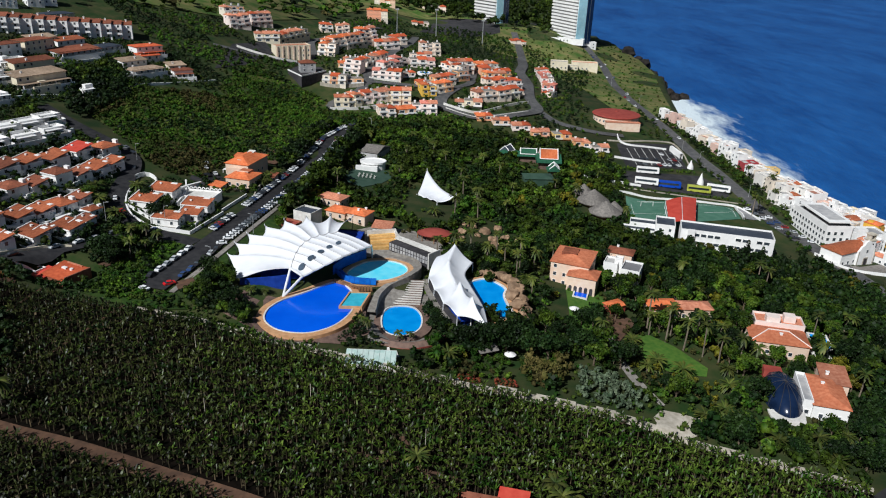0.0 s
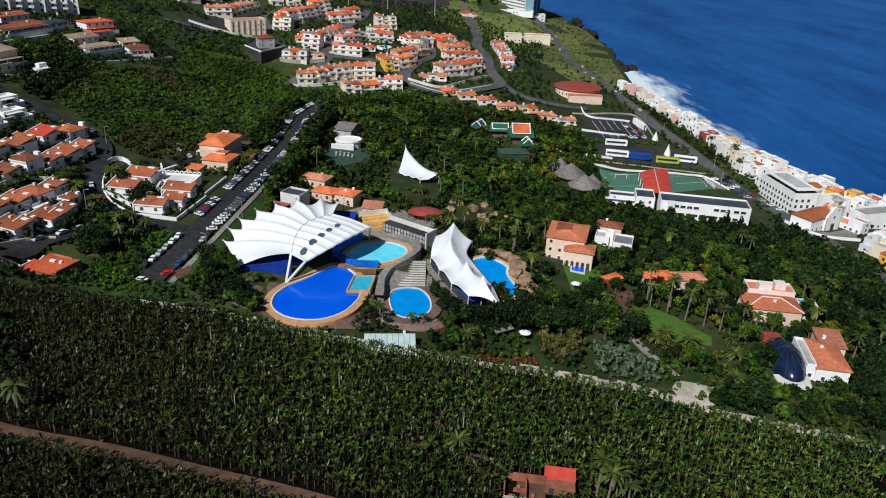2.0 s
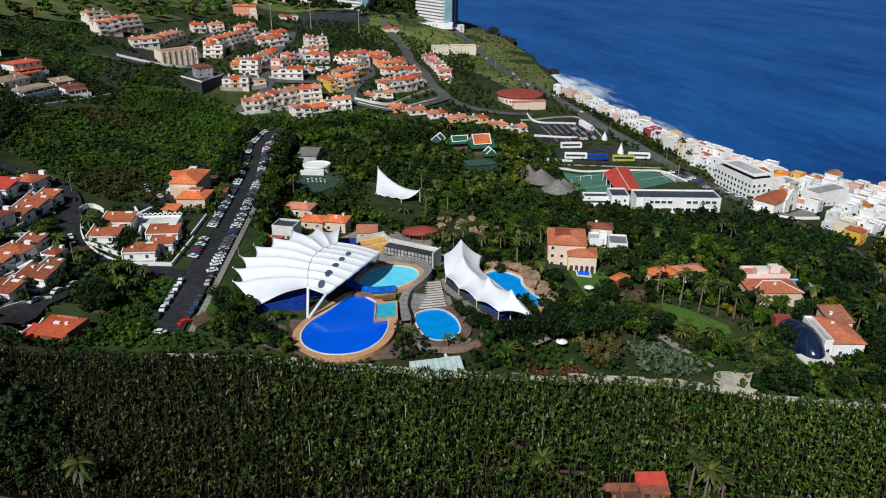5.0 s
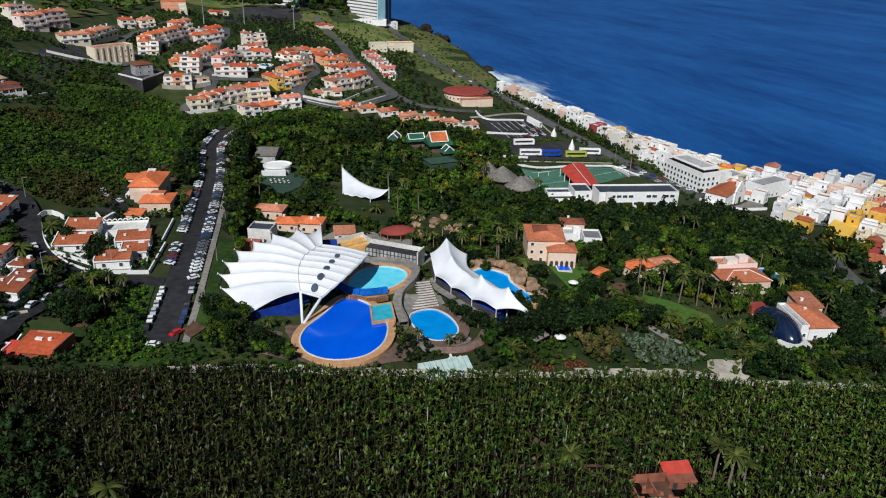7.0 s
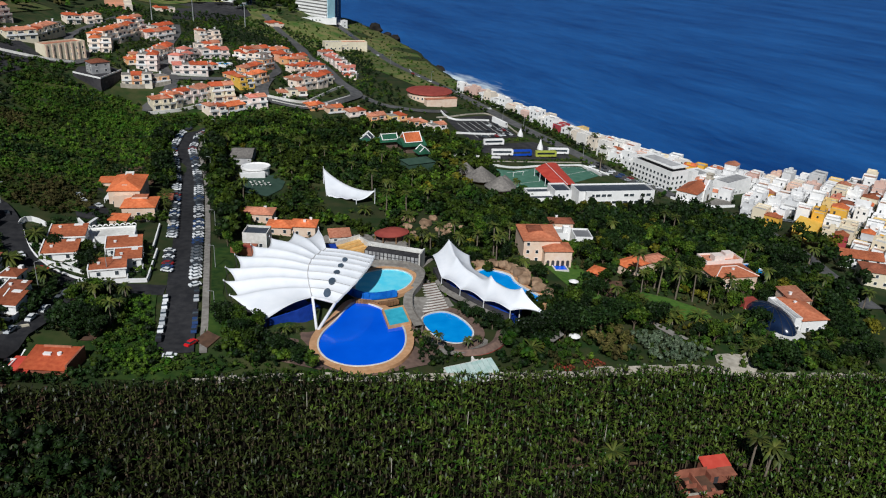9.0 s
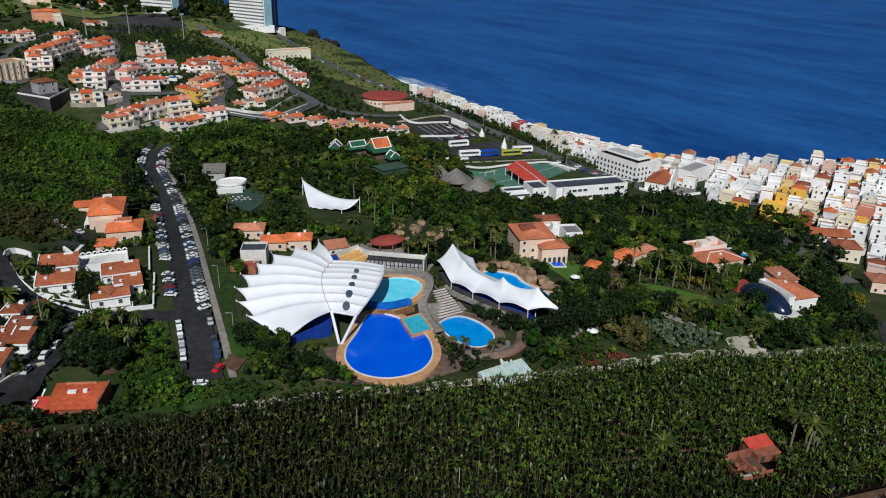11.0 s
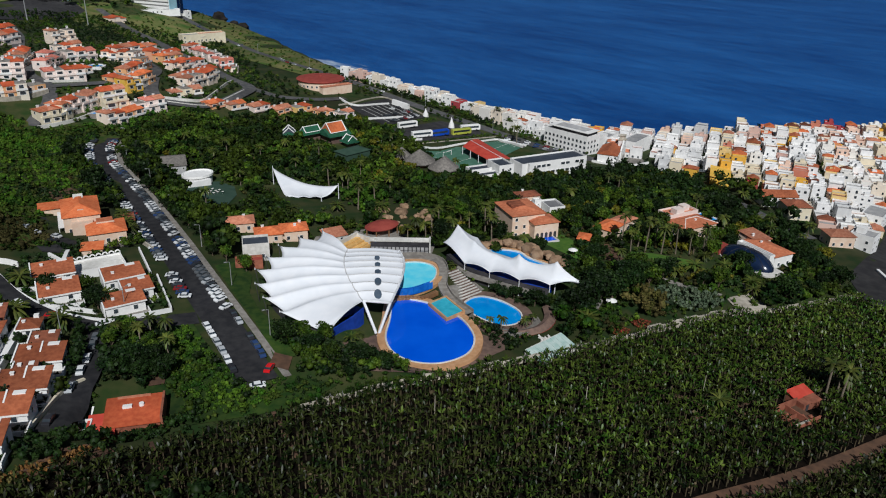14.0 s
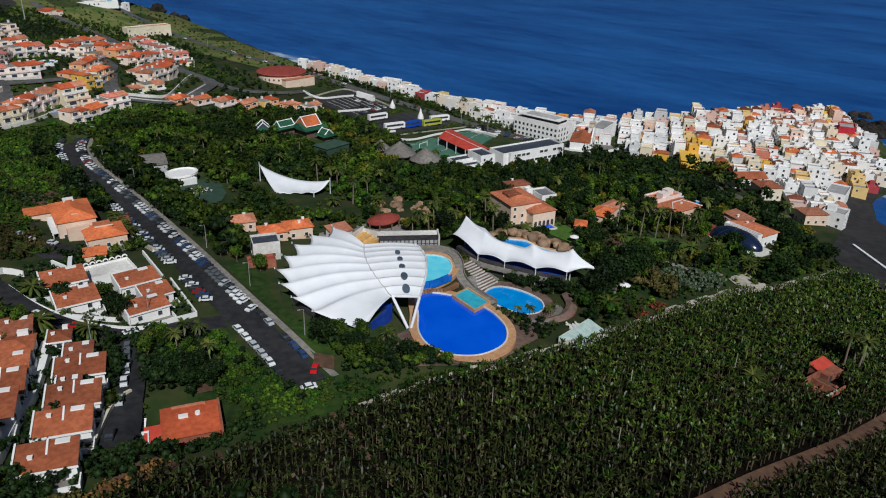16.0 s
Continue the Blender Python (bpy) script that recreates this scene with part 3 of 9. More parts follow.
for k in range(1, 8):
    rs = Shape()
    pts = [tent_point(k, u) for u in np.linspace(0.605, 0.99, 9)]
    for a, b in zip(pts, pts[1:]):
        rs.tube((a[0], a[1], a[2] + 0.07), (b[0], b[1], b[2] + 0.07), 0.09, n=4)
    part("rib_seam", rs, M_ROOFGREY, stadium_tent, "thin grey seam over a roof rib")
for i, p in enumerate(PEAKS):
    foot = (p[0] - (p[0] + 45) * 0.04, p[1] - (p[1] - 228) * 0.04)
    part("mast", Shape().tube((*foot, gz(*foot) - 0.5), (p[0], p[1], p[2] + 0.1), 0.11, 0.09), M_DARK, stadium_tent)
    a = Vector(tent_point(i, 0.03))
    part("rim_cap", Shape().tube((p[0], p[1], p[2] - 0.2), (p[0], p[1], p[2] + 0.35), 0.2, 0.08), M_STEEL, stadium_tent)
# the raking front legs
for a, b, r in (((-47.4, 211.6, 33.0), (-48.4, 204.6, 26.6), 0.4), ((-42.6, 206.3, 33.0), (-48.8, 203.4, 26.4), 0.42), ((-47.4, 211.8, 33.0), (-42.6, 206.3, 33.1), 0.36), ((-23.6, 227.0, 35.6), (-24.2, 235.6, 27.0), 0.25)):
    part("leg", Shape().tube(a, b, r), M_STEEL, stadium_tent)
take(-48, 230, 24)
take(-40, 245, 16)
take(-55, 215, 12)

# stepped stand below the tent
stand = thing("grandstand", "dark blue stepped spectator stand under the tent", "grandstand")
C0 = np.array((-33.0, 219.0))
for k in range(9):
    r0 = 10.5 + k * 2.0
    line_a, line_b = [], []
    for t in np.linspace(radians(82), radians(196), 22):
        d = np.array((math.cos(t), math.sin(t)))
        q = C0 + d * r0 * (1 + 0.18 * math.sin(t - 0.8))
        q2 = C0 + d * (r0 + 2.0) * (1 + 0.18 * math.sin(t - 0.8))
        line_a.append(q)
        line_b.append(q2)
    z1 = 27.6 + k * 0.42
    s = Shape()
    m2 = [(*p, z1) for p in line_a]
    s.grid([[(*p, z1 - 1.2) for p in line_a], m2, [(*p, z1) for p in line_b], [(*p, z1 - 1.2) for p in line_b]])
    part("tier", s, M_BLUE, stand)
back = Shape()
ob, ib = [], []
for t in np.linspace(radians(82), radians(204), 26):
    d = np.array((math.cos(t), math.sin(t)))
    ib.append(C0 + d * 28.5 * (1 + 0.18 * math.sin(t - 0.8)))
    ob.append(C0 + d * 28.9 * (1 + 0.18 * math.sin(t - 0.8)))
back.grid([[(*p, gz(*p) - 1) for p in ib], [(*p, 31.2) for p in ib], [(*p, 31.2) for p in ob], [(*p, gz(*p) - 1) for p in ob]])
# charcoal colour stands in for the shade beneath the canopy
part("back_wall", back, M_DARK, stand, "back wall darkened for the shade beneath the tent")
front = Shape()
for a, b in (((-62, 206.5), (-52, 209.5)), ((-52, 209.5), (-47.5, 211.5))):
    front.prism([a, b, (b[0] + 0.1, b[1] + 0.4), (a[0] + 0.1, a[1] + 0.4)], 26, 31.0)
part("side_screen", front, M_BLUE, stand, "deep blue side screen")

# terraces and paving round the pools
take(-40, 195, 14)
take(-30, 205, 12)
take(-20, 222, 14)
take(-11, 200, 10)
take(-58, 196, 6)


def blob(cx, cy, pts, n=64):
    """A smooth closed outline through corner points."""
    a = np.asarray(pts, float)
    k = len(a)
    out = []
    per = n // k
    for i in range(k):
        p0, p1, p2, p3 = a[i - 1], a[i], a[(i + 1) % k], a[(i + 2) % k]
        for s in np.linspace(0, 1, per, endpoint=False):
            out.append(0.5 * (2 * p1 + (p2 - p0) * s + (2 * p0 - 5 * p1 + 4 * p2 - p3) * s * s + (3 * p1 - p0 - 3 * p2 + p3) * s ** 3))
    return np.array(out)


def grown(o, by):
    c = np.asarray(o)
    t = np.roll(c, -1, 0) - np.roll(c, 1, 0)
    t /= np.hypot(*t.T)[:, None] + 1e-9
    n = np.stack([t[:, 1], -t[:, 0]], 1)
    if np.sum(c[:, 0] * np.roll(c[:, 1], -1) - np.roll(c[:, 0], -1) * c[:, 1]) < 0:
        n = -n
    return c + n * by


def band(inner, outer, z0, z1):
    """A flat ring with thickness between two outlines of equal count."""
    s = Shape()
    s.grid([[(*p, z0) for p in outer], [(*p, z1) for p in outer], [(*p, z1) for p in inner], [(*p, z0) for p in inner]], close=True)
    return s


def pool(name, outline, z, water, coping, label, rim=0.5, deck=None, deckw=0.0, low=3.0):
    o = np.asarray(outline)
    if np.sum(o[:, 0] * np.roll(o[:, 1], -1) - np.roll(o[:, 0], -1) * o[:, 1]) < 0:
        o = o[::-1]
    p = thing(name, label, "pool")
    n = len(o)
    w = Shape().add([(*q, z) for q in o], [tuple(range(n))])
    part("water", w, water, p)
    part("coping", band(o, grown(o, rim), z - low, z + 0.35), coping, p)
    if deck:
        part("deck", band(grown(o, rim + 0.01), grown(o, rim + deckw), z - low, z + 0.25), deck, p)
    return p


ORCA = blob(0, 0, [(-33.9, 215.2), (-42.0, 207.0), (-47.8, 201.0), (-50.6, 195.0), (-50.2, 188.8), (-46.5, 184.0), (-41.5, 182.0), (-36.0, 182.4), (-31.2, 185.8), (-28.2, 190.6), (-26.4, 196.8), (-27.0, 203.5), (-28.8, 210.5)], 104)
pool("show_pool", ORCA, 27.0, M_POOLD, M_COPING, "large deep blue show pool with terracotta deck", 0.45, M_PINKPAVE, 2.0)
UPPER = blob(0, 0, [(-31.0, 222.0), (-28.5, 228.0), (-24.5, 232.2), (-19.0, 233.2), (-13.8, 231.0), (-11.6, 226.6), (-13.0, 222.4), (-17.5, 218.4), (-23.0, 217.0), (-28.0, 218.0)], 80)
pool("light_pool", UPPER, 27.3, M_POOLL, M_COPING, "pale turquoise pool with curved terracotta rim", 0.35, M_PINKPAVE, 1.9)
STAGE = np.array([(-28.0, 207.2), (-22.2, 207.4), (-23.8, 198.0), (-29.8, 197.8)])
pool("medical_pool", STAGE, 27.62, M_POOLT, M_PINKPAVE, "small square teal holding pool with tan kerb", 0.55)
THIRD = blob(0, 0, [(-16.6, 205.2), (-12.6, 207.6), (-8.2, 206.6), (-5.8, 201.0), (-6.0, 194.0), (-9.0, 190.0), (-13.0, 189.4), (-16.2, 192.2), (-17.4, 198.9)], 72)
pool("oval_pool", THIRD, 23.4, M_POOLM, M_COPING, "bright blue oval pool with white kerb", 0.45, M_DECKDARK, 3.0, low=2.5)
DOLPH = blob(0, 0, [(9.5, 222.0), (14.4, 226.4), (18.4, 223.4), (20.6, 219.4), (19.8, 215.0), (20.4, 209.5), (21.8, 203.0), (19.6, 199.6), (15.0, 201.5), (10.0, 210.0)], 80)
pool("dolphin_pool", DOLPH, 25.2, M_POOLM, M_COPING, "bright blue kidney-shaped pool beside tan rockwork", 0.7, M_PINKPAVE, 1.4)
take(15, 212, 12)

# plank barrier and blue screen between the two stadium pools
barrier = thing("pool_barrier", "brown wooden walkway with blue screen between pools", "barrier")
wl = resample([(-34.6, 216.0), (-30.5, 214.2), (-27.5, 211.0), (-21.6, 211.6)], 0.9)
for a, b in zip(wl, wl[1:]):
    d = (b - a) / np.hypot(*(b - a))
    n = np.array((-d[1], d[0]))
    part("plank", Shape().prism([a + n * 0.6, a + d * 0.78 + n * 0.6, a + d * 0.78 - n * 0.6, a - n * 0.6], 26.6, 27.9), M_WOOD, barrier)
tall = resample([(-35.4, 220.6), (-32.4, 228.0), (-26.2, 235.0)], 1.7)
for a, b in zip(tall, tall[1:]):
    d = (b - a) / np.hypot(*(b - a))
    n = np.array((-d[1], d[0]))
    e = a + d * (np.hypot(*(b - a)) - 0.06)
    part("screen_panel", Shape().prism([a + n * 0.1, e + n * 0.1, e - n * 0.1, a - n * 0.1], 27.3, 30.6), M_BLUEFENCE, barrier)
bl = resample([(-34.5, 222.0), (-32.0, 216.9), (-28.0, 214.6), (-20.8, 214.6)], 1.6)
for a, b in zip(bl, bl[1:]):
    d = (b - a) / np.hypot(*(b - a))
    n = np.array((-d[1], d[0]))
    e = a + d * (np.hypot(*(b - a)) - 0.08)
    part("screen_panel", Shape().prism([a + n * 0.1, e + n * 0.1, e - n * 0.1, a - n * 0.1], 27.2, 29.2), M_BLUEFENCE, barrier)
    part("screen_panel", Shape().prism([a + n * 1.5, e + n * 1.5, e + n * 1.3, a + n * 1.3], 27.2, 28.8), M_BLUEFENCE, barrier)

# curved grey ramp round the light pool
ramp = thing("curved_ramp", "grey concrete walkway curving round the pool", "walkway")
c = resample([(-23.6, 237.5), (-16.5, 236.6), (-9.6, 232.6), (-7.6, 226.6), (-11.4, 220.2), (-17.4, 214.6), (-20.4, 207.4), (-20.6, 198.6)], 1.5)
t = np.gradient(c, axis=0)
t /= np.hypot(*t.T)[:, None]
n = np.stack([-t[:, 1], t[:, 0]], 1)
zr = np.interp(np.linspace(0, 1, len(c)), [0, 0.5, 0.75, 1.0], [28.0, 27.9, 27.0, 25.8])
ra, rb = c + n * 1.35, c - n * 1.35
s = Shape().grid([[(*p, 23) for p in ra], [(*p, z) for p, z in zip(ra, zr)], [(*p, z) for p, z in zip(rb, zr)], [(*p, 23) for p in rb]])
part("ramp_slab", s, M_PAVE, ramp)
rc_ = c + n * 1.15
s = Shape().grid([[(*p, z) for p, z in zip(ra, zr)], [(*p, z + 0.8) for p, z in zip(ra, zr)], [(*p, z + 0.8) for p, z in zip(rc_, zr)], [(*p, z) for p, z in zip(rc_, zr)]])
part("parapet", s, M_PAVE, ramp)

# seat rows above the oval pool
seats = thing("seat_rows", "curved brown and white bench rows beside the oval pool", "seating")
for k in range(11):
    y = 208.8 + k * 1.12
    part("bench", Shape().box(-17.2 + k * 0.54, y, 22.5, -6.4 + k * 0.08, y + 0.30, 24.0 + k * 0.26), M_COPING, seats)
    part("step", Shape().box(-17.2 + k * 0.54, y + 0.30, 22.5, -6.4 + k * 0.08, y + 1.12, 23.9 + k * 0.26), M_DECKDARK, seats)

# pavement sheets
area("pavement_stadium", [(-62, 188), (-49, 178.6), (-27, 178.5), (-20, 186), (-22, 200), (-24, 208), (-34, 210), (-44, 205), (-52, 205), (-60, 203)], M_DECKDARK, "brown paved terrace round the show pool", 0.2)
area("pavement_pools", [(-26, 236), (-8, 236), (-4, 226), (-4, 188), (-8, 182), (-20, 182), (-22, 205), (-16, 215), (-30, 218)], M_PAVE, "grey paving between the pools", 0.14)
area("pavement_court", [(-30, 240), (-4, 236), (6, 245), (2, 268), (-26, 270), (-34, 262)], M_PAVE, "grey paving behind the stadium", 0.14)

# red-edged awning and curved wall by the oval pool
aw = thing("awning_walkway", "maroon awning walkway with pale edge", "awning")
c = resample([(-21.0, 188.4), (-16.2, 183.4), (-9.6, 181.6), (-3.0, 184.0), (1.0, 189.0)], 1.5)
t = np.gradient(c, axis=0)
t /= np.hypot(*t.T)[:, None]
n = np.stack([-t[:, 1], t[:, 0]], 1)
s = Shape().grid([[(*p, 24.6) for p in c + n * 1.6], [(*p, 25.3) for p in c + n * 0.2], [(*p, 24.2) for p in c - n * 1.8], [(*p, 24.0) for p in c - n * 1.8], [(*p, 24.4) for p in c + n * 1.5]])
part("cover", s, M_DECKDARK, aw)
ra_ = c - n * 1.8
part("fascia", Shape().grid([[(*p, 24.5) for p in ra_], [(*p, 23.9) for p in ra_], [(*p, 23.9) for p in ra_ + n * 0.25]]), M_MAROON, aw, "dark red fascia")
for p in c[::3]:
    part("post", Shape().tube((*p, 21), (*p, 25.1), 0.12), M_STEEL, aw)

# lean-to greenhouse by the boundary wall
gh = thing("greenhouse", "long low greenhouse with pale translucent sheeting", "greenhouse")
for k in range(9):
    x0 = -24.6 + k * 1.5
    part("glazing_panel", Shape().prism([(x0, 168.4), (x0 + 1.42, 168.3), (x0 + 1.42, 173.6), (x0, 173.6)], [26.2, 26.2, 27.6, 27.6], [26.3, 26.3, 27.7, 27.7]), M_GREENHOUSE, gh)
part("base_wall", Shape().box(-24.6, 167.9, 23, -11.2, 168.3, 26.2).box(-24.6, 173.6, 23, -11.2, 173.9, 27.6), M_COPING, gh)
for x0, y0 in ((-14.6, 176.2), (-12.9, 176.4), (-11.4, 176.6), (-13.6, 178.0)):
    tk = thing("sun_lounger", "white sun lounger on the terrace", "lounger", xf(x0, y0, gz(x0, y0), 20))
    part("frame", Shape().box(-0.35, -0.9, 0.0, 0.35, 0.9, 0.32), M_COPING, tk)
    part("backrest", Shape().prism([(-0.35, 0.4), (0.35, 0.4), (0.35, 1.0), (-0.35, 1.0)], [0.33, 0.33, 0.75, 0.75], [0.42, 0.42, 0.85, 0.85]), M_COPING, tk)

# ---- crescent tent over the dolphin stand ----
crescent_tent = thing("crescent_tent", "white crescent membrane tent with pointed peaks", "tent")
OUT2 = [(-1.5, 232.5, 30.2), (-4.2, 219.0, 28.6), (-2.2, 210.0, 28.5), (0.8, 200.5, 28.6), (5.0, 192.2, 28.9), (12.6, 186.8, 29.2)]
IN2 = [(10.2, 228.6, 30.2), (7.6, 221.0, 29.4), (9.2, 213.0, 29.2), (11.6, 204.5, 28.8), (13.0, 197.5, 29.0), (13.6, 188.2, 29.1)]
TOP2 = [(3.9, 231.6, 35.4), (2.0, 221.6, 32.8), (3.6, 212.5, 31.2), (5.6, 205.6, 31.2), (9.1, 193.6, 32.2), (13.1, 187.2, 29.4)]


def along(pts, s):
    a = np.array(pts, float)
    n = len(a) - 1
    i = min(int(s * n), n - 1)
    f = s * n - i
    p0, p1, p2, p3 = a[max(i - 1, 0)], a[i], a[i + 1], a[min(i + 2, n)]
    return 0.5 * (2 * p1 + (p2 - p0) * f + (2 * p0 - 5 * p1 + 4 * p2 - p3) * f * f + (3 * p1 - p0 - 3 * p2 + p3) * f ** 3)


rows = []
for s in np.linspace(0, 1, 81):
    o, i, tp = along(OUT2, s), along(IN2, s), along(TOP2, s)
    peak = 1.2 * math.exp(-((s - 0.4) / 0.06) ** 2) + 0.8 * math.exp(-((s - 0.6) / 0.05) ** 2)
    row = []
    for w in np.linspace(0, 1, 25):
        if w < 0.5:
            q = o * (1 - 2 * w) + tp * (2 * w)
            q[2] -= 0.9 * math.sin(math.pi * 2 * w) * (0.4 + (tp[2] - o[2]) / 8)
            q[2] += 1.3 * abs(math.sin(s * 5 * math.pi)) * (1 - 2 * w) ** 2
        else:
            v = 2 * w - 1
            q = tp * (1 - v) + i * v
            q[2] -= 0.6 * math.sin(math.pi * v) * (tp[2] - i[2]) / 4
            q[2] += peak * (1 - v) * 0.3
        for s0, w0, hh in ((0.2, 0.5, 0.9), (0.6, 0.5, 2.4), (0.8, 0.5, 2.7)):
            q[2] += hh * math.exp(-abs(s - s0) / 0.045 - abs(w - w0) / 0.16)
        row.append(tuple(q))
    rows.append(row)
cn = part("canopy", Shape().grid(rows), M_MEMBRANE, crescent_tent, smooth=True)
cn.modifiers.new("thickness", "SOLIDIFY").thickness = 0.12
for p in (TOP2[0], TOP2[4], OUT2[1], OUT2[2], OUT2[3], OUT2[4], OUT2[5], IN2[0]):
    part("mast", Shape().tube((p[0], p[1], gz(p[0], p[1]) - 0.3), (p[0], p[1], p[2] + 0.1), 0.2, 0.13), M_STEEL, crescent_tent)
rows = []
cstand = thing("grandstand", "curved blue stand with darkened outer tier under the crescent tent", "grandstand")
for k in range(6):
    a = [along(OUT2, s) * (1 - (k + 0) / 7) + along(IN2, s) * ((k + 0) / 7) for s in np.linspace(0.05, 0.8, 18)]
    b = [along(OUT2, s) * (1 - (k + 1) / 7) + along(IN2, s) * ((k + 1) / 7) for s in np.linspace(0.05, 0.8, 18)]
    z1 = 27.2 - k * 0.35
    # outermost tier is coloured dark in place of the shaded arch openings
    part("tier", Shape().grid([[(p[0], p[1], 21) for p in a], [(p[0], p[1], z1) for p in a], [(p[0], p[1], z1) for p in b], [(p[0], p[1], 21) for p in b]]), M_BLUE if k else M_DARK, cstand)
walk_out = [along(OUT2, s) + np.array((-1.3, -0.6, 0)) for s in np.linspace(0.15, 0.72, 20)]
walk_in = [along(OUT2, s) for s in np.linspace(0.15, 0.72, 20)]
part("walkway", Shape().grid([[(p[0], p[1], 25.6) for p in walk_out], [(p[0], p[1], 26.6) for p in walk_out], [(p[0], p[1], 26.6) for p in walk_in]]), M_PAVE, cstand, "grey concrete walkway")
take(3, 222, 9)
take(4, 205, 8)
take(11, 192, 6)

# ---- small sail tent in the park ----
sail = thing("sail_tent", "white sail tent with one tall corner", "tent")
A, B, C, D = np.array((-8.9, 329.9, 31.4)), np.array((4.6, 302.6, 28.8)), np.array((-12.6, 313.5, 24.2)), np.array((-3.4, 302.5, 25.4))
rows = []
for u in np.linspace(0, 1, 15):
    top = A * (1 - u) + B * u
    top[2] -= 3.0 * math.sin(math.pi * u) ** 0.8
    bot = C * (1 - u) + D * u
    bot[2] += 0.5 * math.sin(math.pi * u * 3) ** 2
    rows.append([tuple(top * (1 - w) + bot * w + np.array((0, 0, -1.1 * math.sin(math.pi * w)))) for w in np.linspace(0, 1, 11)])
sc = part("canopy", Shape().grid(rows), M_MEMBRANE, sail, smooth=True)
sc.modifiers.new("thickness", "SOLIDIFY").thickness = 0.1
for p in (A, B, C, D):
    part("mast", Shape().tube((p[0], p[1], gz(p[0], p[1]) - 0.3), (p[0], p[1], p[2] + 0.8), 0.2, 0.12), M_STEEL, sail)
take(-5, 313, 9)

# ---- banana field: its soil, tracks and boundary wall ----
WALLLINE = [(-84, 182.6), (-64, 180.2), (-50, 177), (-37, 174.4), (-24, 170.6), (-8, 167.6), (19, 163), (36, 160.4), (54, 156.4), (60, 151.6), (73, 148.3), (88, 145.4), (103, 140.6)]
FIELD = WALLLINE + [(96, 126), (98, 60), (-60, 40), (-170, 100), (-160, 172), (-128, 187), (-104, 186)]
area("ground_plantation", [(x, y - 0.6) if y > 130 else (x, y) for x, y in FIELD], M_SOIL, "plantation soil darkened for the shade under banana plants", 0.1)
TRACK = [(-125, 140), (-102, 131), (-91, 127.8), (-75, 125.4), (-53, 119.4), (-40, 116.4), (-25, 111.8), (-11, 107.6), (3.5, 104.6), (20.7, 101.4), (46, 97)]
road("track_dirt", TRACK, 4.2, "reddish dirt track through the plantation", M_DIRT, 0.2)
road("track_spur", [(-8, 142), (-4, 132), (2, 124)], 1.4, "narrow dirt path to the farm hut", M_DIRT, 0.2)
road("path_hedge", [(53.2, 188.6), (55, 181), (57, 174), (60, 167)], 1.6, "grey path between the hedges", M_PAVE, 0.3)
for line in ([(-21.2, 134.3), (-5.3, 131.2), (9.1, 128.0)], [(23.6, 120.6), (39.3, 117.4), (62.5, 112.5)], [(-88.1, 188.4), (-91.9, 172.4), (-95.4, 157.3)], [(-112.4, 192.9), (-114.2, 179.9), (-116.8, 167.1)]):
    road("track_furrow", line, 0.9, "narrow trodden path between banana rows", M_DIRT, 0.2)
wall_pts = resample(WALLLINE, 5.0)
boundary = thing("wall_boundary", "weathered pale stone wall along the plantation", "wall", kind="structure")
for k, (a, b) in enumerate(zip(wall_pts, wall_pts[1:])):
    d = (b - a) / np.hypot(*(b - a))
    n = np.array((-d[1], d[0]))
    broad = 1.5 if 14 < a[0] < 56 else 0.5
    za, zb = gz(*a), gz(*b)
    h = 1.5 + 0.35 * math.sin(k * 2.3)
    part("stone_panel", Shape().prism([a + n * broad, b + n * broad, b - n * 0.3, a - n * 0.3], [za - 1, zb - 1, zb - 1, za - 1], [za + h, zb + h, zb + h, za + h]), M_STONE, boundary)
for x, y in wall_pts:
    take(x, y, 1.6)

# ---- roads, lots and open surfaces ----
area("ground_meadow", [(60, 640), (100, 560), (112, 505), (128, 500), (142, 490), (156, 520), (166, 560), (178, 640), (188, 700), (182, 760), (168, 820), (150, 830), (60, 770), (10, 700), (30, 640)], M_DRYGRASS, "dry green meadow above the cliff", 0.3)
area("ground_meadow", [(-180, 640), (-60, 720), (40, 780), (30, 860), (-120, 900), (-330, 700)], M_DRYGRASS, "green terraced field in the distance", 0.6)
area("ground_meadow", [(-330, 560), (-230, 500), (-150, 560), (-110, 640), (-180, 680), (-330, 700)], M_DRYGRASS, "green terraced field beyond the flats", 0.6)
area("ground_hillside", [(-128, 440), (-128, 412), (-95, 400), (-60, 400), (-40, 412), (-20, 424), (0, 434), (16, 440), (-4, 446), (-30, 438), (-50, 433), (-74, 428), (-80, 448), (-92, 446), (-106, 466), (-124, 470)], M_HILL, "green overgrown slope below the flats", 0.34)
area("ground_hillside", [(-100, 298), (-98, 322), (-78, 335), (-71, 360), (-67, 392), (-72, 440), (-95, 452), (-120, 440), (-128, 412), (-122, 404), (-150, 384), (-160, 345), (-160, 325), (-138, 312), (-126, 300), (-112, 292)], M_HILL, "rough green and brown hillside grass", 0.3)
PARKROAD = [(-85.6, 197), (-84.7, 203), (-83.2, 210), (-80.8, 224), (-77.5, 244), (-74.8, 260), (-71.4, 280), (-67.6, 305), (-64.0, 330), (-61.8, 352), (-60, 376), (-54, 398), (-46, 412)]
road("road_park", PARKROAD, 8.6, "dark asphalt road lined with parked cars")
road("pavement_side", PARKROAD, 1.8, "pale footway beside the road", M_PAVE, 0.26, shift=-6.4, block=False)
lines = thing("road_markings", "dashed white lane markings on the road", "markings", kind="structure")
fine = resample(PARKROAD, 1.0)
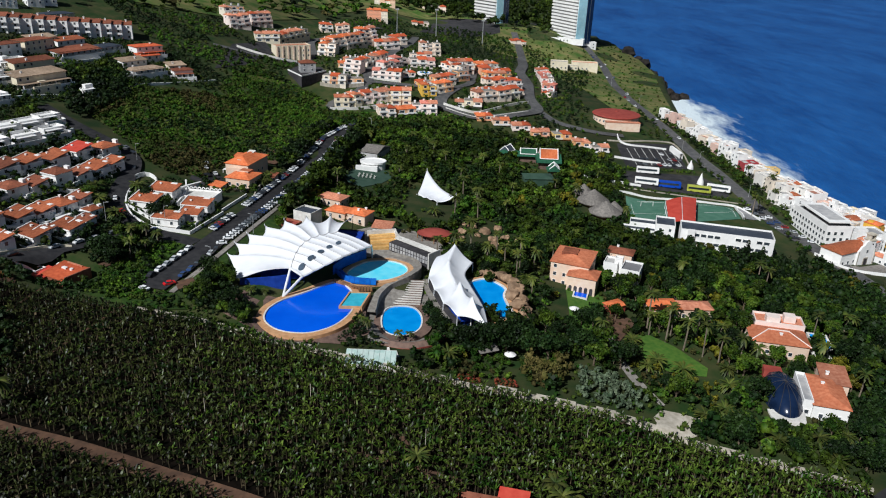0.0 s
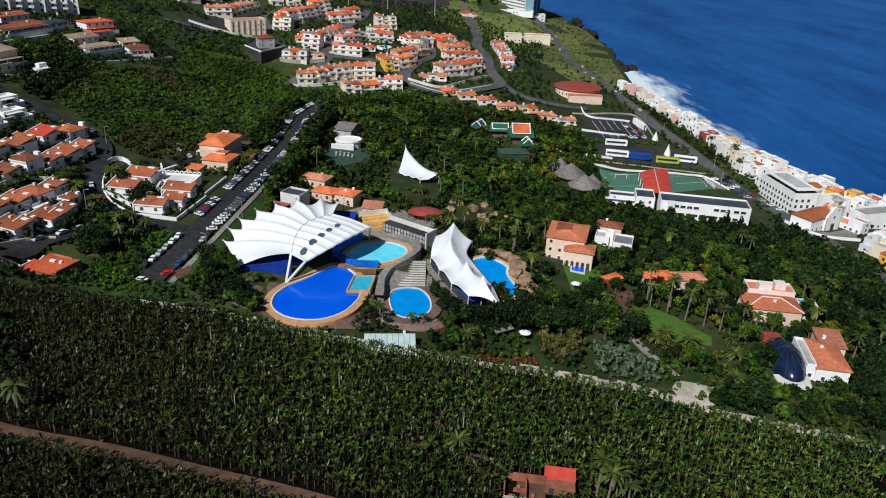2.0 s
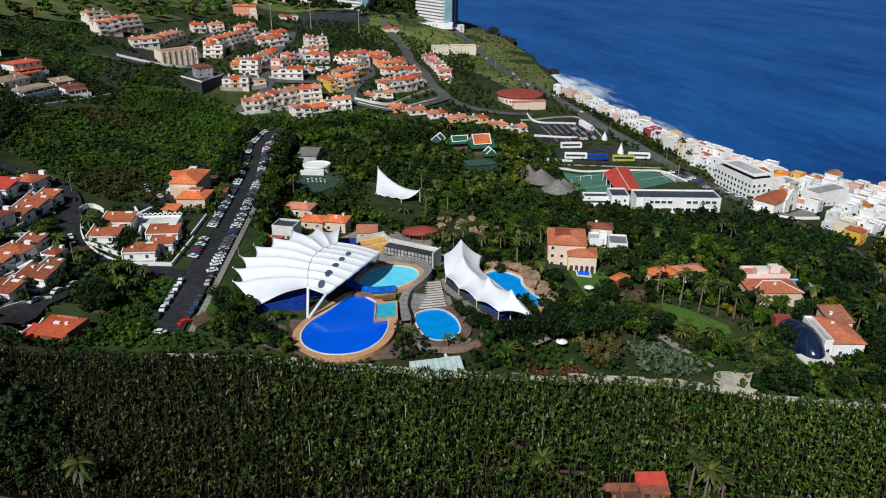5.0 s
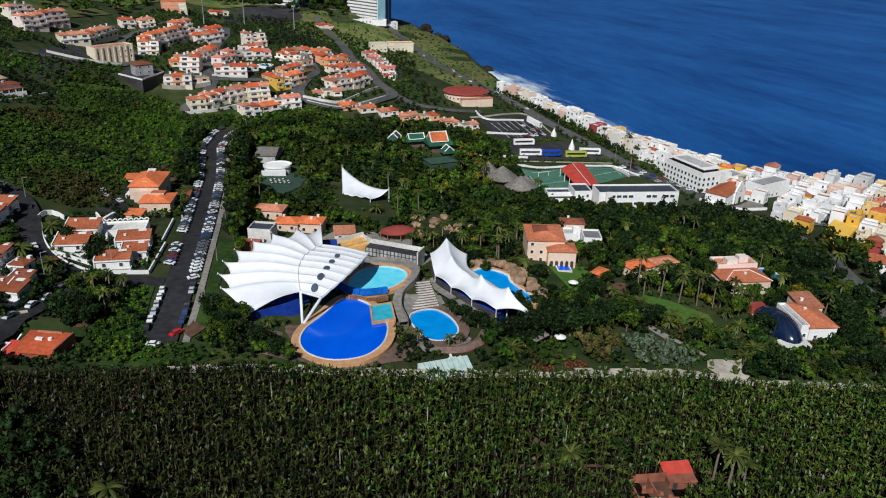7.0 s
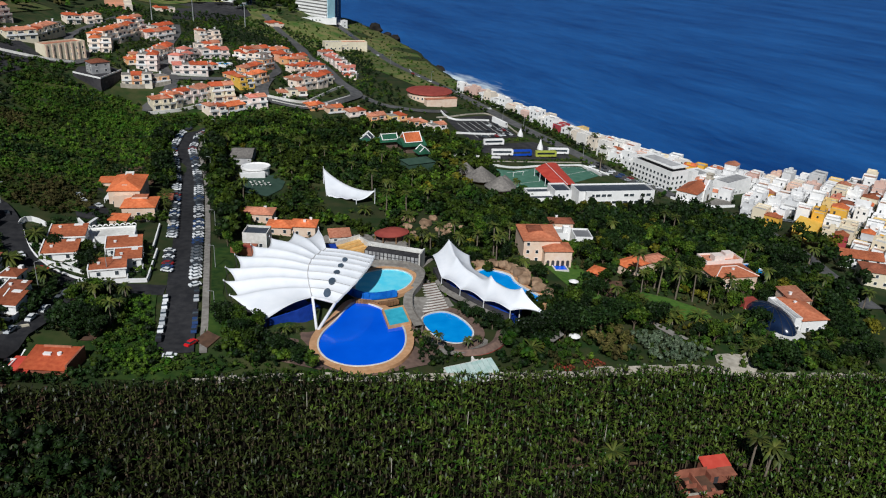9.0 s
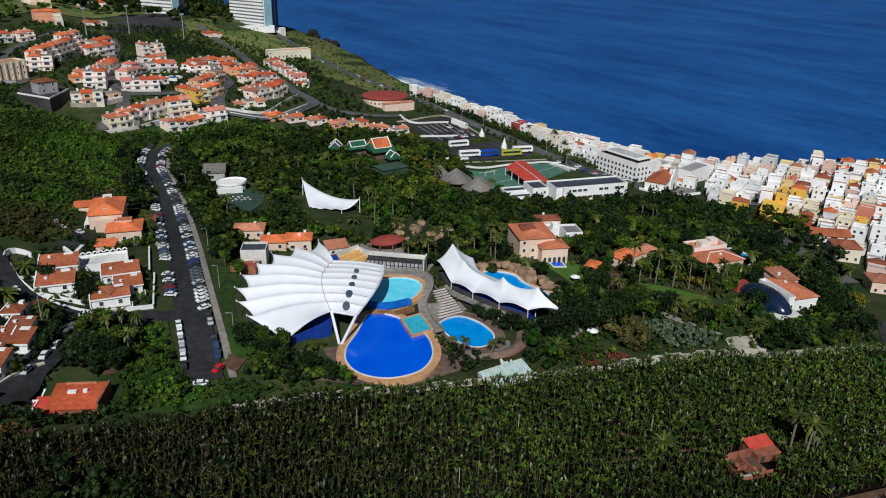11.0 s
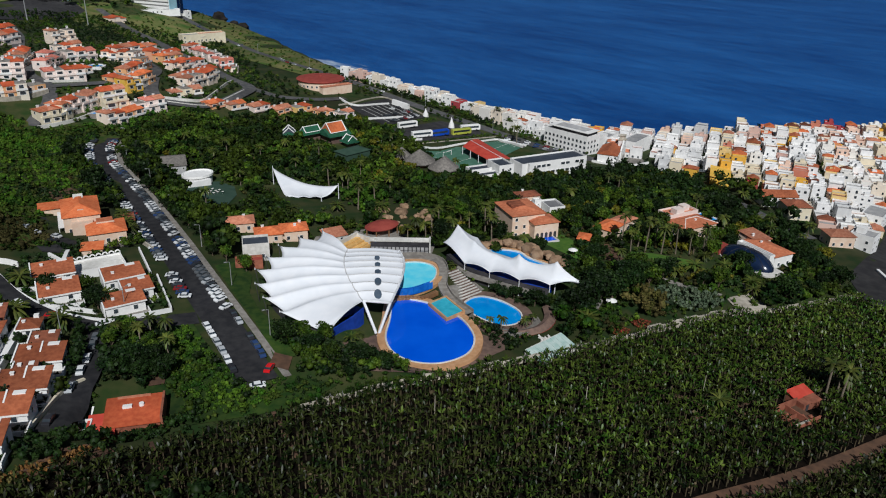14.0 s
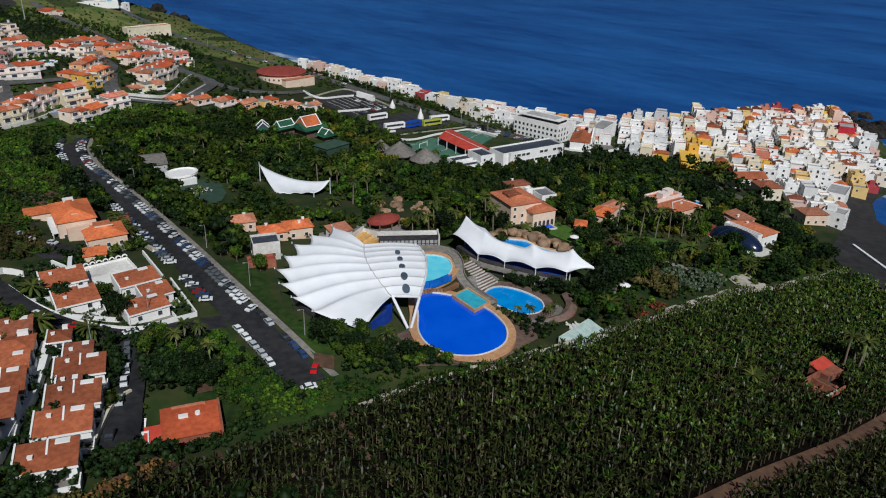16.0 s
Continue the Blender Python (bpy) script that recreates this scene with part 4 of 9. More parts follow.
for i in range(4, len(fine) - 4, 7):
    a, b = fine[i], fine[i + 2]
    d = (b - a) / np.hypot(*(b - a))
    n = np.array((-d[1], d[0])) * 0.09
    za, zb = gz(*a) + 0.34, gz(*b) + 0.34
    part("dash", Shape().prism([a + n, b + n, b - n, a - n], [za - 0.1, zb - 0.1, zb - 0.1, za - 0.1], [za, zb, zb, za]), M_LINE, lines)
ESTATEROAD = [(-176, 318), (-159, 309), (-140, 302), (-128, 295), (-123.5, 280), (-121.5, 262), (-117, 248), (-108.5, 239.5), (-95, 236), (-84, 233)]
road("road_estate", ESTATEROAD, 6.5, "asphalt street curving through the estate")
CULDESAC = [(-106, 238), (-109, 229.5), (-114.2, 219.4), (-119.6, 209.4), (-128, 196.5)]
road("road_lane", CULDESAC, 5.4, "short asphalt lane between bungalows")
COAST = [(60, 815), (100, 790), (128, 748), (138, 690), (132, 610), (134, 545), (138, 505), (143, 472), (147, 440), (153, 408), (156, 378), (158, 340), (165, 305), (169, 275), (171, 250), (166, 225), (156, 200), (148, 178)]
road("road_coast", COAST, 8.5, "worn asphalt coast road past the village", M_PALEROAD)
for n, (line, w) in enumerate((([(-30, 640), (-34, 600), (-44, 560), (-49, 520), (-56, 497), (-51, 478), (-56, 458), (-72, 434)], 6.5), ([(-51, 476), (-34, 477), (-20, 479), (4, 486), (14, 502), (16, 535), (20, 560), (44, 582)], 5.5), ([(4, 486), (-6, 466), (-6, 454), (14, 444), (34, 454), (58, 474), (53, 500), (56, 545), (52, 575), (58, 610), (60, 690), (58, 740)], 8.0), ([(58, 474), (66, 461), (90, 452), (108, 452)], 6.5), ([(-150, 480), (-120, 488), (-98, 497), (-94, 520), (-104, 560), (-92, 590), (-60, 640)], 6.0))):
    road("road_hillside", line, w, "asphalt street through the hillside flats", M_PALEROAD)
area("parking_lot", [(101, 438), (139, 450), (136, 408), (99, 398)], M_LOT, "asphalt car park with white bay lines", 0.2)
take(118, 425, 20)
bays = thing("bay_markings", "white painted bay lines on the car park", "markings", kind="structure")
for k in range(7):
    x = 106 + k * 4.6
    y0, y1 = 404 + k * 1.2, 432 + k * 1.2
    part("bay_line", Shape().prism([(x, y0), (x + 0.25, y0), (x + 0.25, y1), (x, y1)], [gz(x, y0) + 0.2, gz(x, y0) + 0.2, gz(x, y1) + 0.2, gz(x, y1) + 0.2], [gz(x, y0) + 0.27] * 2 + [gz(x, y1) + 0.27] * 2), M_LINE, bays)
area("parking_coaches", [(94, 390), (140, 398), (150, 380), (146, 366), (96, 364)], M_LOT, "dark asphalt coach park with white kerbs", 0.2)
take(108, 378, 12)
take(128, 378, 12)
take(142, 374, 8)
area("parking_upper", [(-141.6, 493.4), (-127.3, 522.5), (-117.2, 501.6), (-125.1, 463.2), (-138.0, 440.9)], M_LOT, "grey asphalt yard above the valley", 0.3)
area("parking_pitch", [(-29.1, 671.4), (-13.8, 744.9), (46.9, 792.1), (45.0, 728.8), (11.0, 674.9)], M_LOT, "dark grey sports pitch between floodlights", 0.5)
for q in ((-141.6, 493.4), (-117.2, 501.6), (-29.1, 671.4), (45.0, 728.8)):
    take(*q, 14)
area("driveway_villa", [(-105, 291), (-98, 289), (-98, 318), (-107, 318)], M_LOT, "dark asphalt drive beside the villa", 0.2)
area("ground_bare", [(-135.5, 186.4), (-127.4, 191.2), (-120.9, 191.2), (-119.7, 187.4), (-126.7, 185.7), (-133.1, 183.8)], M_DIRT, "bare reddish earth at the field corner", 0.3)
area("ground_beach", [(103, 140), (120, 152), (160, 158), (205, 168), (232, 182), (262, 180), (262, 167), (229, 164), (206, 155), (192, 138), (190, 90), (100, 90), (96, 126)], M_SAND, "black volcanic sand beach", 0.2)
area("lawn_garden", [(62, 205.5), (66, 206.5), (72.4, 201), (79.4, 190), (77.4, 185), (68, 184.6), (61.5, 188.5), (60, 197)], M_GRASS, "bright green garden lawn", 0.2)
area("lawn_villa", [(43, 233), (53.9, 236.8), (56.5, 230), (54, 220), (50.7, 211), (44, 197), (41, 206)], M_GRASS, "green lawn before the villa", 0.2)
area("ground_bare", [(50, 208), (56, 218), (62.7, 216), (57, 207), (53, 200)], M_DIRT, "reddish earth court between the garden hedges", 0.28)
area("lawn_bank", [(-107, 206), (-105, 190), (-92, 186), (-82, 184), (-72, 187), (-78, 196), (-82, 193.5), (-89.5, 193.5), (-89.5, 206), (-87.6, 222), (-86.4, 230), (-92, 232), (-100, 232)], M_BANK, "rough grass bank at the road end", 0.3)
area("lawn_verge", [(-78.5, 203), (-75.5, 212), (-72.5, 226), (-69.5, 244), (-66, 262), (-58, 262), (-60, 250), (-66, 240), (-69, 228), (-68, 214), (-72, 203)], M_BANK, "rough grass verge between the footway and the tent", 0.32)
area("ground_bare", [(-80.5, 202.5), (-76.5, 207), (-74, 203), (-78, 198)], M_DIRT, "bare brown earth beside the road end", 0.36)
area("ground_bare", [(-106, 208), (-103, 207), (-96, 220), (-95, 230), (-98, 230), (-99.5, 221)], M_DIRT, "reddish earth path beneath the palms", 0.36)
area("court_school", [(89, 351.5), (113, 353), (117, 345), (107, 313.5), (84, 312)], M_COURT, "green tarmac sports court", 0.25)
area("court_school", [(120, 351.5), (143, 352), (139.6, 331.6), (116, 324.5), (112, 330)], M_COURT, "green tarmac sports court beside the roof", 0.25)
area("court_round", [(-42, 342), (-28, 340), (-25, 332), (-29, 322), (-37, 313), (-44, 318), (-47, 327), (-46, 336)], M_COURTD, "dark green paved court", 0.3)
area("pavement_circle", [(56, 161), (59, 165), (63, 164.5), (68, 163), (76, 168.5), (78, 166), (70, 158), (64, 154), (57, 152.5)], M_STONE, "pale curving terrace in the garden", 0.3)
for x, y, r in ((70, 196, 8), (80, 189, 6), (48, 226, 8), (-36, 328, 12), (58, 157, 6), (100, 335, 14), (130, 342, 10)):
    take(x, y, r)

WIN = Shape()
WIN.box(-0.5, -0.05, -0.5, 0.5, 0.02, 0.5)
win_me = WIN.mesh("window", M_GLASS)
fr = Shape().box(-0.58, -0.08, -0.62, 0.58, 0.0, -0.5).box(-0.58, -0.08, 0.5, 0.58, 0.0, 0.58).box(-0.58, -0.08, -0.5, -0.5, 0.0, 0.5).box(0.5, -0.08, -0.5, 0.58, 0.0, 0.5)
b0 = len(win_me.polygons)
me2 = bpy.data.meshes.new("window")
me2.from_pydata([tuple(v.co) for v in win_me.vertices] + fr.v, [], [tuple(p.vertices) for p in win_me.polygons] + [tuple(i + 8 for i in q) for q in fr.f])
me2.materials.append(M_GLASS)
me2.materials.append(M_WHITE)
for p in me2.polygons:
    p.material_index = 0 if p.index < b0 else 1
win_me = me2
CHIM = Shape().box(-0.4, -0.3, 0, 0.4, 0.3, 1.1).box(-0.5, -0.4, 1.1, 0.5, 0.4, 1.25).mesh("chimney", M_WHITE)


def wall_shell(w, d, z0, z1, par, flat=True):
    """Walls with a parapet, open on top down to the roof slab."""
    s = Shape()
    a, b, t = w / 2, d / 2, 0.25
    if not flat:
        return s.box(-a, -b, z0, a, b, z1)
    o = [(-a, -b), (a, -b), (a, b), (-a, b)]
    i = [(-a + t, -b + t), (a - t, -b + t), (a - t, b - t), (-a + t, b - t)]
    s.grid([[(*p, z0) for p in o], [(*p, z1 + par) for p in o], [(*p, z1 + par) for p in i], [(*p, z1 - 0.05) for p in i]], close=True)
    return s


def hip_roof(w, d, z, rise, over=0.45, thick=0.16):
    a, b = w / 2 + over, d / 2 + over
    if a >= b:
        r = [(-(a - b), 0), (a - b, 0)]
    else:
        r = [(0, -(b - a)), (0, b - a)]
    v = [(-a, -b, z), (a, -b, z), (a, b, z), (-a, b, z), (-a, -b, z + thick), (a, -b, z + thick), (a, b, z + thick), (-a, b, z + thick), (*r[0], z + rise), (*r[1], z + rise)]
    f = [(3, 2, 1, 0), (0, 1, 5, 4), (1, 2, 6, 5), (2, 3, 7, 6), (3, 0, 4, 7)]
    f += [(4, 5, 9, 8), (5, 6, 9), (6, 7, 8, 9), (7, 4, 8)] if a >= b else [(4, 5, 8), (5, 6, 9, 8), (6, 7, 9), (7, 4, 8, 9)]
    return Shape().add(v, f)


def shed_roof(w, d, z, rise, over=0.4, thick=0.18):
    a, b = w / 2 + over, d / 2 + over
    return Shape().prism([(-a, -b), (a, -b), (a, b), (-a, b)], [z, z, z + rise, z + rise], [z + thick, z + thick, z + rise + thick, z + rise + thick])


def gable_roof(w, d, z, rise, over=0.4, thick=0.15):
    a, b = w / 2 + over, d / 2 + over
    v = [(-a, -b, z), (a, -b, z), (a, b, z), (-a, b, z), (-a, 0, z + rise), (a, 0, z + rise), (-a, -b, z - thick), (a, -b, z - thick), (a, b, z - thick), (-a, b, z - thick)]
    return Shape().add(v, [(0, 1, 5, 4), (2, 3, 4, 5), (0, 4, 3), (1, 2, 5), (6, 7, 1, 0), (7, 8, 2, 1), (8, 9, 3, 2), (9, 6, 0, 3), (9, 8, 7, 6)])


def house(x, y, rot, w, d, floors, wall=None, roof="flat", tiles=None, label="white flat-roofed house", name="house", category="house", group="", fh=3.0, z=None, win=True, per=3.3, most=10, extra=0, over=0.45, rise=None, ww=1.0, wh=1.2, lo=2.0, faces=None, balcony=False):
    """One house: walls, roof, windows on its seen sides, chimney or roof room, balconies."""
    z = gz(x, y) if z is None else z
    top = floors * fh
    wall, tiles = wall or M_WALLSW, tiles or M_TILE
    h = thing(name, label, category, xf(x, y, z, rot), group)
    flat = roof == "flat"
    part("wall", wall_shell(w, d, -lo, top, 0.7, flat), wall, h)
    if flat:
        part("roof", Shape().box(-w / 2 + 0.25, -d / 2 + 0.25, top - 0.3, w / 2 - 0.25, d / 2 - 0.25, top), M_ROOFFLAT if tiles is M_TILE else tiles, h)
    else:
        rs = rise or min(w, d) * 0.22
        part("roof", {"hip": hip_roof, "gable": gable_roof, "shed": shed_roof}[roof](w, d, top, rs, over), tiles, h)
    if win:
        left = most
        cs, sn = math.cos(radians(rot)), math.sin(radians(rot))
        for k, (nx_, ny_, half, span) in enumerate(((0, -1, d / 2, w), (-1, 0, w / 2, d), (1, 0, w / 2, d))):
            wx, wy = nx_ * cs - ny_ * sn, nx_ * sn + ny_ * cs
            if faces is not None and k not in faces or faces is None and wx * 0.35 + wy * -0.9 < 0.1 and wx > -0.5:
                continue
            count = max(1, int(span / per))
            for fl in range(int(floors)):
                for c in range(count):
                    if left <= 0:
                        break
                    left -= 1
                    off = (c + 0.5 - count / 2) * span / count
                    m = pose(nx_ * (half + 0.03) - ny_ * off, ny_ * (half + 0.03) + nx_ * off, fl * fh + 1.6, 0, 0, {0: 0, 1: -90, 2: 90}[k]) @ Matrix.Diagonal((ww, 1, wh, 1))
                    part("window", win_me, None, h, m=m)
    if balcony:
        for fl in range(1, int(floors)):
            part("balcony", Shape().box(-w * 0.42, -d / 2 - 1.1, fl * fh - 0.1, w * 0.42, -d / 2 + 0.01, fl * fh + 0.1).box(-w * 0.42, -d / 2 - 1.1, fl * fh + 0.1, w * 0.42, -d / 2 - 1.0, fl * fh + 0.95), M_WHITE, h)
    for k in range(extra):
        ex, ey = RNG.uniform(-w * 0.28, w * 0.28), RNG.uniform(-d * 0.25, d * 0.25)
        if flat:
            a, b, t = RNG.uniform(1.2, 2.2), RNG.uniform(1.2, 2.0), RNG.uniform(1.8, 2.7)
            part("roof_room", Shape().box(ex - a, ey - b, top - 0.02, ex + a, ey + b, top + t), wall, h)
        else:
            part("chimney", CHIM, None, h, m=pose(ex, ey, top + (rise or min(w, d) * 0.22) * 0.35))
    take(x, y, 0.5 * max(w, d) + 0.6)
    if max(w, d) > 1.6 * min(w, d):
        c, s_ = math.cos(radians(rot)), math.sin(radians(rot))
        lx, ly = (w / 3, 0) if w > d else (0, d / 3)
        for sg in (-1, 1):
            take(x + sg * (lx * c - ly * s_), y + sg * (lx * s_ + ly * c), min(w, d) / 2 + 1)
    return h


# ---- bungalow estate ----
def bungalow(x, y, rot, w, d, key, roof="shed", floors=1, rise=None, yard=True, party=1):
    """Low white house: walls, low tiled roof, party wall, chimneys, patio with its wall, windows."""
    tile, lab = {"t": (M_TILE, "white bungalow with terracotta tiled roof"), "d": (M_TILED, "white bungalow with dark brown tiled roof"), "o": (M_TILES, "white bungalow with russet tiled roof"), "r": (M_RED, "white bungalow with bright red roof"), "f": (M_WHITE, "low white flat-roofed bungalow with parapets")}[key]
    rs = rise or d * 0.2
    fh = 2.7
    h = house(x, y, rot, w, d, floors, M_WHITE, "flat" if key == "f" else roof, tile, lab, "bungalow", "house", "estate bungalows", most=5, fh=fh, lo=4, rise=rs, over=0.35)
    top, a, b = floors * fh, w / 2, d / 2
    part("fascia", Shape().box(-a - 0.4, -b - 0.46, top - 0.28, a + 0.4, -b - 0.36, top + 0.12), M_WHITE, h, "white eaves board")
    if key != "f" and party:
        q = 0.5
        up = [top + q, top + q, top + rs + q, top + rs + q] if roof == "shed" else [top + q] * 4
        part("party_wall", Shape().prism([(-a - 0.42, -b - 0.4), (-a - 0.1, -b - 0.4), (-a - 0.1, b + 0.4), (-a - 0.42, b + 0.4)], -4, up), M_WHITE, h)
        if party > 1:
            part("party_wall", Shape().prism([(-0.15, -b * 0.3), (0.17, -b * 0.3), (0.17, b + 0.4), (-0.15, b + 0.4)], top, up), M_WHITE, h)
        part("roof_terrace", Shape().box(a * 0.25, b - 0.9, top - 0.3, a * 0.75, b + 0.3, top + rs + 0.2), M_WHITE, h, "white roof terrace block")
    if key != "f":
        ex, ey = -a * 0.5, b * (0.5 if (x * 3 + y) % 2 < 1 else -0.1)
        part("chimney", CHIM, None, h, m=pose(ex, ey, top + rs * (0.5 + 0.5 * ey / b) - 0.35) @ Matrix.Scale(0.85, 4))
    else:
        part("canopy", Shape().box(-a * 0.9, -b - 2.0, 2.2, a * 0.5, -b + 0.01, 2.4), M_WHITE, h, "white porch slab")
    part("terrace", Shape().box(-a - 0.6, -b - 2.6, -4, a + 0.6, -b - 0.02, 0.1), M_PAVE, h)
    if yard:
        part("yard_wall", Shape().box(-a - 0.6, -b - 2.85, -4, a + 0.6, -b - 2.6, 0.85).box(a + 0.35, -b - 2.6, -4, a + 0.6, -b, 1.1), M_WHITE, h)
    return h


for x, y, r, w, d, k, rf, fl, pw in (
        (-138.8, 291.5, -24, 8.6, 9.0, "t", "hip", 1, 1), (-144.4, 281.2, -22, 8.0, 8.0, "r", "shed", 1, 1), (-147.3, 267.8, -24, 8.4, 8.4, "t", "shed", 1, 1), (-151.8, 257.8, -26, 8.4, 7.6, "t", "shed", 1, 1),
        (-133.1, 270.5, -22, 8.4, 7.2, "o", "shed", 1, 1), (-130.6, 279.2, -22, 6.6, 6.6, "t", "shed", 1, 1), (-139.8, 254.9, -24, 8.0, 7.0, "d", "hip", 1.4, 1), (-135.0, 261.4, -24, 6.6, 6.4, "d", "shed", 1, 1),
        (-155.0, 249.4, -28, 8.0, 7.4, "d", "shed", 1, 1), (-146.6, 237.1, -26, 8.4, 7.4, "d", "hip", 1, 1), (-142.0, 243.6, -26, 7.4, 6.4, "d", "shed", 1, 1), (-160.5, 240.0, -28, 8.4, 7.4, "t", "shed", 1, 1), (-152.0, 226.5, -28, 8.4, 7.4, "d", "shed", 1, 1),
        (-137.0, 222.6, -26, 8.4, 7.0, "o", "shed", 1, 2), (-133.6, 229.4, -26, 7.6, 6.6, "t", "shed", 1, 1), (-130.2, 237.0, -26, 8.4, 6.6, "o", "hip", 1, 1), (-127.0, 243.6, -24, 6.2, 5.6, "d", "shed", 1, 1), (-120.4, 238.4, -26, 4.4, 4.8, "t", "hip", 1, 1), (-141.4, 213.4, -28, 8.4, 7.0, "o", "shed", 1, 2), (-147.4, 204.0, -28, 8.4, 7.0, "t", "shed", 1, 2),
        (-133.0, 203.8, -28, 9.0, 5.6, "o", "shed", 1, 2), (-127.6, 213.4, -28, 9.2, 5.8, "t", "shed", 1, 2), (-126.2, 219.4, -28, 4.2, 3.6, "d", "shed", 0.9, 1), (-122.0, 224.4, -28, 9.2, 5.6, "o", "shed", 1, 2), (-119.4, 231.4, -28, 5.4, 3.8, "d", "shed", 0.9, 1), (-139.0, 194.6, -28, 9.0, 5.6, "o", "shed", 1, 2),
        (-172.6, 282.0, 58, 11, 7, "f", "flat", 0.85, 0), (-169.4, 293.0, 58, 10, 7, "f", "flat", 0.85, 0), (-167.4, 304.4, 58, 9, 6, "f", "flat", 0.85, 0), (-163.6, 279.6, 58, 10, 6.4, "f", "flat", 0.85, 0), (-160.2, 293.6, 58, 9, 6, "f", "flat", 0.85, 0), (-178.0, 270.0, 56, 11, 7, "f", "flat", 0.85, 0), (-168.5, 266.5, 56, 10, 7, "f", "flat", 0.85, 0), (-166.0, 254.0, -30, 8.4, 7.4, "t", "shed", 1, 1), (-173.0, 243.0, -30, 8.4, 7.4, "t", "shed", 1, 1),
        (-107.3, 270.2, -12, 10.0, 6.6, "t", "shed", 1, 1), (-109.4, 257.4, -12, 9.4, 6.4, "t", "shed", 1, 1), (-97.6, 246.2, -8, 9.6, 5.2, "t", "shed", 1.15, 1), (-91.8, 252.8, -8, 7.2, 5.2, "o", "shed", 1.1, 1), (-92.2, 262.0, -8, 10.0, 5.8, "t", "shed", 1.2, 1)):
    bungalow(x, y, r, w, d, k, rf, fl, party=pw)


def garden_wall(line, h, label, material=M_WHITE, t=0.3, name="garden_wall"):
    c = resample(line, 3.0)
    tt = np.gradient(c, axis=0)
    tt /= np.hypot(*tt.T)[:, None]
    n = np.stack([-tt[:, 1], tt[:, 0]], 1)
    a, b = c + n * t, c - n * t
    za = ground_at(c[:, 0], c[:, 1])
    s = Shape().grid([[(*p, z - 1) for p, z in zip(a, za)], [(*p, z + h) for p, z in zip(a, za)], [(*p, z + h) for p, z in zip(b, za)], [(*p, z - 1) for p, z in zip(b, za)]])
    return thing(name, label, "wall", data=s.mesh(name, material))


garden_wall([(-116.6, 214.6), (-118.6, 215.6), (-124.6, 207.4), (-132, 196.6)], 0.9, "low cream wall along the lane", M_CREAM, t=0.3)
garden_wall([(-117.6, 207.4), (-121.2, 202.4), (-124.6, 197)], 0.8, "low white wall beside the farmhouse yard", t=0.3)
garden_wall([(-122.8, 238.8), (-128.5, 228.8), (-134, 218.8), (-142.7, 204.3), (-148, 195)], 1.7, "long white garden wall between bungalows", t=1.1)
garden_wall([(-119.5, 272), (-118.4, 262), (-115.4, 252.5), (-110.5, 244.8), (-103, 241.5), (-98, 238.4)], 1.0, "curving white garden wall beside the street", t=0.3)
garden_wall([(137, 148), (128, 140), (118, 131)], 1.0, "low white wall beside the beach road", t=0.5)
garden_wall([(-104.5, 285.4), (-101, 276), (-100.4, 262)], 2.0, "white garden wall beside the villas")
garden_wall([(-166, 267.3), (-162, 275.5), (-158.7, 283.1), (-154, 299.6)], 2.6, "tall white retaining wall above the street", t=0.25)
garden_wall([(-109.4, 256.2), (-105.8, 268), (-102.4, 279.6), (-99, 287)], 2.4, "stepped white wall between two terraces", t=0.55)
garden_wall([(-120.6, 275.9), (-120.4, 282.5), (-116.0, 284), (-113.6, 279)], 1.7, "angular white staircase wall at the street corner", t=0.15)
for a, b in (((-150, 273), (-141, 262)), ((-155, 262), (-147, 250)), ((-137, 285), (-127, 270)), ((-137, 247), (-129, 252)), ((-152, 232), (-141, 236)), ((-118, 262), (-111, 263)), ((-114, 252), (-104, 247)), ((-100, 240.5), (-88, 239.6)), ((-88, 239.6), (-83, 262)), ((-84, 264), (-80, 284))):
    garden_wall([a, ((a[0] + b[0]) / 2, (a[1] + b[1]) / 2), b], 1.2, "low white wall between gardens", t=0.22)
# terraced villa block beside the park road, with scalloped white roof screen
pt = thing("terrace_block", "white terrace block with scalloped roof screen", "house", xf(-95.6, 274.0, gz(-95.6, 274.0) - 1.2, -8))
part("wall", wall_shell(15, 8, -3, 3.4, 0.5), M_WHITE, pt)
part("roof", Shape().box(-7.2, -3.7, 3.1, 7.2, 3.7, 3.4), M_COPING, pt)
for k in range(9):
    s = Shape()
    ring = [(1.0 * math.cos(a) * 0.8, 1.0 * math.sin(a) * 0.8) for a in np.linspace(0, math.pi, 9)]
    s.add([(-6.8 + k * 1.7 + p, 3.9, 4.1 + q) for p, q in ring] + [(-6.8 + k * 1.7 + p * 0.6, 3.9, 4.1 + q * 0.6) for p, q in ring] + [(-6.8 + k * 1.7 + p, 4.1, 4.1 + q) for p, q in ring] + [(-6.8 + k * 1.7 + p * 0.6, 4.1, 4.1 + q * 0.6) for p, q in ring],
          [(i, i + 1, i + 10, i + 9) for i in range(8)] + [(i + 18, i + 27, i + 28, i + 19) for i in range(8)] + [(i, i + 18, i + 19, i + 1) for i in range(8)])
    part("arch", s, M_WHITE, pt)
take(-95.6, 274.0, 9)

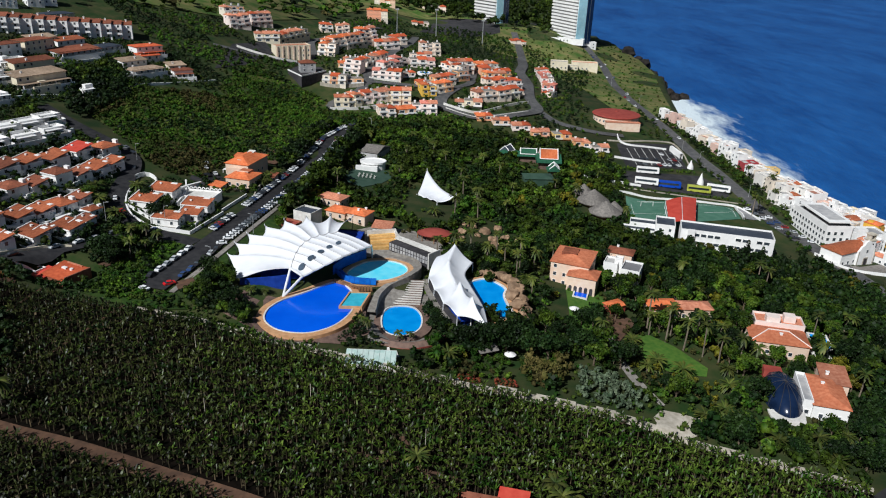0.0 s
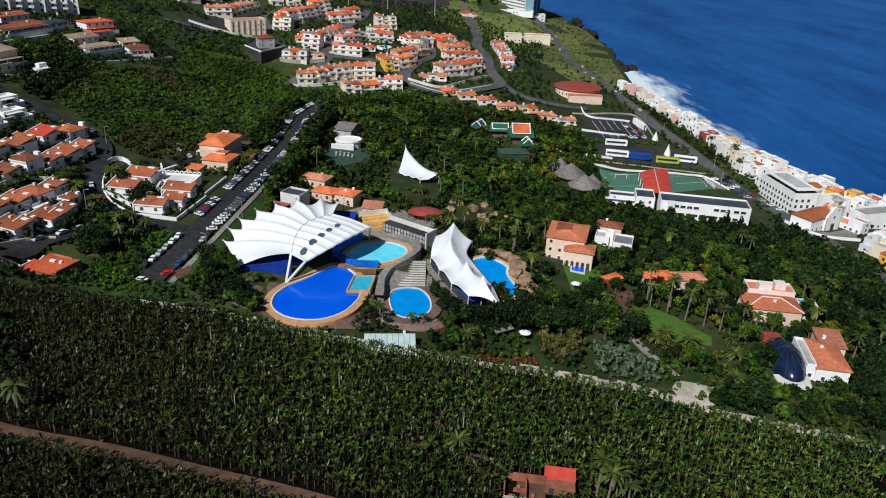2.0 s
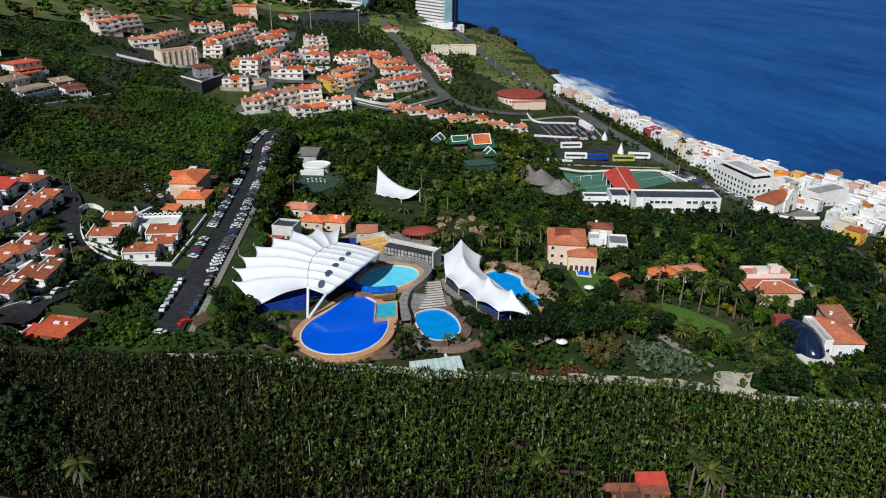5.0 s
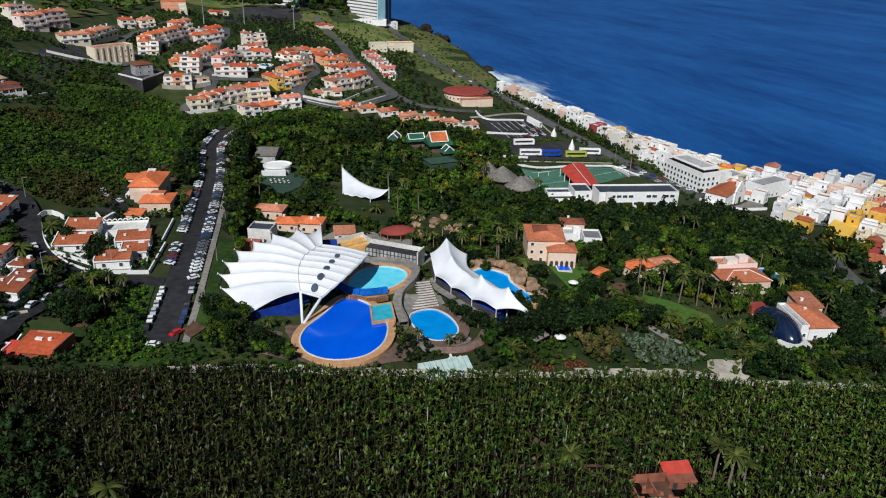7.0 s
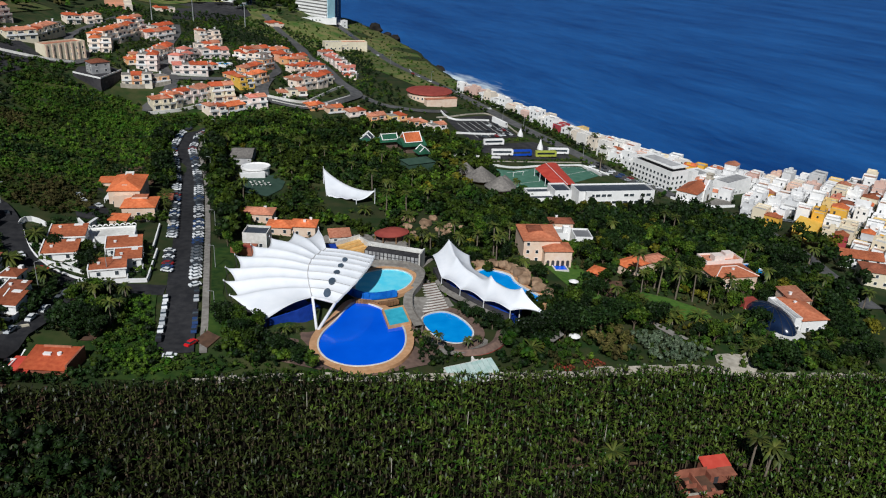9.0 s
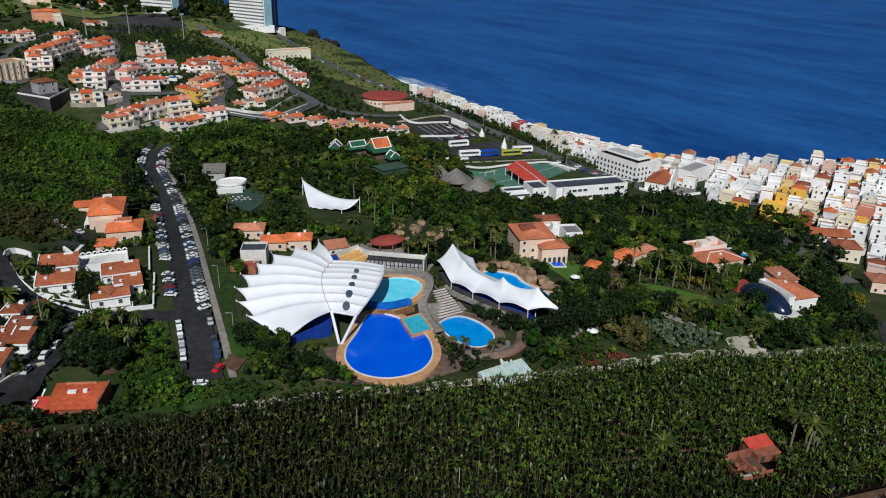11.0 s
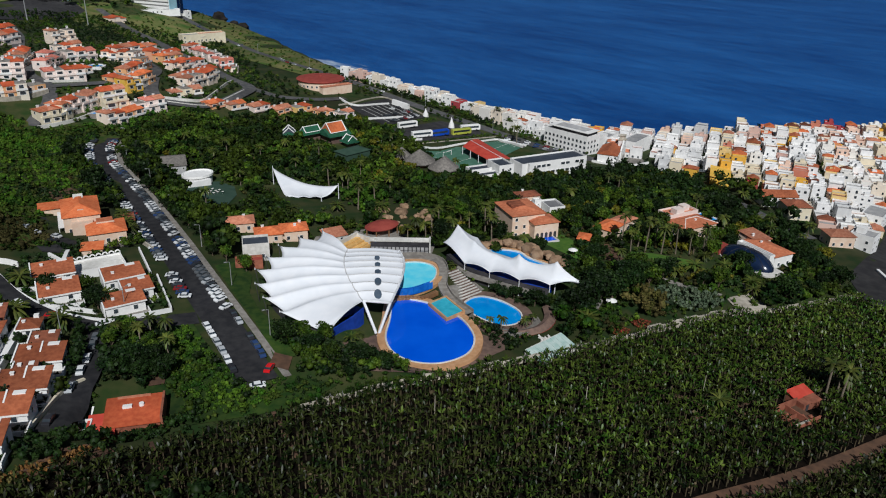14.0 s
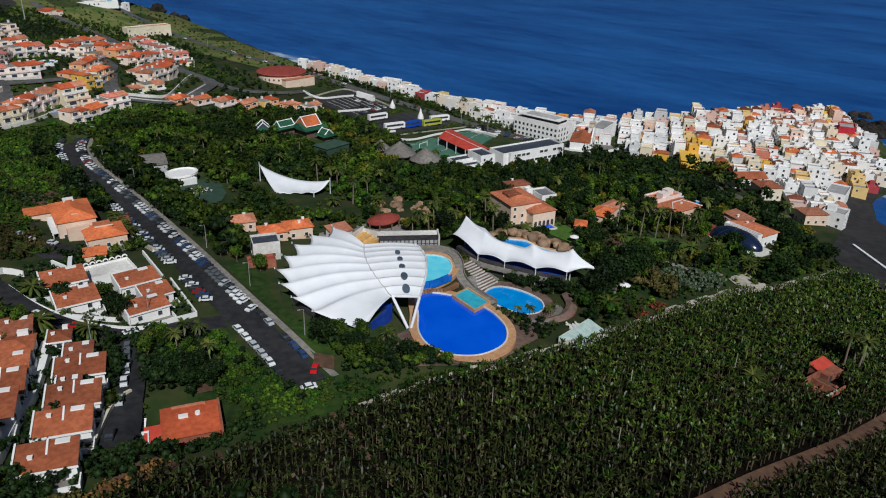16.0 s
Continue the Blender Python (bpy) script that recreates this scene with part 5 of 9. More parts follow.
# red-roofed farmhouse at the field edge
fh_ = house(-111.9, 199.9, -26, 10.2, 7.6, 0.85, M_REDWALL, "shed", M_TILER, "low rust-red farmhouse with broad red tiled roof", "farmhouse", "house", extra=0, rise=1.2, fh=2.7, z=31.4)
part("parapet", Shape().box(5.3, -4.4, -2, 5.75, 4.4, 3.9), M_REDWALL, fh_, "rusty brick parapet")
part("roof_hatch", Shape().box(-2.2, 0.6, 3.0, -0.4, 1.5, 3.62), M_WHITE, fh_, "white roof hatch")
part("water_tank", Shape().tube((1.4, 1.2, 2.9), (1.4, 1.2, 3.75), 0.55, 0.5, 12), M_WHITE, fh_, "white water tank")
part("ridge_wall", Shape().box(-3.4, 3.6, 3.4, 3.0, 4.0, 3.95), M_TILEP, fh_)
house(-118.2, 200.4, -26, 4.6, 5.6, 0.8, M_REDWALL, "shed", M_RED, "lean-to with bright red sheet roof", "lean_to", "shed", win=False, rise=0.5, fh=2.4, z=31.3)
house(-121.0, 201.8, -26, 2.6, 3.6, 0.8, M_WHITE, "flat", M_GREENT, "small white and green store beside the lane", "store", "shed", win=False, fh=2.2, z=31.6)
# orange villa beside the park road
vm = house(-87.2, 313.6, -14, 10.6, 17.5, 1.9, M_PEACH, "hip", M_TILEO, "peach two-storey villa with bright orange hipped roof", "villa", "villa", extra=1, rise=2.5, fh=3.2, most=12, z=31.4)
part("skylight", Shape().prism([(-1.6, 3.4), (1.4, 3.4), (1.4, 6.0), (-1.6, 6.0)], 7.2, [8.0, 8.0, 8.6, 8.6]), M_COPING, vm, "pale glazed roof lantern")
part("dormer", Shape().box(-0.9, -6.6, 6.4, 0.9, -4.6, 7.5), M_PEACH, vm)
part("front_block", Shape().box(-3.2, -11.4, -2, 3.0, -8.76, 4.6), M_PEACH, vm, "flat-roofed front block")
pg = part("pergola", Shape().box(-7.0, -8.6, 2.9, -5.34, 6.0, 3.1), M_WHITE, vm, "white side pergola")
for k in range(6):
    part("post", Shape().box(-6.95, -8.5 + k * 2.8, -1.5, -6.75, -8.3 + k * 2.8, 2.9), M_WHITE, pg)
vw = house(-84.6, 298.0, -14, 10.8, 10.5, 1.3, M_PEACH, "hip", M_TILEO, "peach wing with orange hipped roof and roof terrace", "villa_wing", "villa", rise=1.9, fh=3.1, most=8, z=31.0)
part("roof_terrace", Shape().box(-2.4, -0.6, 3.9, 2.4, 4.2, 5.7), M_TILEM, vw, "sunken tiled roof terrace")
part("terrace_rail", Shape().box(-2.6, -0.8, 5.7, 2.6, -0.6, 6.1), M_PEACH, vw)
part("garden_terrace", Shape().box(-5.4, -8.6, -2, 5.4, -5.26, 0.5), M_PAVE, vw, "paved garden terrace")
house(-92.2, 287.4, -24, 5.6, 3.8, 0.9, M_PEACH, "shed", M_TILEO, "small garage with bright orange roof", "garage", "garage", fh=2.3, rise=0.8, win=False)
house(-92.5, 327.5, -14, 7.5, 4, 0.9, M_PEACH, "shed", M_TILEO, "orange-roofed shed behind the villa", "shed", "shed", fh=2.6, win=False)
house(-75.2, 307.5, -14, 4.2, 4, 0.8, M_PEACH, "shed", M_TILED, "brown-roofed pump shed beside the villa", "shed", "shed", fh=2.6, win=False)
area("driveway_yard", [(-97.5, 294), (-90, 290.5), (-90, 296), (-94.5, 300), (-96, 322), (-100, 324), (-101, 304)], M_ASPHALT, "dark asphalt yard round the villa", 0.24)
area("ground_bare", [(-92, 331), (-78, 329), (-76, 338), (-80, 352), (-88, 350)], M_DIRT, "bare reddish earth yard behind the villa", 0.36)
garden_wall([(-77.6, 297), (-77.2, 288), (-76.4, 280)], 1.4, "stone wall beside the villa garden", M_STONE, t=0.25)

# ---- white flats and villas on the hill ----
ROW0, ROW1 = np.array((-242.5, 383.4)), np.array((-187.9, 447.9))
row_turn = math.degrees(math.atan2(*(ROW1 - ROW0)[1::-1]))
row_unit = np.linalg.norm(ROW1 - ROW0) / 14
for k in range(14):
    x, y = ROW0 + (ROW1 - ROW0) * (k + 0.5) / 14
    f_ = house(x, y, row_turn - 30, row_unit + 1.6, 9, 3, M_WHITE, "shed", M_TILED, "white terraced flats with dark red roof", "terraced_flat", "flats", "row of white flats", fh=2.7, most=6, faces=(0,), balcony=k % 3 != 1, lo=6, rise=1.3, over=0.1, z=77.4 - 10.0 * (k + 0.5) / 14, wh=1.3)
    if k % 2:
        part("party_wall", Shape().prism([(-row_unit / 2 - 0.15, -5.6), (-row_unit / 2 + 0.15, -5.6), (-row_unit / 2 + 0.15, 4.6), (-row_unit / 2 - 0.15, 4.6)], -6, [8.5, 8.5, 10.0, 10.0]), M_WHITE, f_)
        part("chimney", CHIM, None, f_, m=pose(0.6, 2.5, 9.2))


def hill_villa(x, y, rot, w, d, floors, wall, roof, tiles, label, deck=0.0, rise=None):
    """Hillside villa with a deck before it on a white base, railings and roof clutter."""
    h = house(x, y, rot, w, d, floors, wall, roof, tiles, label, "hillside_villa", "villa", "hillside villas", most=9, extra=1, lo=5, fh=2.7, rise=rise, over=0.6)
    if deck:
        b = -d / 2
        part("terrace", Shape().box(-w / 2 - 1, b - deck, -3, w / 2 + 1, b - 0.02, 0.1), M_PAVE, h)
        part("parapet", Shape().box(-w / 2 - 1, b - deck - 0.2, -5, w / 2 + 1, b - deck, 1.0), M_WHITE, h, "white terrace parapet")
        for k in range(4):
            part("pillar", Shape().box(-w / 2 + 0.3 + k * (w - 0.9) / 3, b - deck + 0.1, 0.1, -w / 2 + 0.6 + k * (w - 0.9) / 3, b - deck + 0.4, 2.5), M_WHITE, h)
        part("canopy", Shape().box(-w / 2, b - deck, 2.5, w / 2, b + 0.01, 2.65), tiles if roof != "flat" else M_WHITE, h, "porch roof")
    return h


for x, y, r, w, d, fl, wl, rf, tl, lab, dk in (
        (-172.0, 427.5, 48, 15, 10, 2, M_WHITE, "hip", M_TILER, "stepped villa with red tiled roofs", 3.0), (-168.6, 420.6, 48, 12, 5, 1, M_PALEROSE, "shed", M_TILER, "lower wing with red tiled roof", 0),
        (-162.8, 398.6, 55, 18, 8, 1, M_WHITE, "hip", M_TILETAN, "long low villa with pale tiled roof", 2.6), (-171.2, 404.5, 55, 14, 7, 1, M_WHITE, "shed", M_TILETAN, "low villa with broad pale roof", 0), (-147.2, 412.0, 34, 10, 7, 1.5, M_WHITE, "hip", M_TILED, "white villa with brown roof and arches", 3.0), (-153.5, 420.0, 40, 9, 7, 1, M_CREAM, "shed", M_TILETAN, "small cream house among dark trees", 0),
        (-188.6, 413.5, 58, 14, 8, 1, M_WHITE, "hip", M_DARKROOF, "white villa with dark grey roof", 2.4), (-195.6, 392.0, 66, 25, 8, 1, M_WHITE, "shed", M_TILED, "long low villa with brown tiled roof", 3.2), (-209.6, 380.5, 70, 17, 9, 2, M_CREAM, "hip", M_TILED, "cream villa with red-brown roof", 0), (-203.6, 404.0, 62, 16, 6, 1, M_WHITE, "shed", M_TILE, "white house with terracotta roof", 0), (-213.0, 394.0, 62, 14, 6, 1, M_CREAM, "shed", M_TILETAN, "low cream house with weathered roof", 0),
        (-188.2, 339.0, 62, 24, 10, 2, M_CREAM, "shed", M_TILETAN, "large pale yellow apartment villa with terraces", 4.0), (-182.6, 334.6, 62, 13, 6, 1, M_CREAM, "flat", M_ROOFGREY, "pale yellow lower storey with terrace", 0), (-196.4, 352.0, 62, 20, 6, 2, M_CREAM, "shed", M_TILED, "upper yellow villa with long brown roof", 0), (-206.0, 352.0, 62, 14, 8, 1, M_WHITE, "flat", M_TILE, "white flat-roofed hillside house", 2.6), (-201.0, 327.0, 60, 14, 8, 1, M_WHITE, "flat", M_TILE, "white hillside villa with terraces", 2.6),
        (-169.8, 347.2, 58, 6, 3.5, 0.8, M_WHITE, "flat", M_TILE, "small white garden pavilion", 1.6), (-249.5, 432, 50, 10, 7, 2, M_WHITE, "flat", M_TILE, "white house high on the hill", 0), (-242.0, 447.5, 50, 9, 7, 2, M_WHITE, "flat", M_TILE, "white house high on the hill", 0), (-238.5, 456.5, 50, 8, 7, 2, M_WHITE, "flat", M_TILE, "white house high on the hill", 0), (-226.5, 440.0, 52, 18, 8, 0.7, M_CREAM, "hip", M_DARKROOF, "long low barn with dark roof", 0), (-214.0, 362.0, 66, 13, 8, 2, M_WHITE, "hip", M_TILED, "white hillside villa with brown roof", 0), (-190.5, 306.0, 58, 12, 8, 1, M_WHITE, "flat", M_TILE, "white flat-roofed bungalow above the street", 2.0)):
    hill_villa(x, y, r, w, d, fl, wl, rf, tl, lab, dk, rise=1.2)
garden_wall([(-199.3, 351.1), (-195.0, 366), (-189.5, 382), (-184.1, 397.7)], 1.2, "white balustrade wall along the terrace")
garden_wall([(-186, 316), (-180.6, 326), (-175.6, 334)], 1.4, "white garden wall beneath the yellow flats", t=0.4)
garden_wall([(-171.1, 341), (-166.4, 349.6)], 1.0, "short white wall below the pavilion", t=0.4)
garden_wall([(-165.3, 366.8), (-153, 386), (-141.3, 404.7), (-132, 422)], 1.2, "white terrace wall above the scrub", t=0.4)
garden_wall([(-168.6, 384), (-160.6, 393), (-152.4, 404), (-140, 410)], 1.6, "white terrace wall before the long villa", t=0.35)

# ---- terracotta flats across the valley ----
fr_ = np.random.default_rng(61)


def flats(x, y, rot, w, d, floors, wall, tiles, label, lean=0.0, flat=0.1):
    """A row of dwellings: each with stepped storeys, balconies with parapets, glazing, its own roof and chimney."""
    w, d = w * 1.1, d * 1.15
    wall = M_WARM if wall is M_WHITE else wall
    h = thing("apartment_house", label, "flats", xf(x, y, gz(x, y), rot), "hillside flats")
    n = max(1, int(round(w / 5.4)))
    u = w / n
    fh = 2.7
    far = y > 640
    for q in range(n):
        x0 = -w / 2 + q * u
        cx = x0 + u / 2
        base = lean * (q - (n - 1) / 2) / max(1, n)
        top = base + floors * fh + fr_.choice([-0.7, 0.0, 0.0, 0.5])
        front = -d / 2 + fr_.uniform(-0.5, 0.9)
        step = 1.5 if floors > 1 else 0.0
        body = Shape()
        for f in range(floors):  # each storey steps back from the one below
            z1 = top - (floors - 1 - f) * fh
            body.box(x0, front + step * f, z1 - fh - (6 if f == 0 else 0), x0 + u - 0.04, d / 2 - 0.03 * f, z1 - 0.01 * (floors - 1 - f))
        part("wall", body, wall, h)
        back = front + step * (floors - 1)
        dd, cy = d / 2 - back, (d / 2 + back) / 2
        if fr_.uniform() < flat:
            part("roof", Shape().box(x0 + 0.12, back + 0.12, top, x0 + u - 0.16, d / 2 - 0.12, top + 0.12), M_PAVE, h)
        else:
            rf = (hip_roof if fr_.uniform() < 0.55 else gable_roof)(u - 0.1, dd, 0, min(u, dd) * 0.26, 0.35)
            part("roof", rf, [tiles, tiles, tiles, M_TILEP, M_TILER][int(fr_.integers(0, 5))], h, m=pose(cx, cy, top))
        if far:
            continue
        part("chimney", CHIM, None, h, m=pose(cx + fr_.uniform(-1.2, 1.2), cy + fr_.uniform(0, 1.2), top + 0.4) @ Matrix.Diagonal((1.2, 1.2, 1.15, 1)))
        for f in range(floors):
            z1 = top - (floors - 1 - f) * fh - fh
            part("window", win_me, None, h, m=pose(cx, front + step * f - 0.04, z1 + 1.35) @ Matrix.Diagonal((u * fr_.uniform(0.3, 0.55), 1, fr_.uniform(1.1, 1.6), 1)))
            if f or floors == 1:
                yb = front + step * (f - 1) - 0.5 if f else front - 1.6
                part("balcony", Shape().box(x0 + 0.1, yb, z1 - 0.12, x0 + u - 0.14, yb + 0.16, z1 + 0.9).box(x0 + 0.1, yb + 0.16, z1 - 0.12, x0 + u - 0.14, front + step * f - 0.01, z1 + 0.04), M_WHITE if fr_.uniform() < 0.6 else wall, h)
    for sg in (-1, 1):  # side windows on the end walls
        if not far:
            part("window", win_me, None, h, m=pose(sg * (w / 2 + (0.03 if sg < 0 else 0.0)), d * 0.15, floors * fh - 1.3 + sg * lean / 2.4, 0, 0, 90 * sg) @ Matrix.Diagonal((1.3, 1, 1.2, 1)))
    take(x, y, 0.5 * min(w, d) + 1.6)
    for sg in (-0.33, 0.33):
        take(x + sg * w * math.cos(radians(rot)), y + sg * w * math.sin(radians(rot)), 0.5 * d + 1.2)
    return h


APT = [  # x, y, turn, width, depth, storeys, style, fall along its length
    (-63.5, 438.5, 11, 7.8, 9, 2, "y", 0), (-56.8, 443.3, 40, 12.8, 9, 2, "y", 0.6), (-44.4, 451.9, 34, 17.3, 9, 2, "p", 1.0), (-29.5, 451.9, 5, 11.2, 9, 3, "c", 0), (-36.8, 433.3, 20, 8.9, 8, 2, "w", 0), (-26.7, 440.5, 24, 10.7, 8, 1, "o", 0.5), (-14.9, 445.0, 7, 13.4, 8, 2, "r", 0.4),
    (-71.2, 466.7, -5, 13.7, 9, 2, "s", 0), (-61.0, 472.5, 18, 10.5, 7, 1, "s", 0), (-62.8, 492.5, -16, 10.2, 9, 3, "r", 0), (-66.5, 503, 8, 9, 8, 2, "s", 0), (-53.5, 521.5, 60, 23.7, 9, 2, "w", 2.0), (-49.6, 574, 30, 17, 9, 2, "r", 0), (-45, 598, 30, 16, 9, 2, "w", 0), (-70, 500, 10, 8, 7, 1, "o", 0),
    (-40.8, 487.7, -3, 17.2, 10, 2, "r", 0), (-42, 510, 52, 14, 8, 2, "r", 1.0), (-36, 525, 40, 11, 8, 2, "r", 0.6), (-20.5, 531.0, 12, 16, 10, 2, "r", 0), (-22, 545, 10, 14, 8, 2, "w", 0), (-16.5, 574, 14, 14, 9, 3, "w", 0), (-28, 500, 20, 8, 6, 1, "w", 0),
    (2.0, 528.0, -46, 18, 9, 2, "w", 0), (6.5, 532, 18, 15, 11, 3, "w", 0), (-14.1, 470.8, 17, 9.0, 9, 2, "Y", 0), (-5.2, 476.9, 37, 11.3, 8, 2, "o", 0.6), (-4.8, 492.4, 35, 14.3, 8, 2, "o", 0.8), (5.0, 507.5, 42, 13, 8, 2, "s", 0.8), (-17, 483, 25, 9, 7, 1, "s", 0),
    (11.8, 462.6, 1, 15.1, 8, 1, "c", 0), (26.5, 478.5, 33, 24, 8, 2, "w", 1.0), (36.2, 493.0, 29, 15, 10, 2, "O", 0), (20.5, 486, 30, 10, 8, 1, "w", 0),
    (22.6, 549.5, 23, 10.2, 9, 2, "o", 0), (25.6, 539, 31, 12.0, 9, 2, "o", 0), (30.4, 528, 25, 14.1, 9, 2, "o", 0), (29.5, 511.5, 28, 14.0, 8, 2, "w", 0), (41.0, 518, 26, 13, 9, 2, "r", 0), (36, 538.5, 26, 11, 8, 2, "o", 0), (43, 505, 26, 9, 8, 1, "w", 0), (29, 556, 24, 9, 8, 2, "o", 0),
    (70.6, 588, 8, 8.8, 8, 2, "r", 0), (71.2, 577, 4, 8.5, 8, 2, "r", 0), (71.4, 566, 0, 8.4, 8, 2, "r", 0), (71.4, 555, -6, 8.4, 8, 2, "r", 0), (71.2, 544.5, -12, 8.4, 8, 2, "r", 0), (70.6, 534, -20, 8.4, 8, 2, "R", 0), (69.2, 524, -30, 8.0, 7, 1, "w", 0),
    (21, 448, 10, 9, 7, 1, "t", 0), (31, 444, 10, 9, 7, 1, "t", 0), (43, 440, 8, 10, 7, 1, "p", 0), (54, 436, 8, 10, 7, 1, "t", 0), (67, 436, 8, 10, 7, 1, "o", 0), (78, 430, 8, 9, 7, 1, "o", 0), (88, 424, 8, 9, 7, 1, "p", 0),
    (-127.0, 526, 19, 15, 10, 2, "k", 0), (-117.0, 545, 62, 36, 9, 2, "k", 2.0), (-85.2, 527.5, -9, 11, 10, 3, "W", 0), (-76.4, 548.0, 50, 34, 9, 3, "W", 1.6), (-64, 572, 40, 14, 9, 4, "W", 0), (-99.3, 606, 18, 9, 9, 2, "w", 0), (-86.8, 608, 16, 9.5, 9, 2, "w", 0), (-149.8, 538.0, 40, 14, 10, 3, "p", 0), (-140.6, 562, 40, 15, 10, 3, "p", 0), (-158, 556, 40, 14, 10, 3, "s", 0),
    (-66, 676, 10, 16, 10, 3, "o", 0), (-30, 712, 8, 14, 10, 1, "w", 0), (60, 708, 10, 13, 9, 1, "w", 0), (-66, 750, 5, 18, 10, 2, "o", 0), (-120, 760, 5, 24, 10, 2, "w", 0), (-150, 740, 5, 18, 10, 2, "t", 0), (-20, 800, 5, 22, 10, 2, "w", 0)]
STYLES = {"y": (M_CREAM, M_TILEM, "cream and ochre flats with terracotta roof"), "Y": (M_YELLOW, M_TILEO, "ochre block with orange tiled roof"), "p": (M_PALEROSE, M_TILEP, "pale salmon flats with terracotta roof"), "w": (M_WHITE, M_TILER, "white flats with red tiled roof"), "W": (M_WHITE, M_TILEO, "white stepped terrace block with orange roof"),
          "o": (M_PINKW, M_TILEO, "ochre terraced house with orange roof"), "O": (M_CREAM, M_TILEO, "villa with broad bright orange pavilion roof"), "t": (M_PINKW, M_TILEO, "salmon house with orange roof among trees"), "c": (M_CREAM, M_TILEP, "cream block with open loggias"), "s": (M_PINKW, M_TILEP, "salmon stepped flats with pale roof"),
          "r": (M_PALEROSE, M_TILEROSE, "white and rose flats with rose tiled roof"), "R": (M_ROSE, M_TILEROSE, "rose-red rendered terraced house"), "k": (M_CREAM, M_TILEP, "cream angled apartment block with loggias")}
for x, y, r, w, d, fl, k, ln in APT:
    wl, tl, lab = STYLES[k]
    flats(x, y, r, w, d, fl, wl, tl, lab, ln, 0.5 if k == "s" else 0.25 if k in "wr" else 0.05)
for line, hh, lb in (([(-3.5, 457), (6, 453.2), (15.9, 450), (28, 462), (40, 475), (51.5, 487)], 1.5, "pale wall round the corner villas"), ([(-2, 452.5), (10, 446.5), (18, 445), (34, 457), (50, 470)], 0.8, "white kerb wall beside the hillside street"), ([(-70, 430.5), (-62, 432.5), (-52, 436), (-40, 443.5), (-30, 446.5)], 1.6, "pale terrace wall below the flats"), ([(-33, 481.5), (-44, 480.6), (-52, 481.5)], 1.2, "white wall beneath the rose flats"), ([(-80, 461), (-70, 460.4), (-60, 464.5), (-54, 468)], 2.2, "stone wall below the salmon flats"), ([(-101, 497), (-112, 491), (-126, 489), (-138, 490)], 1.6, "pale wall round the upper car park")):
    garden_wall(line, hh, lb, M_STONE if "stone" in lb else M_COPING, t=0.25)
pool("flats_pool", blob(0, 0, [(-20.4, 508), (-16, 507), (-14, 511), (-17, 514.5), (-20.6, 513)], 40), gz(-17, 511) + 0.9, M_POOLM, M_WHITE, "small blue pool on a white terrace", 1.6, low=4)
pool("flats_pool", blob(0, 0, [(-44.4, 440), (-40.2, 438.6), (-38.8, 441.5), (-42, 444)], 40), gz(-41.5, 441.5) + 1.2, M_POOLM, M_PAVE, "small blue garden pool below the flats", 1.2, low=4)
# ornate cream block and dark-walled villa
cb = house(-106.5, 506.5, 33, 24, 9, 2.4, M_CREAM, "flat", M_TILEP, "ornate cream block with tall pilasters", "ornate_block", "flats", most=14, fh=3.2, lo=4)
for k in range(7):
    part("pilaster", Shape().box(-11.7 + k * 3.75, -5.0, -2, -10.8 + k * 3.75, -4.5, 8.0), M_PEACH, cb)
dv = thing("retaining_wall", "high charcoal retaining wall with white rail", "wall")
part("terrace", Shape().prism([(-102, 472), (-89.5, 452), (-78, 474), (-84, 490), (-99, 490)], 38, 49.0), M_DARK, dv)
for a, b in (((-102, 472), (-89.5, 452)), ((-89.5, 452), (-78, 474))):
    d_ = np.array(b) - np.array(a)
    n_ = np.array((-d_[1], d_[0])) / np.hypot(*d_) * 0.3
    part("rail", Shape().prism([np.array(a), np.array(b), np.array(b) + n_, np.array(a) + n_], 49.0, 49.8), M_WHITE, dv)
take(-90, 473, 16)
house(-89.5, 471, 20, 9.5, 8, 2, M_ROOFGREY, "hip", M_TILED, "grey villa with dark red roof on a terrace", "villa", "villa", z=49.05, most=8, lo=0.05, fh=2.8)

# ---- hotel towers ----
def tower(x, y, rot, w, d, floors, label, z):
    h = thing("hotel_tower", label, "hotel", xf(x, y, z, rot))
    top = floors * 3.0
    part("core_wall", Shape().box(-w / 2, -d / 2, -12, w / 2, d / 2, top), M_WHITE, h)
    for f in range(floors):
        bb = part("balcony_band", Shape().box(-w / 2 + 0.3, -d / 2 - 1.3, f * 3.0 + 3.0, w / 2 - 0.3, -d / 2 - 0.02, f * 3.0 + 4.5), M_WHITE, h)
        part("loggia", Shape().box(-w / 2 + 0.5, -d / 2 - 0.16, f * 3.0 + 4.55, w / 2 - 0.5, -d / 2 - 0.02, f * 3.0 + 5.9), M_ROOFGREY, bb)
    part("end_panel", Shape().box(w / 2 + 0.02, -d / 2, -2, w / 2 + 0.4, d * 0.05, top), M_PALEBLUE, h, "pale blue end panel")
    part("end_glass", Shape().box(w / 2 + 0.02, d * 0.09, -2, w / 2 + 0.5, d * 0.26, top - 4).box(w / 2 + 0.02, d * 0.31, -2, w / 2 + 0.5, d / 2, top - 4), M_BLUEGLASS, h, "dark blue glass end")
    take(x, y, 18)


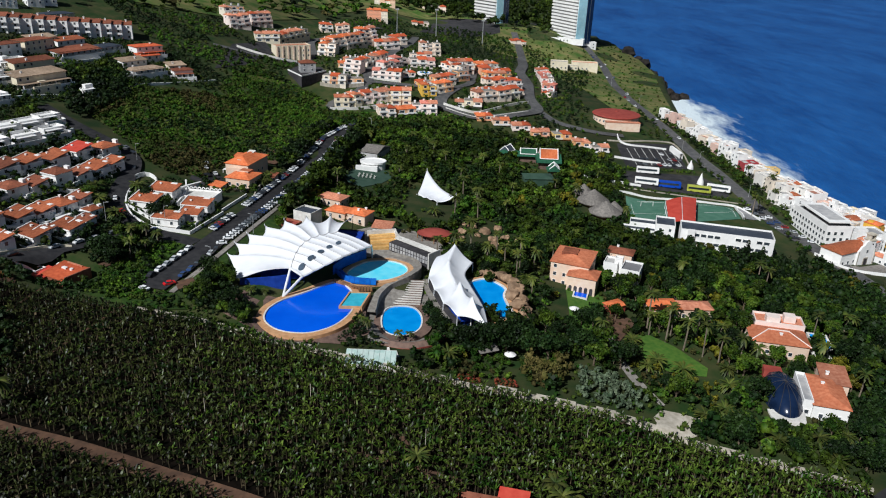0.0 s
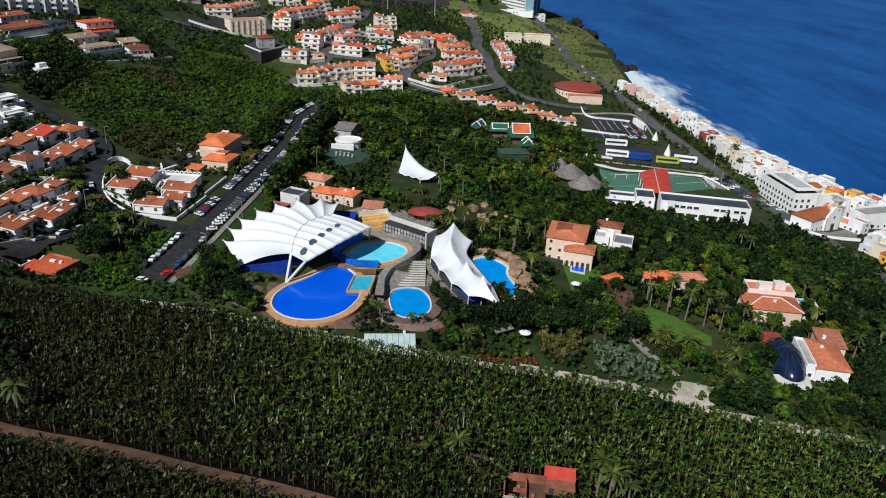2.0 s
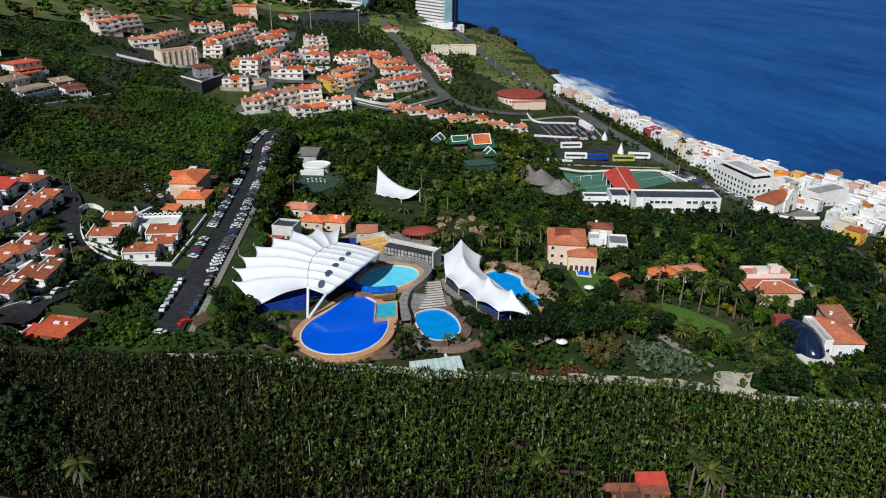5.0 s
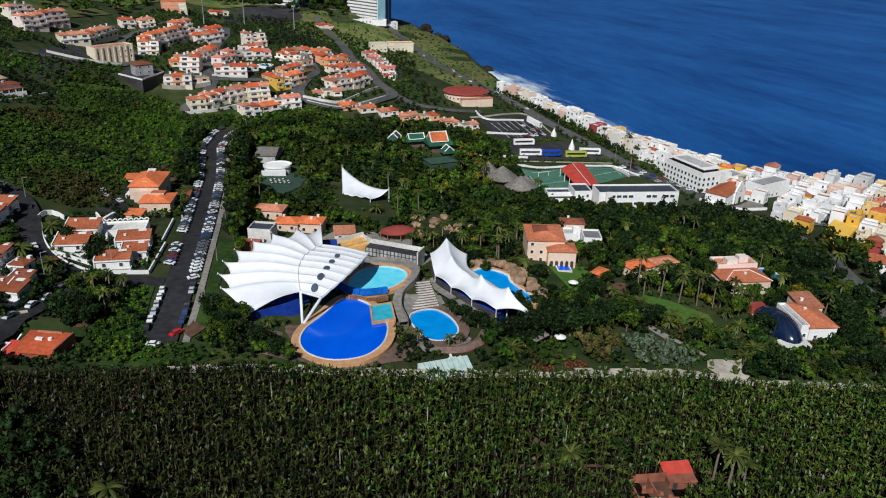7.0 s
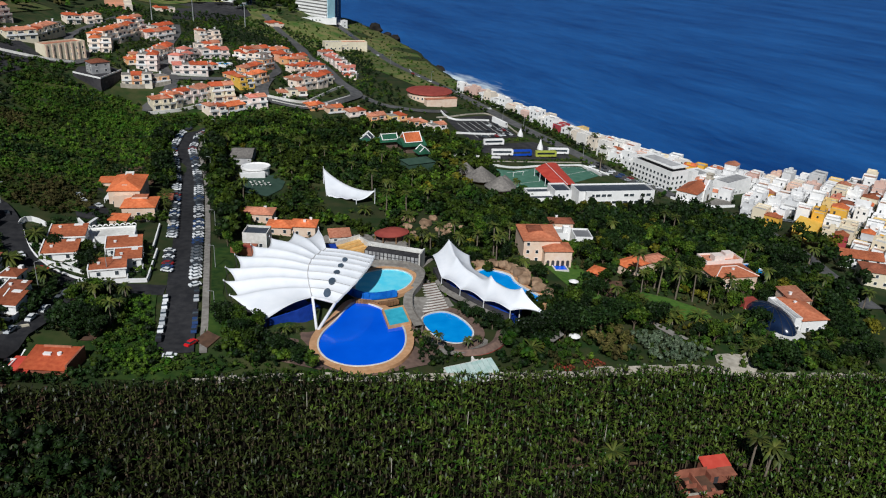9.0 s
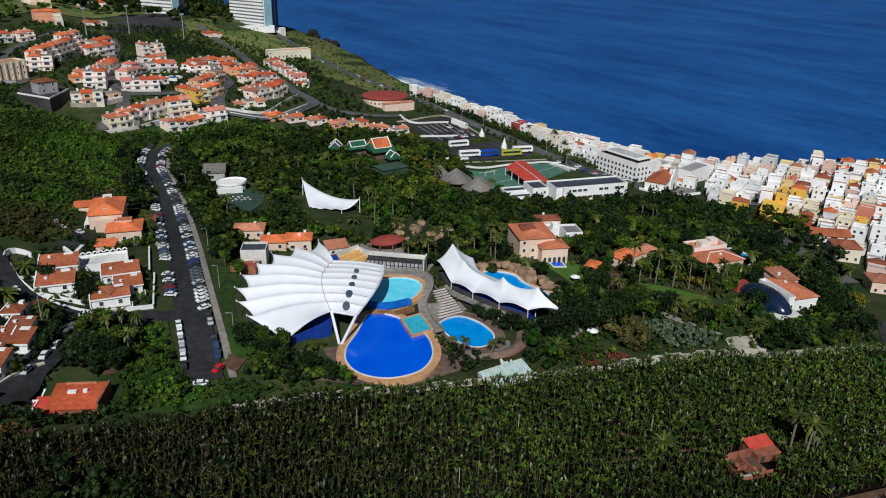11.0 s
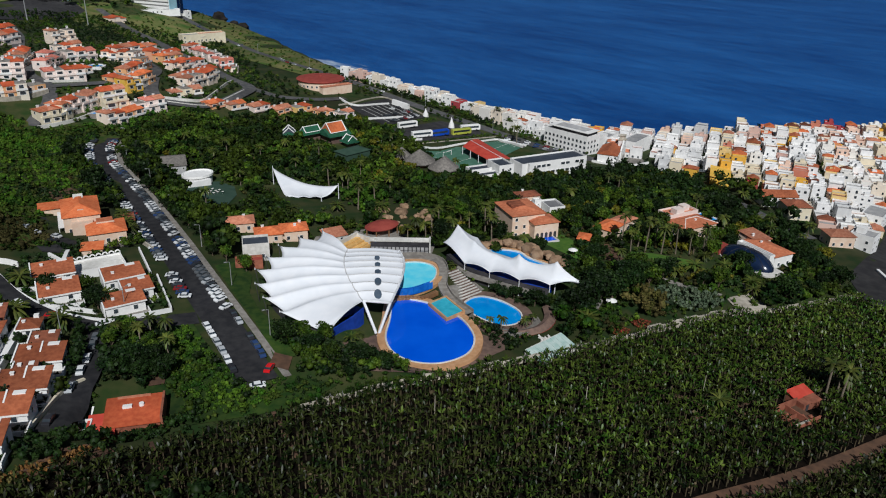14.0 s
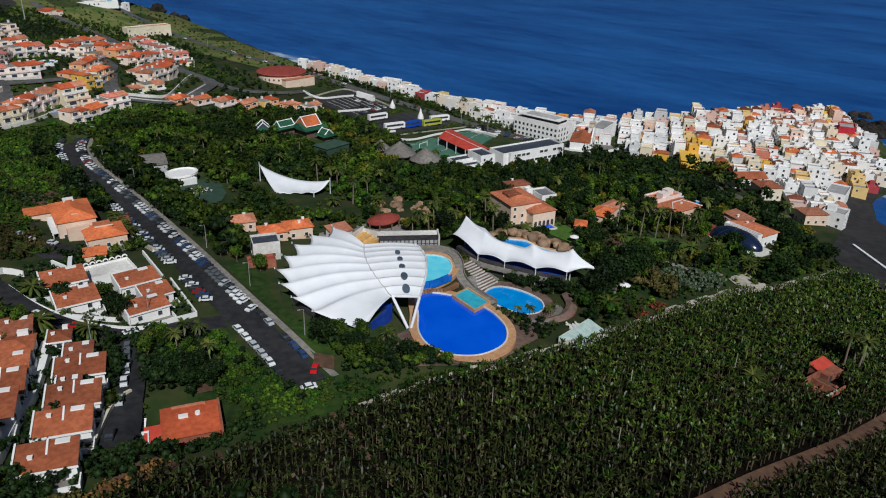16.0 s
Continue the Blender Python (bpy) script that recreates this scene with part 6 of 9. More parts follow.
tower(116, 762.5, -64, 44, 17, 22, "tall white hotel tower with banded balconies", 41.5)
tower(38, 781, -56, 36, 15, 22, "tall white hotel tower further off", 49.0)
house(110, 742, -20, 34, 8, 1, M_WHITE, "flat", M_ROOFGREY, "low white podium of the hotel", "hotel_podium", "hotel", most=6)
house(136, 746, 14, 6, 5, 2, M_WHITE, "flat", M_TILE, "small white gatehouse by the road", "gatehouse", "house", most=3)
house(90, 635, -4, 14, 9, 2, M_CREAM, "flat", M_ROOFGREY, "cream flat-roofed house by the road", "house", "house", most=5)
house(114, 652, -4, 22, 9, 2, M_CREAM, "flat", M_TILEP, "long cream roadside building", "roadside_building", "house", most=4)
house(102, 644, -4, 10, 8, 1, M_CREAM, "flat", M_ROOFGREY, "low cream house by the road", "house", "house", most=3)

# ---- round arena with red roof ----
ar = thing("arena", "round cream building with shallow maroon roof", "arena", xf(107.8, 479, gz(108, 479) - 0.2, 0, 0.79))
n = 40
part("wall", Shape().prism([(18.2 * math.cos(t), 18.2 * math.sin(t)) for t in np.linspace(0, 2 * math.pi, n, endpoint=False)], -3, 5.6), M_PEACH, ar)
s = Shape()
rings = [[(r * math.cos(t), r * math.sin(t), z) for t in np.linspace(0, 2 * math.pi, n, endpoint=False)] for r, z in ((19.0, 5.5), (19.4, 6.2), (18.9, 6.6), (14, 7.3), (8, 7.8), (2.5, 8.0), (0.05, 8.05))]
part("roof", s.grid(rings, close=True), M_MAROON, ar, "shallow conical maroon roof")
part("lantern", Shape().tube((0, 0, 7.9), (0, 0, 9.0), 1.5, 1.2, 12), M_MAROON, ar)
for k in range(16):
    t = math.pi + k * math.pi / 15
    part("window", win_me, None, ar, m=pose(18.25 * math.cos(t), 18.25 * math.sin(t), 2.6, 0, 0, math.degrees(t) + 90) @ Matrix.Diagonal((1.3, 1, 1.6, 1)))
part("front_block", Shape().box(-12, -22.5, -3, 15, -17, 3.8), M_PEACH, ar)
part("front_roof", Shape().box(-12.3, -22.8, 3.8, 15.3, -16.9, 4.1), M_TILEP, ar)
take(110, 478, 22)

# ---- school, sports hall roof, park buildings ----
sch = house(118.5, 293.5, -14, 37, 11, 2, M_WHITE, "flat", M_DARKROOF, "long white two-storey school with dark flat roof", "school", "school", fh=3.2, most=0, lo=4, z=14.8)
for fl, zz in ((0, 1.6), (1, 5.0)):
    for k in range(11):
        if fl and k in (4, 5, 8):
            continue
        part("window", win_me, None, sch, m=pose(-12 + k * 2.75, -5.56, zz) @ Matrix.Diagonal((2.1, 1, 1.2, 1)))
part("stair_tower", Shape().box(-15.6, -7.2, -4, -12.9, -5.5, 7.3), M_WHITE, sch)
house(95.5, 303.0, -14, 8, 11, 2, M_WHITE, "flat", M_DARKROOF, "white school wing with dark roof", "school_wing", "school", fh=3.2, most=5, lo=4, z=14.2)
house(89.5, 309.0, -14, 15, 6, 1, M_WHITE, "flat", M_DARKROOF, "low white school annex", "school_annex", "school", fh=3.2, most=5, z=14.6)
house(84, 302, -14, 14, 5, 1, M_WHITE, "flat", M_DARKROOF, "low white school annex with dark roof", "school_annex", "school", fh=2.8, most=5, z=14.6)
sr = thing("sports_roof", "bright red curved sports canopy", "canopy", xf(0, 0, 0))
s_rows = []
for u in np.linspace(0.04, 0.82, 13):
    a = np.array((105.2, 341.0)) * (1 - u) + np.array((126.0, 348.0)) * u
    b = np.array((98.6, 310.0)) * (1 - u) + np.array((114.0, 311.0)) * u
    s_rows.append([(*(a * (1 - w) + b * w), 17.6 + 1.3 * math.sin(math.pi * (u - 0.04) / 0.78)) for w in np.linspace(0, 1, 5)])
part("roof_sheet", Shape().grid(s_rows), M_RED, sr).modifiers.new("thickness", "SOLIDIFY").thickness = 0.2
for u in (0, 12):
    for w in range(5):
        p = s_rows[u][w]
        part("post", Shape().tube((p[0], p[1], gz(p[0], p[1])), p, 0.18), M_STEEL, sr)
part("beam", Shape().tube(s_rows[6][0], s_rows[6][4], 0.15), M_STEEL, sr)
take(112, 328, 16)
garden_wall([(86, 354.6), (100, 354.6), (115, 355.4), (131, 354), (146, 356), (152, 339)], 0.9, "white wall round the sports ground", t=0.25)
garden_wall([(144.6, 353.4), (143, 342), (140.8, 331.4)], 1.2, "white wall beside the court", t=0.3)
area("court_strip", [(145.4, 353), (147, 353.4), (151, 339.4), (142, 331.6), (144, 342)], M_ROOFGREY, "pale grey paved strip behind the court", 0.3)
LINE = mat("court_line_paint", (0.62, 0.66, 0.62), (0.7, 0.72, 0.7), 0.5, 0.8)
for a, b in (((91, 349), (108, 350.4)), ((91, 349), (87.5, 316)), ((87.5, 316), (101.5, 317)), ((89.3, 332.5), (105, 333.5)), ((123, 349), (141, 350)), ((141, 350), (138, 334)), ((124, 338), (139.4, 341))):
    d_ = np.array(b) - a
    n_ = np.array((-d_[1], d_[0])) / np.hypot(*d_) * 0.12
    area("court_line", [tuple(np.array(a) + n_), tuple(np.array(a) - n_), tuple(np.array(b) - n_), tuple(np.array(b) + n_)], LINE, "white painted line on the court", 0.32)
gl = thing("goal", "white goal frame on the sports court", "goal", xf(98, 344, gz(98, 344) + 0.25, 4))
part("crossbar", Shape().tube((-3, 0, 2.2), (3, 0, 2.2), 0.12), M_WHITE, gl)
for sx_ in (-3, 3):
    part("post", Shape().tube((sx_, 0, 0), (sx_, 0, 2.2), 0.12), M_WHITE, gl)
garden_wall([(96, 441), (104, 442), (139, 454), (141, 436), (138, 408)], 0.8, "pale wall round the car park", M_STONE, t=0.2)
garden_wall([(104, 452), (103, 443), (105, 436), (118, 437), (131, 437.5)], 1.2, "white wall with open panels by the car park", t=0.25)
garden_wall([(133.5, 437), (135.5, 431), (136.8, 425)], 3.4, "tall white gate wall by the car park", t=0.9)
garden_wall([(95, 413), (106, 411), (121, 410.5)], 1.2, "white kerb wall along the car park", t=0.3)
garden_wall([(71, 371.5), (85, 369), (100, 367)], 1.2, "white wall beside the pavilion grounds", t=0.3)
garden_wall([(90, 362), (118, 361), (150, 360)], 0.5, "pale kerb wall beside the coach park", M_STONE, t=0.2)

disc = thing("round_pavilion", "white round pavilion with flat ring roof", "pavilion", xf(-35, 343, gz(-35, 343), 0, 0.85))
part("wall", Shape().prism([(6.8 * math.cos(t), 5.4 * math.sin(t)) for t in np.linspace(0, 2 * math.pi, 28, endpoint=False)], -1, 3.6), M_WHITE, disc)
part("roof", Shape().grid([[(r * 7.4 * math.cos(t), r * 6.0 * math.sin(t), z) for t in np.linspace(0, 2 * math.pi, 28, endpoint=False)] for r, z in ((1, 3.3), (1, 4.3), (0.9, 4.35), (0.85, 3.9), (0.02, 4.0))], close=True), M_WHITE, disc)
part("porch", Shape().box(-9, -7.5, -1, 3, -4.5, 2.8), M_WHITE, disc)
take(-35, 343, 9)
house(-36, 364, -20, 9, 15, 1, M_ROOFGREY, "gable", M_THATCH, "long shed with grey-green roof", "glasshouse", "greenhouse", fh=2.8, win=False)
tables = thing("table_set", "white cafe tables on the dark court", "tables")
for k in range(14):
    x, y = -40 + (k % 5) * 1.8, 326 + (k // 5) * 2.2 + (k % 2) * 0.6
    part("table", Shape().box(x - 0.4, y - 0.4, gz(x, y) + 0.95, x + 0.4, y + 0.4, gz(x, y) + 1.02).tube((x, y, gz(x, y) + 0.25), (x, y, gz(x, y) + 0.95), 0.06), M_COPING, tables)

house(-45.5, 288.0, -24, 10.5, 7, 1.1, M_PEACH, "hip", M_TILEP, "peach house with terracotta roof beside the stadium", "park_house", "house", fh=3.0, most=8, extra=1)
house(-41, 275.0, -24, 8.5, 7, 1, M_PEACH, "hip", M_TILEO, "low house with orange tiled roof", "park_house", "house", fh=3.0, most=4, extra=1)
house(-33, 272.5, -24, 8.5, 7, 1.3, M_PEACH, "hip", M_TILEO, "low house with orange tiled roof and chimneys", "park_house", "house", fh=3.0, most=4, extra=2)
house(-51.5, 263.5, -26, 8, 7, 1.7, M_COPING, "flat", M_DARKROOF, "pale service block with dark flat roof", "service_block", "building", fh=3.0, most=3, rise=0.8)
house(-57.0, 257.5, -26, 8, 4, 0.75, M_REDWALL, "flat", M_MAROON, "low maroon building behind the tent", "service_block", "building", fh=2.6, win=False)
house(-23, 263.5, -10, 7, 5, 1, M_COPING, "shed", M_TILEP, "kiosk with pale pinkish roof", "kiosk", "kiosk", fh=2.8, most=3)
stg = thing("timber_terrace", "stepped golden timber terrace with white rim", "terrace", xf(-21.5, 251.5, 26, 18))
for k in range(5):
    part("step", Shape().box(-5, -4 + k * 1.6, -2, 4.5, -2.4 + k * 1.6, 0.6 + k * 0.5), M_TIMBER, stg)
part("rim", Shape().box(-5.4, 4.0, -2, 5.4, 4.6, 4.0).box(4.6, -4, -2, 5.4, 4.0, 3.4), M_COPING, stg)
take(-21.5, 251.5, 7)
gl = thing("glazed_stand", "grey stand with rows of dark panels and pale roof", "building", xf(-10.5, 243.5, 25.5, -40))
part("wall", Shape().box(-9.5, -2.6, -2, 9.5, 2.6, 3.0), M_DARK, gl)
part("roof", Shape().prism([(-10, 0.6), (10, 0.6), (10, 3.0), (-10, 3.0)], [3.3, 3.3, 3.7, 3.7], [3.5, 3.5, 3.9, 3.9]), M_COPING, gl)
for k in range(14):
    part("panel", Shape().box(-9.2 + k * 1.34, -2.75, 0.3, -8.2 + k * 1.34, -2.62, 1.5), M_ROOFGREY, gl)
    part("panel", Shape().box(-9.2 + k * 1.34, -2.75, 1.8, -8.2 + k * 1.34, -2.62, 2.9), M_ROOFGREY, gl)
part("end_wall", Shape().box(9.5, -2.9, -2, 10.0, 3.0, 4.4), M_COPING, gl)
take(-10.5, 243.5, 9)
rr = thing("round_kiosk", "round kiosk with shallow dark red roof", "kiosk", xf(-3.5, 263.0, gz(-3.5, 263)))
part("roof", Shape().grid([[(r * 6.6 * math.cos(t), r * 4.6 * math.sin(t), z) for t in np.linspace(0, 2 * math.pi, 24, endpoint=False)] for r, z in ((0.98, 2.7), (1, 3.0), (0.6, 4.0), (0.02, 4.6))], close=True), M_MAROON, rr)
for k in range(8):
    t = k * math.pi / 4
    part("post", Shape().tube((6.4 * math.cos(t), 4.2 * math.sin(t), -0.5), (6.4 * math.cos(t), 4.2 * math.sin(t), 2.9), 0.18), M_WOOD, rr)
part("counter", Shape().box(-3, -2, -0.5, 3, 2, 2.2), M_DECKDARK, rr)
take(-3.5, 263, 8)

# thatched huts
for x, y, r, h in ((69, 331, 7.5, 5.5), (72, 317, 7.2, 5.0), (66, 341, 4.5, 4.2), (77, 322, 4.5, 4.0)):
    th = thing("thatched_hut", "round hut with grey conical thatch", "hut", xf(x, y, gz(x, y)), "thatched huts")
    part("wall", Shape().tube((0, 0, -1), (0, 0, 2.4), r * 0.7, n=14), M_WOOD, th)
    ring = [[(q * r * (1 + 0.04 * math.sin(k * 2.4)) * math.cos(k * 2 * math.pi / 20), q * r * (1 + 0.04 * math.sin(k * 2.4)) * math.sin(k * 2 * math.pi / 20), z) for k in range(20)] for q, z in ((1.0, 1.9), (1.02, 2.3), (0.6, 2.3 + h * 0.42), (0.25, 2.3 + h * 0.78), (0.03, 2.3 + h))]
    part("thatch", Shape().grid(ring, close=True), M_THATCH, th)
    take(x, y, r + 0.5)

# orange and green tiled pavilion with steep white-edged gables
def thai(x, y, rot, w, d, tiles, label, h=3.4):
    p = thing("pavilion", label, "pavilion", xf(x, y, gz(x, y), rot), "oriental pavilions")
    part("wall", Shape().box(-w / 2 + 1, -d / 2 + 1, -1, w / 2 - 1, d / 2 - 1, h), M_DECKDARK, p)
    part("lower_roof", gable_roof(w, d, h, d * 0.28, 0.8), M_GREENT, p, "green tiled skirt roof")
    part("upper_roof", gable_roof(w * 0.72, d * 0.72, h + d * 0.14, d * 0.36, 0.5), tiles, p)
    for sg in (-1, 1):
        a = w * 0.36 + 0.5
        for sy_ in (-1, 1):
            part("bargeboard", Shape().tube((sg * a, sy_ * (d * 0.36 + 0.5), h + d * 0.14), (sg * a, 0, h + d * 0.5 + 0.3), 0.28, n=4), M_WHITE, p)
    part("eave", Shape().tube((-w * 0.36 - 0.5, -d * 0.36 - 0.5, h + d * 0.14), (w * 0.36 + 0.5, -d * 0.36 - 0.5, h + d * 0.14), 0.24, n=4), M_WHITE, p)
    part("ridge", Shape().tube((-w * 0.36 - 0.5, 0, h + d * 0.5), (w * 0.36 + 0.5, 0, h + d * 0.5), 0.24, n=4), M_WHITE, p)
    take(x, y, max(w, d) / 2 + 1)


thai(53, 380, 0, 11.5, 11.5, M_TILEO, "oriental pavilion with orange and green tiled roofs", 4.0)
thai(43, 386, 0, 10.5, 6.5, M_GREENT, "oriental pavilion with green tiled roof", 3.6)
thai(32, 388, 60, 7, 7, M_DARKROOF, "small dark-roofed oriental gatehouse", 3.0)
thai(55, 369, 90, 6, 6, M_GREENT, "small green-roofed porch pavilion", 2.6)
house(45, 352, 5, 14, 9, 1, M_COURTD, "hip", M_COURTD, "low building with green sheet roof", "park_hall", "building", fh=3.4, win=False, rise=1.6)

# ---- villas in the garden ----
mn = house(46.8, 244.4, -20, 13.2, 15.5, 3, M_PEACH, "hip", M_TILEM, "peach mansion with terracotta roof and arched loggia", "mansion", "villa", fh=2.95, most=9, z=18.6, rise=1.7, lo=3)
for k in range(6):
    part("roof_vent", Shape().prism([(-4.2, -2.0 + k * 0.9), (1.2, -2.0 + k * 0.9), (1.2, -1.6 + k * 0.9), (-4.2, -1.6 + k * 0.9)], 9.6, 10.75), M_TILED, mn)
mw = house(49.0, 235.0, -20, 9.8, 8, 2.05, M_PEACH, "hip", M_TILEM, "lower wing of the mansion with arches", "mansion_wing", "villa", fh=3.2, most=0, z=18.6, rise=1.4)
# flat charcoal sheets on the wall paint the shade inside the arches
for k in range(5):
    a = Shape()
    arch = [(0.55 * math.cos(t), 0.55 * math.sin(t)) for t in np.linspace(0, math.pi, 9)]
    o = [(-0.55, -2.0)] + [(-p, q) for p, q in arch[::1]] + [(0.55, -2.0)]
    o = [(-0.55, -2.2), (0.55, -2.2)] + [(p, q) for p, q in arch]
    a.add([(-3.6 + k * 1.8 + p, -4.1, 2.6 + q) for p, q in o], [tuple(range(len(o)))])
    a.add([(-3.6 + k * 1.8 + p, -4.02, 2.6 + q) for p, q in o], [tuple(range(len(o)))])
    part("arch", a, M_DARK, mw)
mp = np.array([(46.2, 232.6), (50.2, 231.2), (48.9, 226.6), (45.0, 228.0)])
pool("plunge_pool", mp, gz(47.5, 229.5) + 0.4, M_POOLD, M_COPING, "small rectangular dark blue garden pool", 0.6, low=1.2)
house(67.0, 259.5, -22, 9, 6, 2.2, M_PEACH, "hip", M_TILED, "small house with dark red roof", "garden_house", "villa", fh=3.0, most=3, extra=1)
for x, y, a, b, h in ((62.5, 253, 3.2, 4.6, 4.6), (68.5, 247, 4.2, 6.4, 5.6), (64.8, 252, 1.8, 1.8, 6.4)):
    house(x, y, -22, a * 1.6, b * 1.4, h / 3, M_WHITE, "flat", M_TILE, "white garden pavilion with plain walls", "garden_pavilion", "villa", fh=3.0, most=2, win=h < 6)
house(73.5, 222.5, 8, 10, 7, 1.4, M_PEACH, "hip", M_TILEO, "low garden house with orange roof", "garden_house", "villa", fh=2.8, most=3)
house(84.5, 224.5, 2, 11.5, 6, 1.4, M_PEACH, "hip", M_TILEP, "low garden house with pale tiled roof", "garden_house", "villa", fh=2.8, most=3)
house(57.6, 221.5, 30, 6, 4, 1, M_MAROON, "hip", M_TILEO, "small red-roofed summerhouse among the palms", "summerhouse", "house", fh=2.4, win=False)
v1 = house(106.5, 208.0, -12, 17, 11, 1.5, M_PEACH, "hip", M_TILEM, "spread-out villa with terracotta tiled roofs", "garden_villa", "villa", fh=3.2, most=8, extra=1, rise=1.8)
for a_, b_ in (((-8.9, -5.9), (-3, 0)), ((8.9, -5.9), (3, 0)), ((-3, 0), (3, 0))):
    part("hip_tiles", Shape().tube((*a_, 5.0 if a_[1] else 6.7), (*b_, 6.7), 0.2, n=5), M_PALEROSE, v1, "pale mortar ridge")
house(109.5, 215.8, -12, 15, 7, 2.0, M_PALEROSE, "flat", M_TILEP, "villa wing with flat terrace roof", "garden_villa", "villa", fh=3.2, most=4, extra=2)
pool("villa_pool", np.array([(119.5, 214.5), (124.2, 213.5), (122.6, 204.5), (118.0, 205.5)]), gz(120, 209) + 3.6, M_POOLM, M_COPING, "turquoise garden swimming pool", 0.7, low=5.0)
house(107.8, 177.0, -14, 9.0, 16, 1.6, M_WHITE, "hip", M_TILEM, "white house with terracotta roof beside the dome", "dome_house", "villa", fh=3.0, most=6, extra=1, rise=1.5)
house(113.0, 184.5, -14, 7, 9, 1.9, M_PEACH, "shed", M_TILEP, "villa wing with pinkish tiled roof", "dome_house", "villa", fh=3.0, most=3, extra=1, rise=1.0)
house(102.0, 178.2, -14, 2.6, 15, 1.5, M_WHITE, "flat", M_ROOFGREY, "narrow white balcony wing beside the dome", "dome_house", "villa", fh=3.0, most=4)
dm = thing("glass_dome", "dark blue oval glazed dome in the garden", "dome", xf(96.6, 178.2, gz(96.6, 178.2), -12))
part("entrance", Shape().box(-3.6, 9.6, -1, 1.4, 12.6, 3.2), M_MAROON, dm, "dark red entrance porch")
part("terrace", Shape().prism([(-4.5, -13.2), (4.0, -12.6), (4.6, -7), (-5.2, -8)], -1.2, 1.1), M_COPING, dm, "white end terrace")
n = 28
rings = [[(5.3 * math.cos(p) * math.cos(t), 11.2 * math.cos(p) * math.sin(t), 0.3 + 5.6 * math.sin(p)) for t in np.linspace(0, 2 * math.pi, n, endpoint=False)] for p in np.linspace(0, 1.52, 9)]
part("shell", Shape().grid(rings, close=True), M_BLUEGLASS, dm, smooth=True)
part("plinth", Shape().prism([(5.6 * math.cos(t), 11.5 * math.sin(t)) for t in np.linspace(0, 2 * math.pi, n, endpoint=False)], -1.5, 0.4), M_COPING, dm)
for k in range(6):
    p = [(5.35 * math.cos(q) * math.cos(k * math.pi / 6), 11.25 * math.cos(q) * math.sin(k * math.pi / 6), 0.32 + 5.65 * math.sin(q)) for q in np.linspace(0, math.pi, 15)]
    s = Shape()
    for a, b in zip(p, p[1:]):
        s.tube(a, b, 0.07, n=4)
    part("rib", s, M_DARK, dm)
take(96.6, 173, 7)
take(97, 184, 7)

# small garden huts, parasols and paths
for x, y in [(13.3, 182.5), (30.1, 189.1)]:
    gh_ = thing("garden_hut", "open garden hut with weathered plank roof", "hut", xf(x, y, gz(x, y), 25), "garden huts")
    part("roof", gable_roof(5.0, 4.0, 2.3, 1.0), M_THATCH, gh_)
    for sx_ in (-2.1, 2.1):
        for sy_ in (-1.6, 1.6):
            part("post", Shape().tube((sx_, sy_, -0.3), (sx_, sy_, 2.35), 0.1, n=6), M_WOOD, gh_)
    take(x, y, 3.2)
for x, y in [(20.0, 180.7), (43.1, 214.7), (34.9, 190.1)]:
    ps_ = thing("parasol", "white garden parasol on a pole", "parasol", xf(x, y, gz(x, y)), "garden parasols")
    part("canopy", Shape().grid([[(r * math.cos(t), r * math.sin(t), z) for t in np.linspace(0, 2 * math.pi, 10, endpoint=False)] for r, z in ((1.7, 2.2), (0.9, 2.6), (0.03, 2.9))], close=True), M_WHITE, ps_)
    part("pole", Shape().tube((0, 0, -0.2), (0, 0, 2.7), 0.05, n=6), M_WOOD, ps_)
    take(x, y, 2.4)
for line, w_, m_, l_ in (([(53.0, 206.0), (52.4, 194.0), (52.6, 184.3), (55.4, 175.5)], 1.8, M_PAVE, "grey paved path through the garden"), ([(63.1, 216.0), (54.3, 200.9), (49.2, 191.6)], 2.4, M_DIRT, "reddish gravel path between hedges")):
    road("path_garden", line, w_, l_, m_, 0.25)

# farm hut in the bananas
hut = thing("farm_shed", "derelict roofless farm shed with rusty red walls", "shed", xf(9.6, 119.2, gz(9.6, 119.2), -12))
for x0, y0, x1, y1, h in ((-5, -3.4, 3.6, -3.1, 1.5), (-5, 3.1, 3.6, 3.4, 2.3), (-5, -3.1, -4.7, 3.1, 1.9), (-0.6, -3.1, -0.35, 3.1, 1.7), (-3.0, -0.2, -0.6, 0.05, 1.3)):
    part("wall", Shape().box(x0, y0, -0.6, x1, y1, h), M_REDWALL, hut)
part("floor", Shape().box(-4.7, -3.1, -0.6, 3.6, 3.1, 0.25), M_DIRT, hut)
for k in range(5):
    part("rubble", Shape().prism([(-4 + k * 1.5, -2 + (k * 7 % 4)), (-3.2 + k * 1.5, -2.3 + (k * 7 % 4)), (-3.0 + k * 1.5, -1.4 + (k * 7 % 4)), (-3.8 + k * 1.5, -1.2 + (k * 7 % 4))], 0.2, [0.7, 0.5, 0.8, 0.6]), M_REDWALL, hut)
part("lintel", Shape().box(-5.05, -3.5, 1.5, -0.3, -3.05, 1.75), M_STONE, hut)
take(9.6, 119.2, 6)
red_hut = thing("farm_hut", "farm hut with bright red lean-to roof", "hut", xf(16.6, 121.2, gz(16.6, 121.2), -12))
part("wall", Shape().box(-3.0, -2.4, -0.6, 3.0, 2.8, 2.3), M_REDWALL, red_hut)
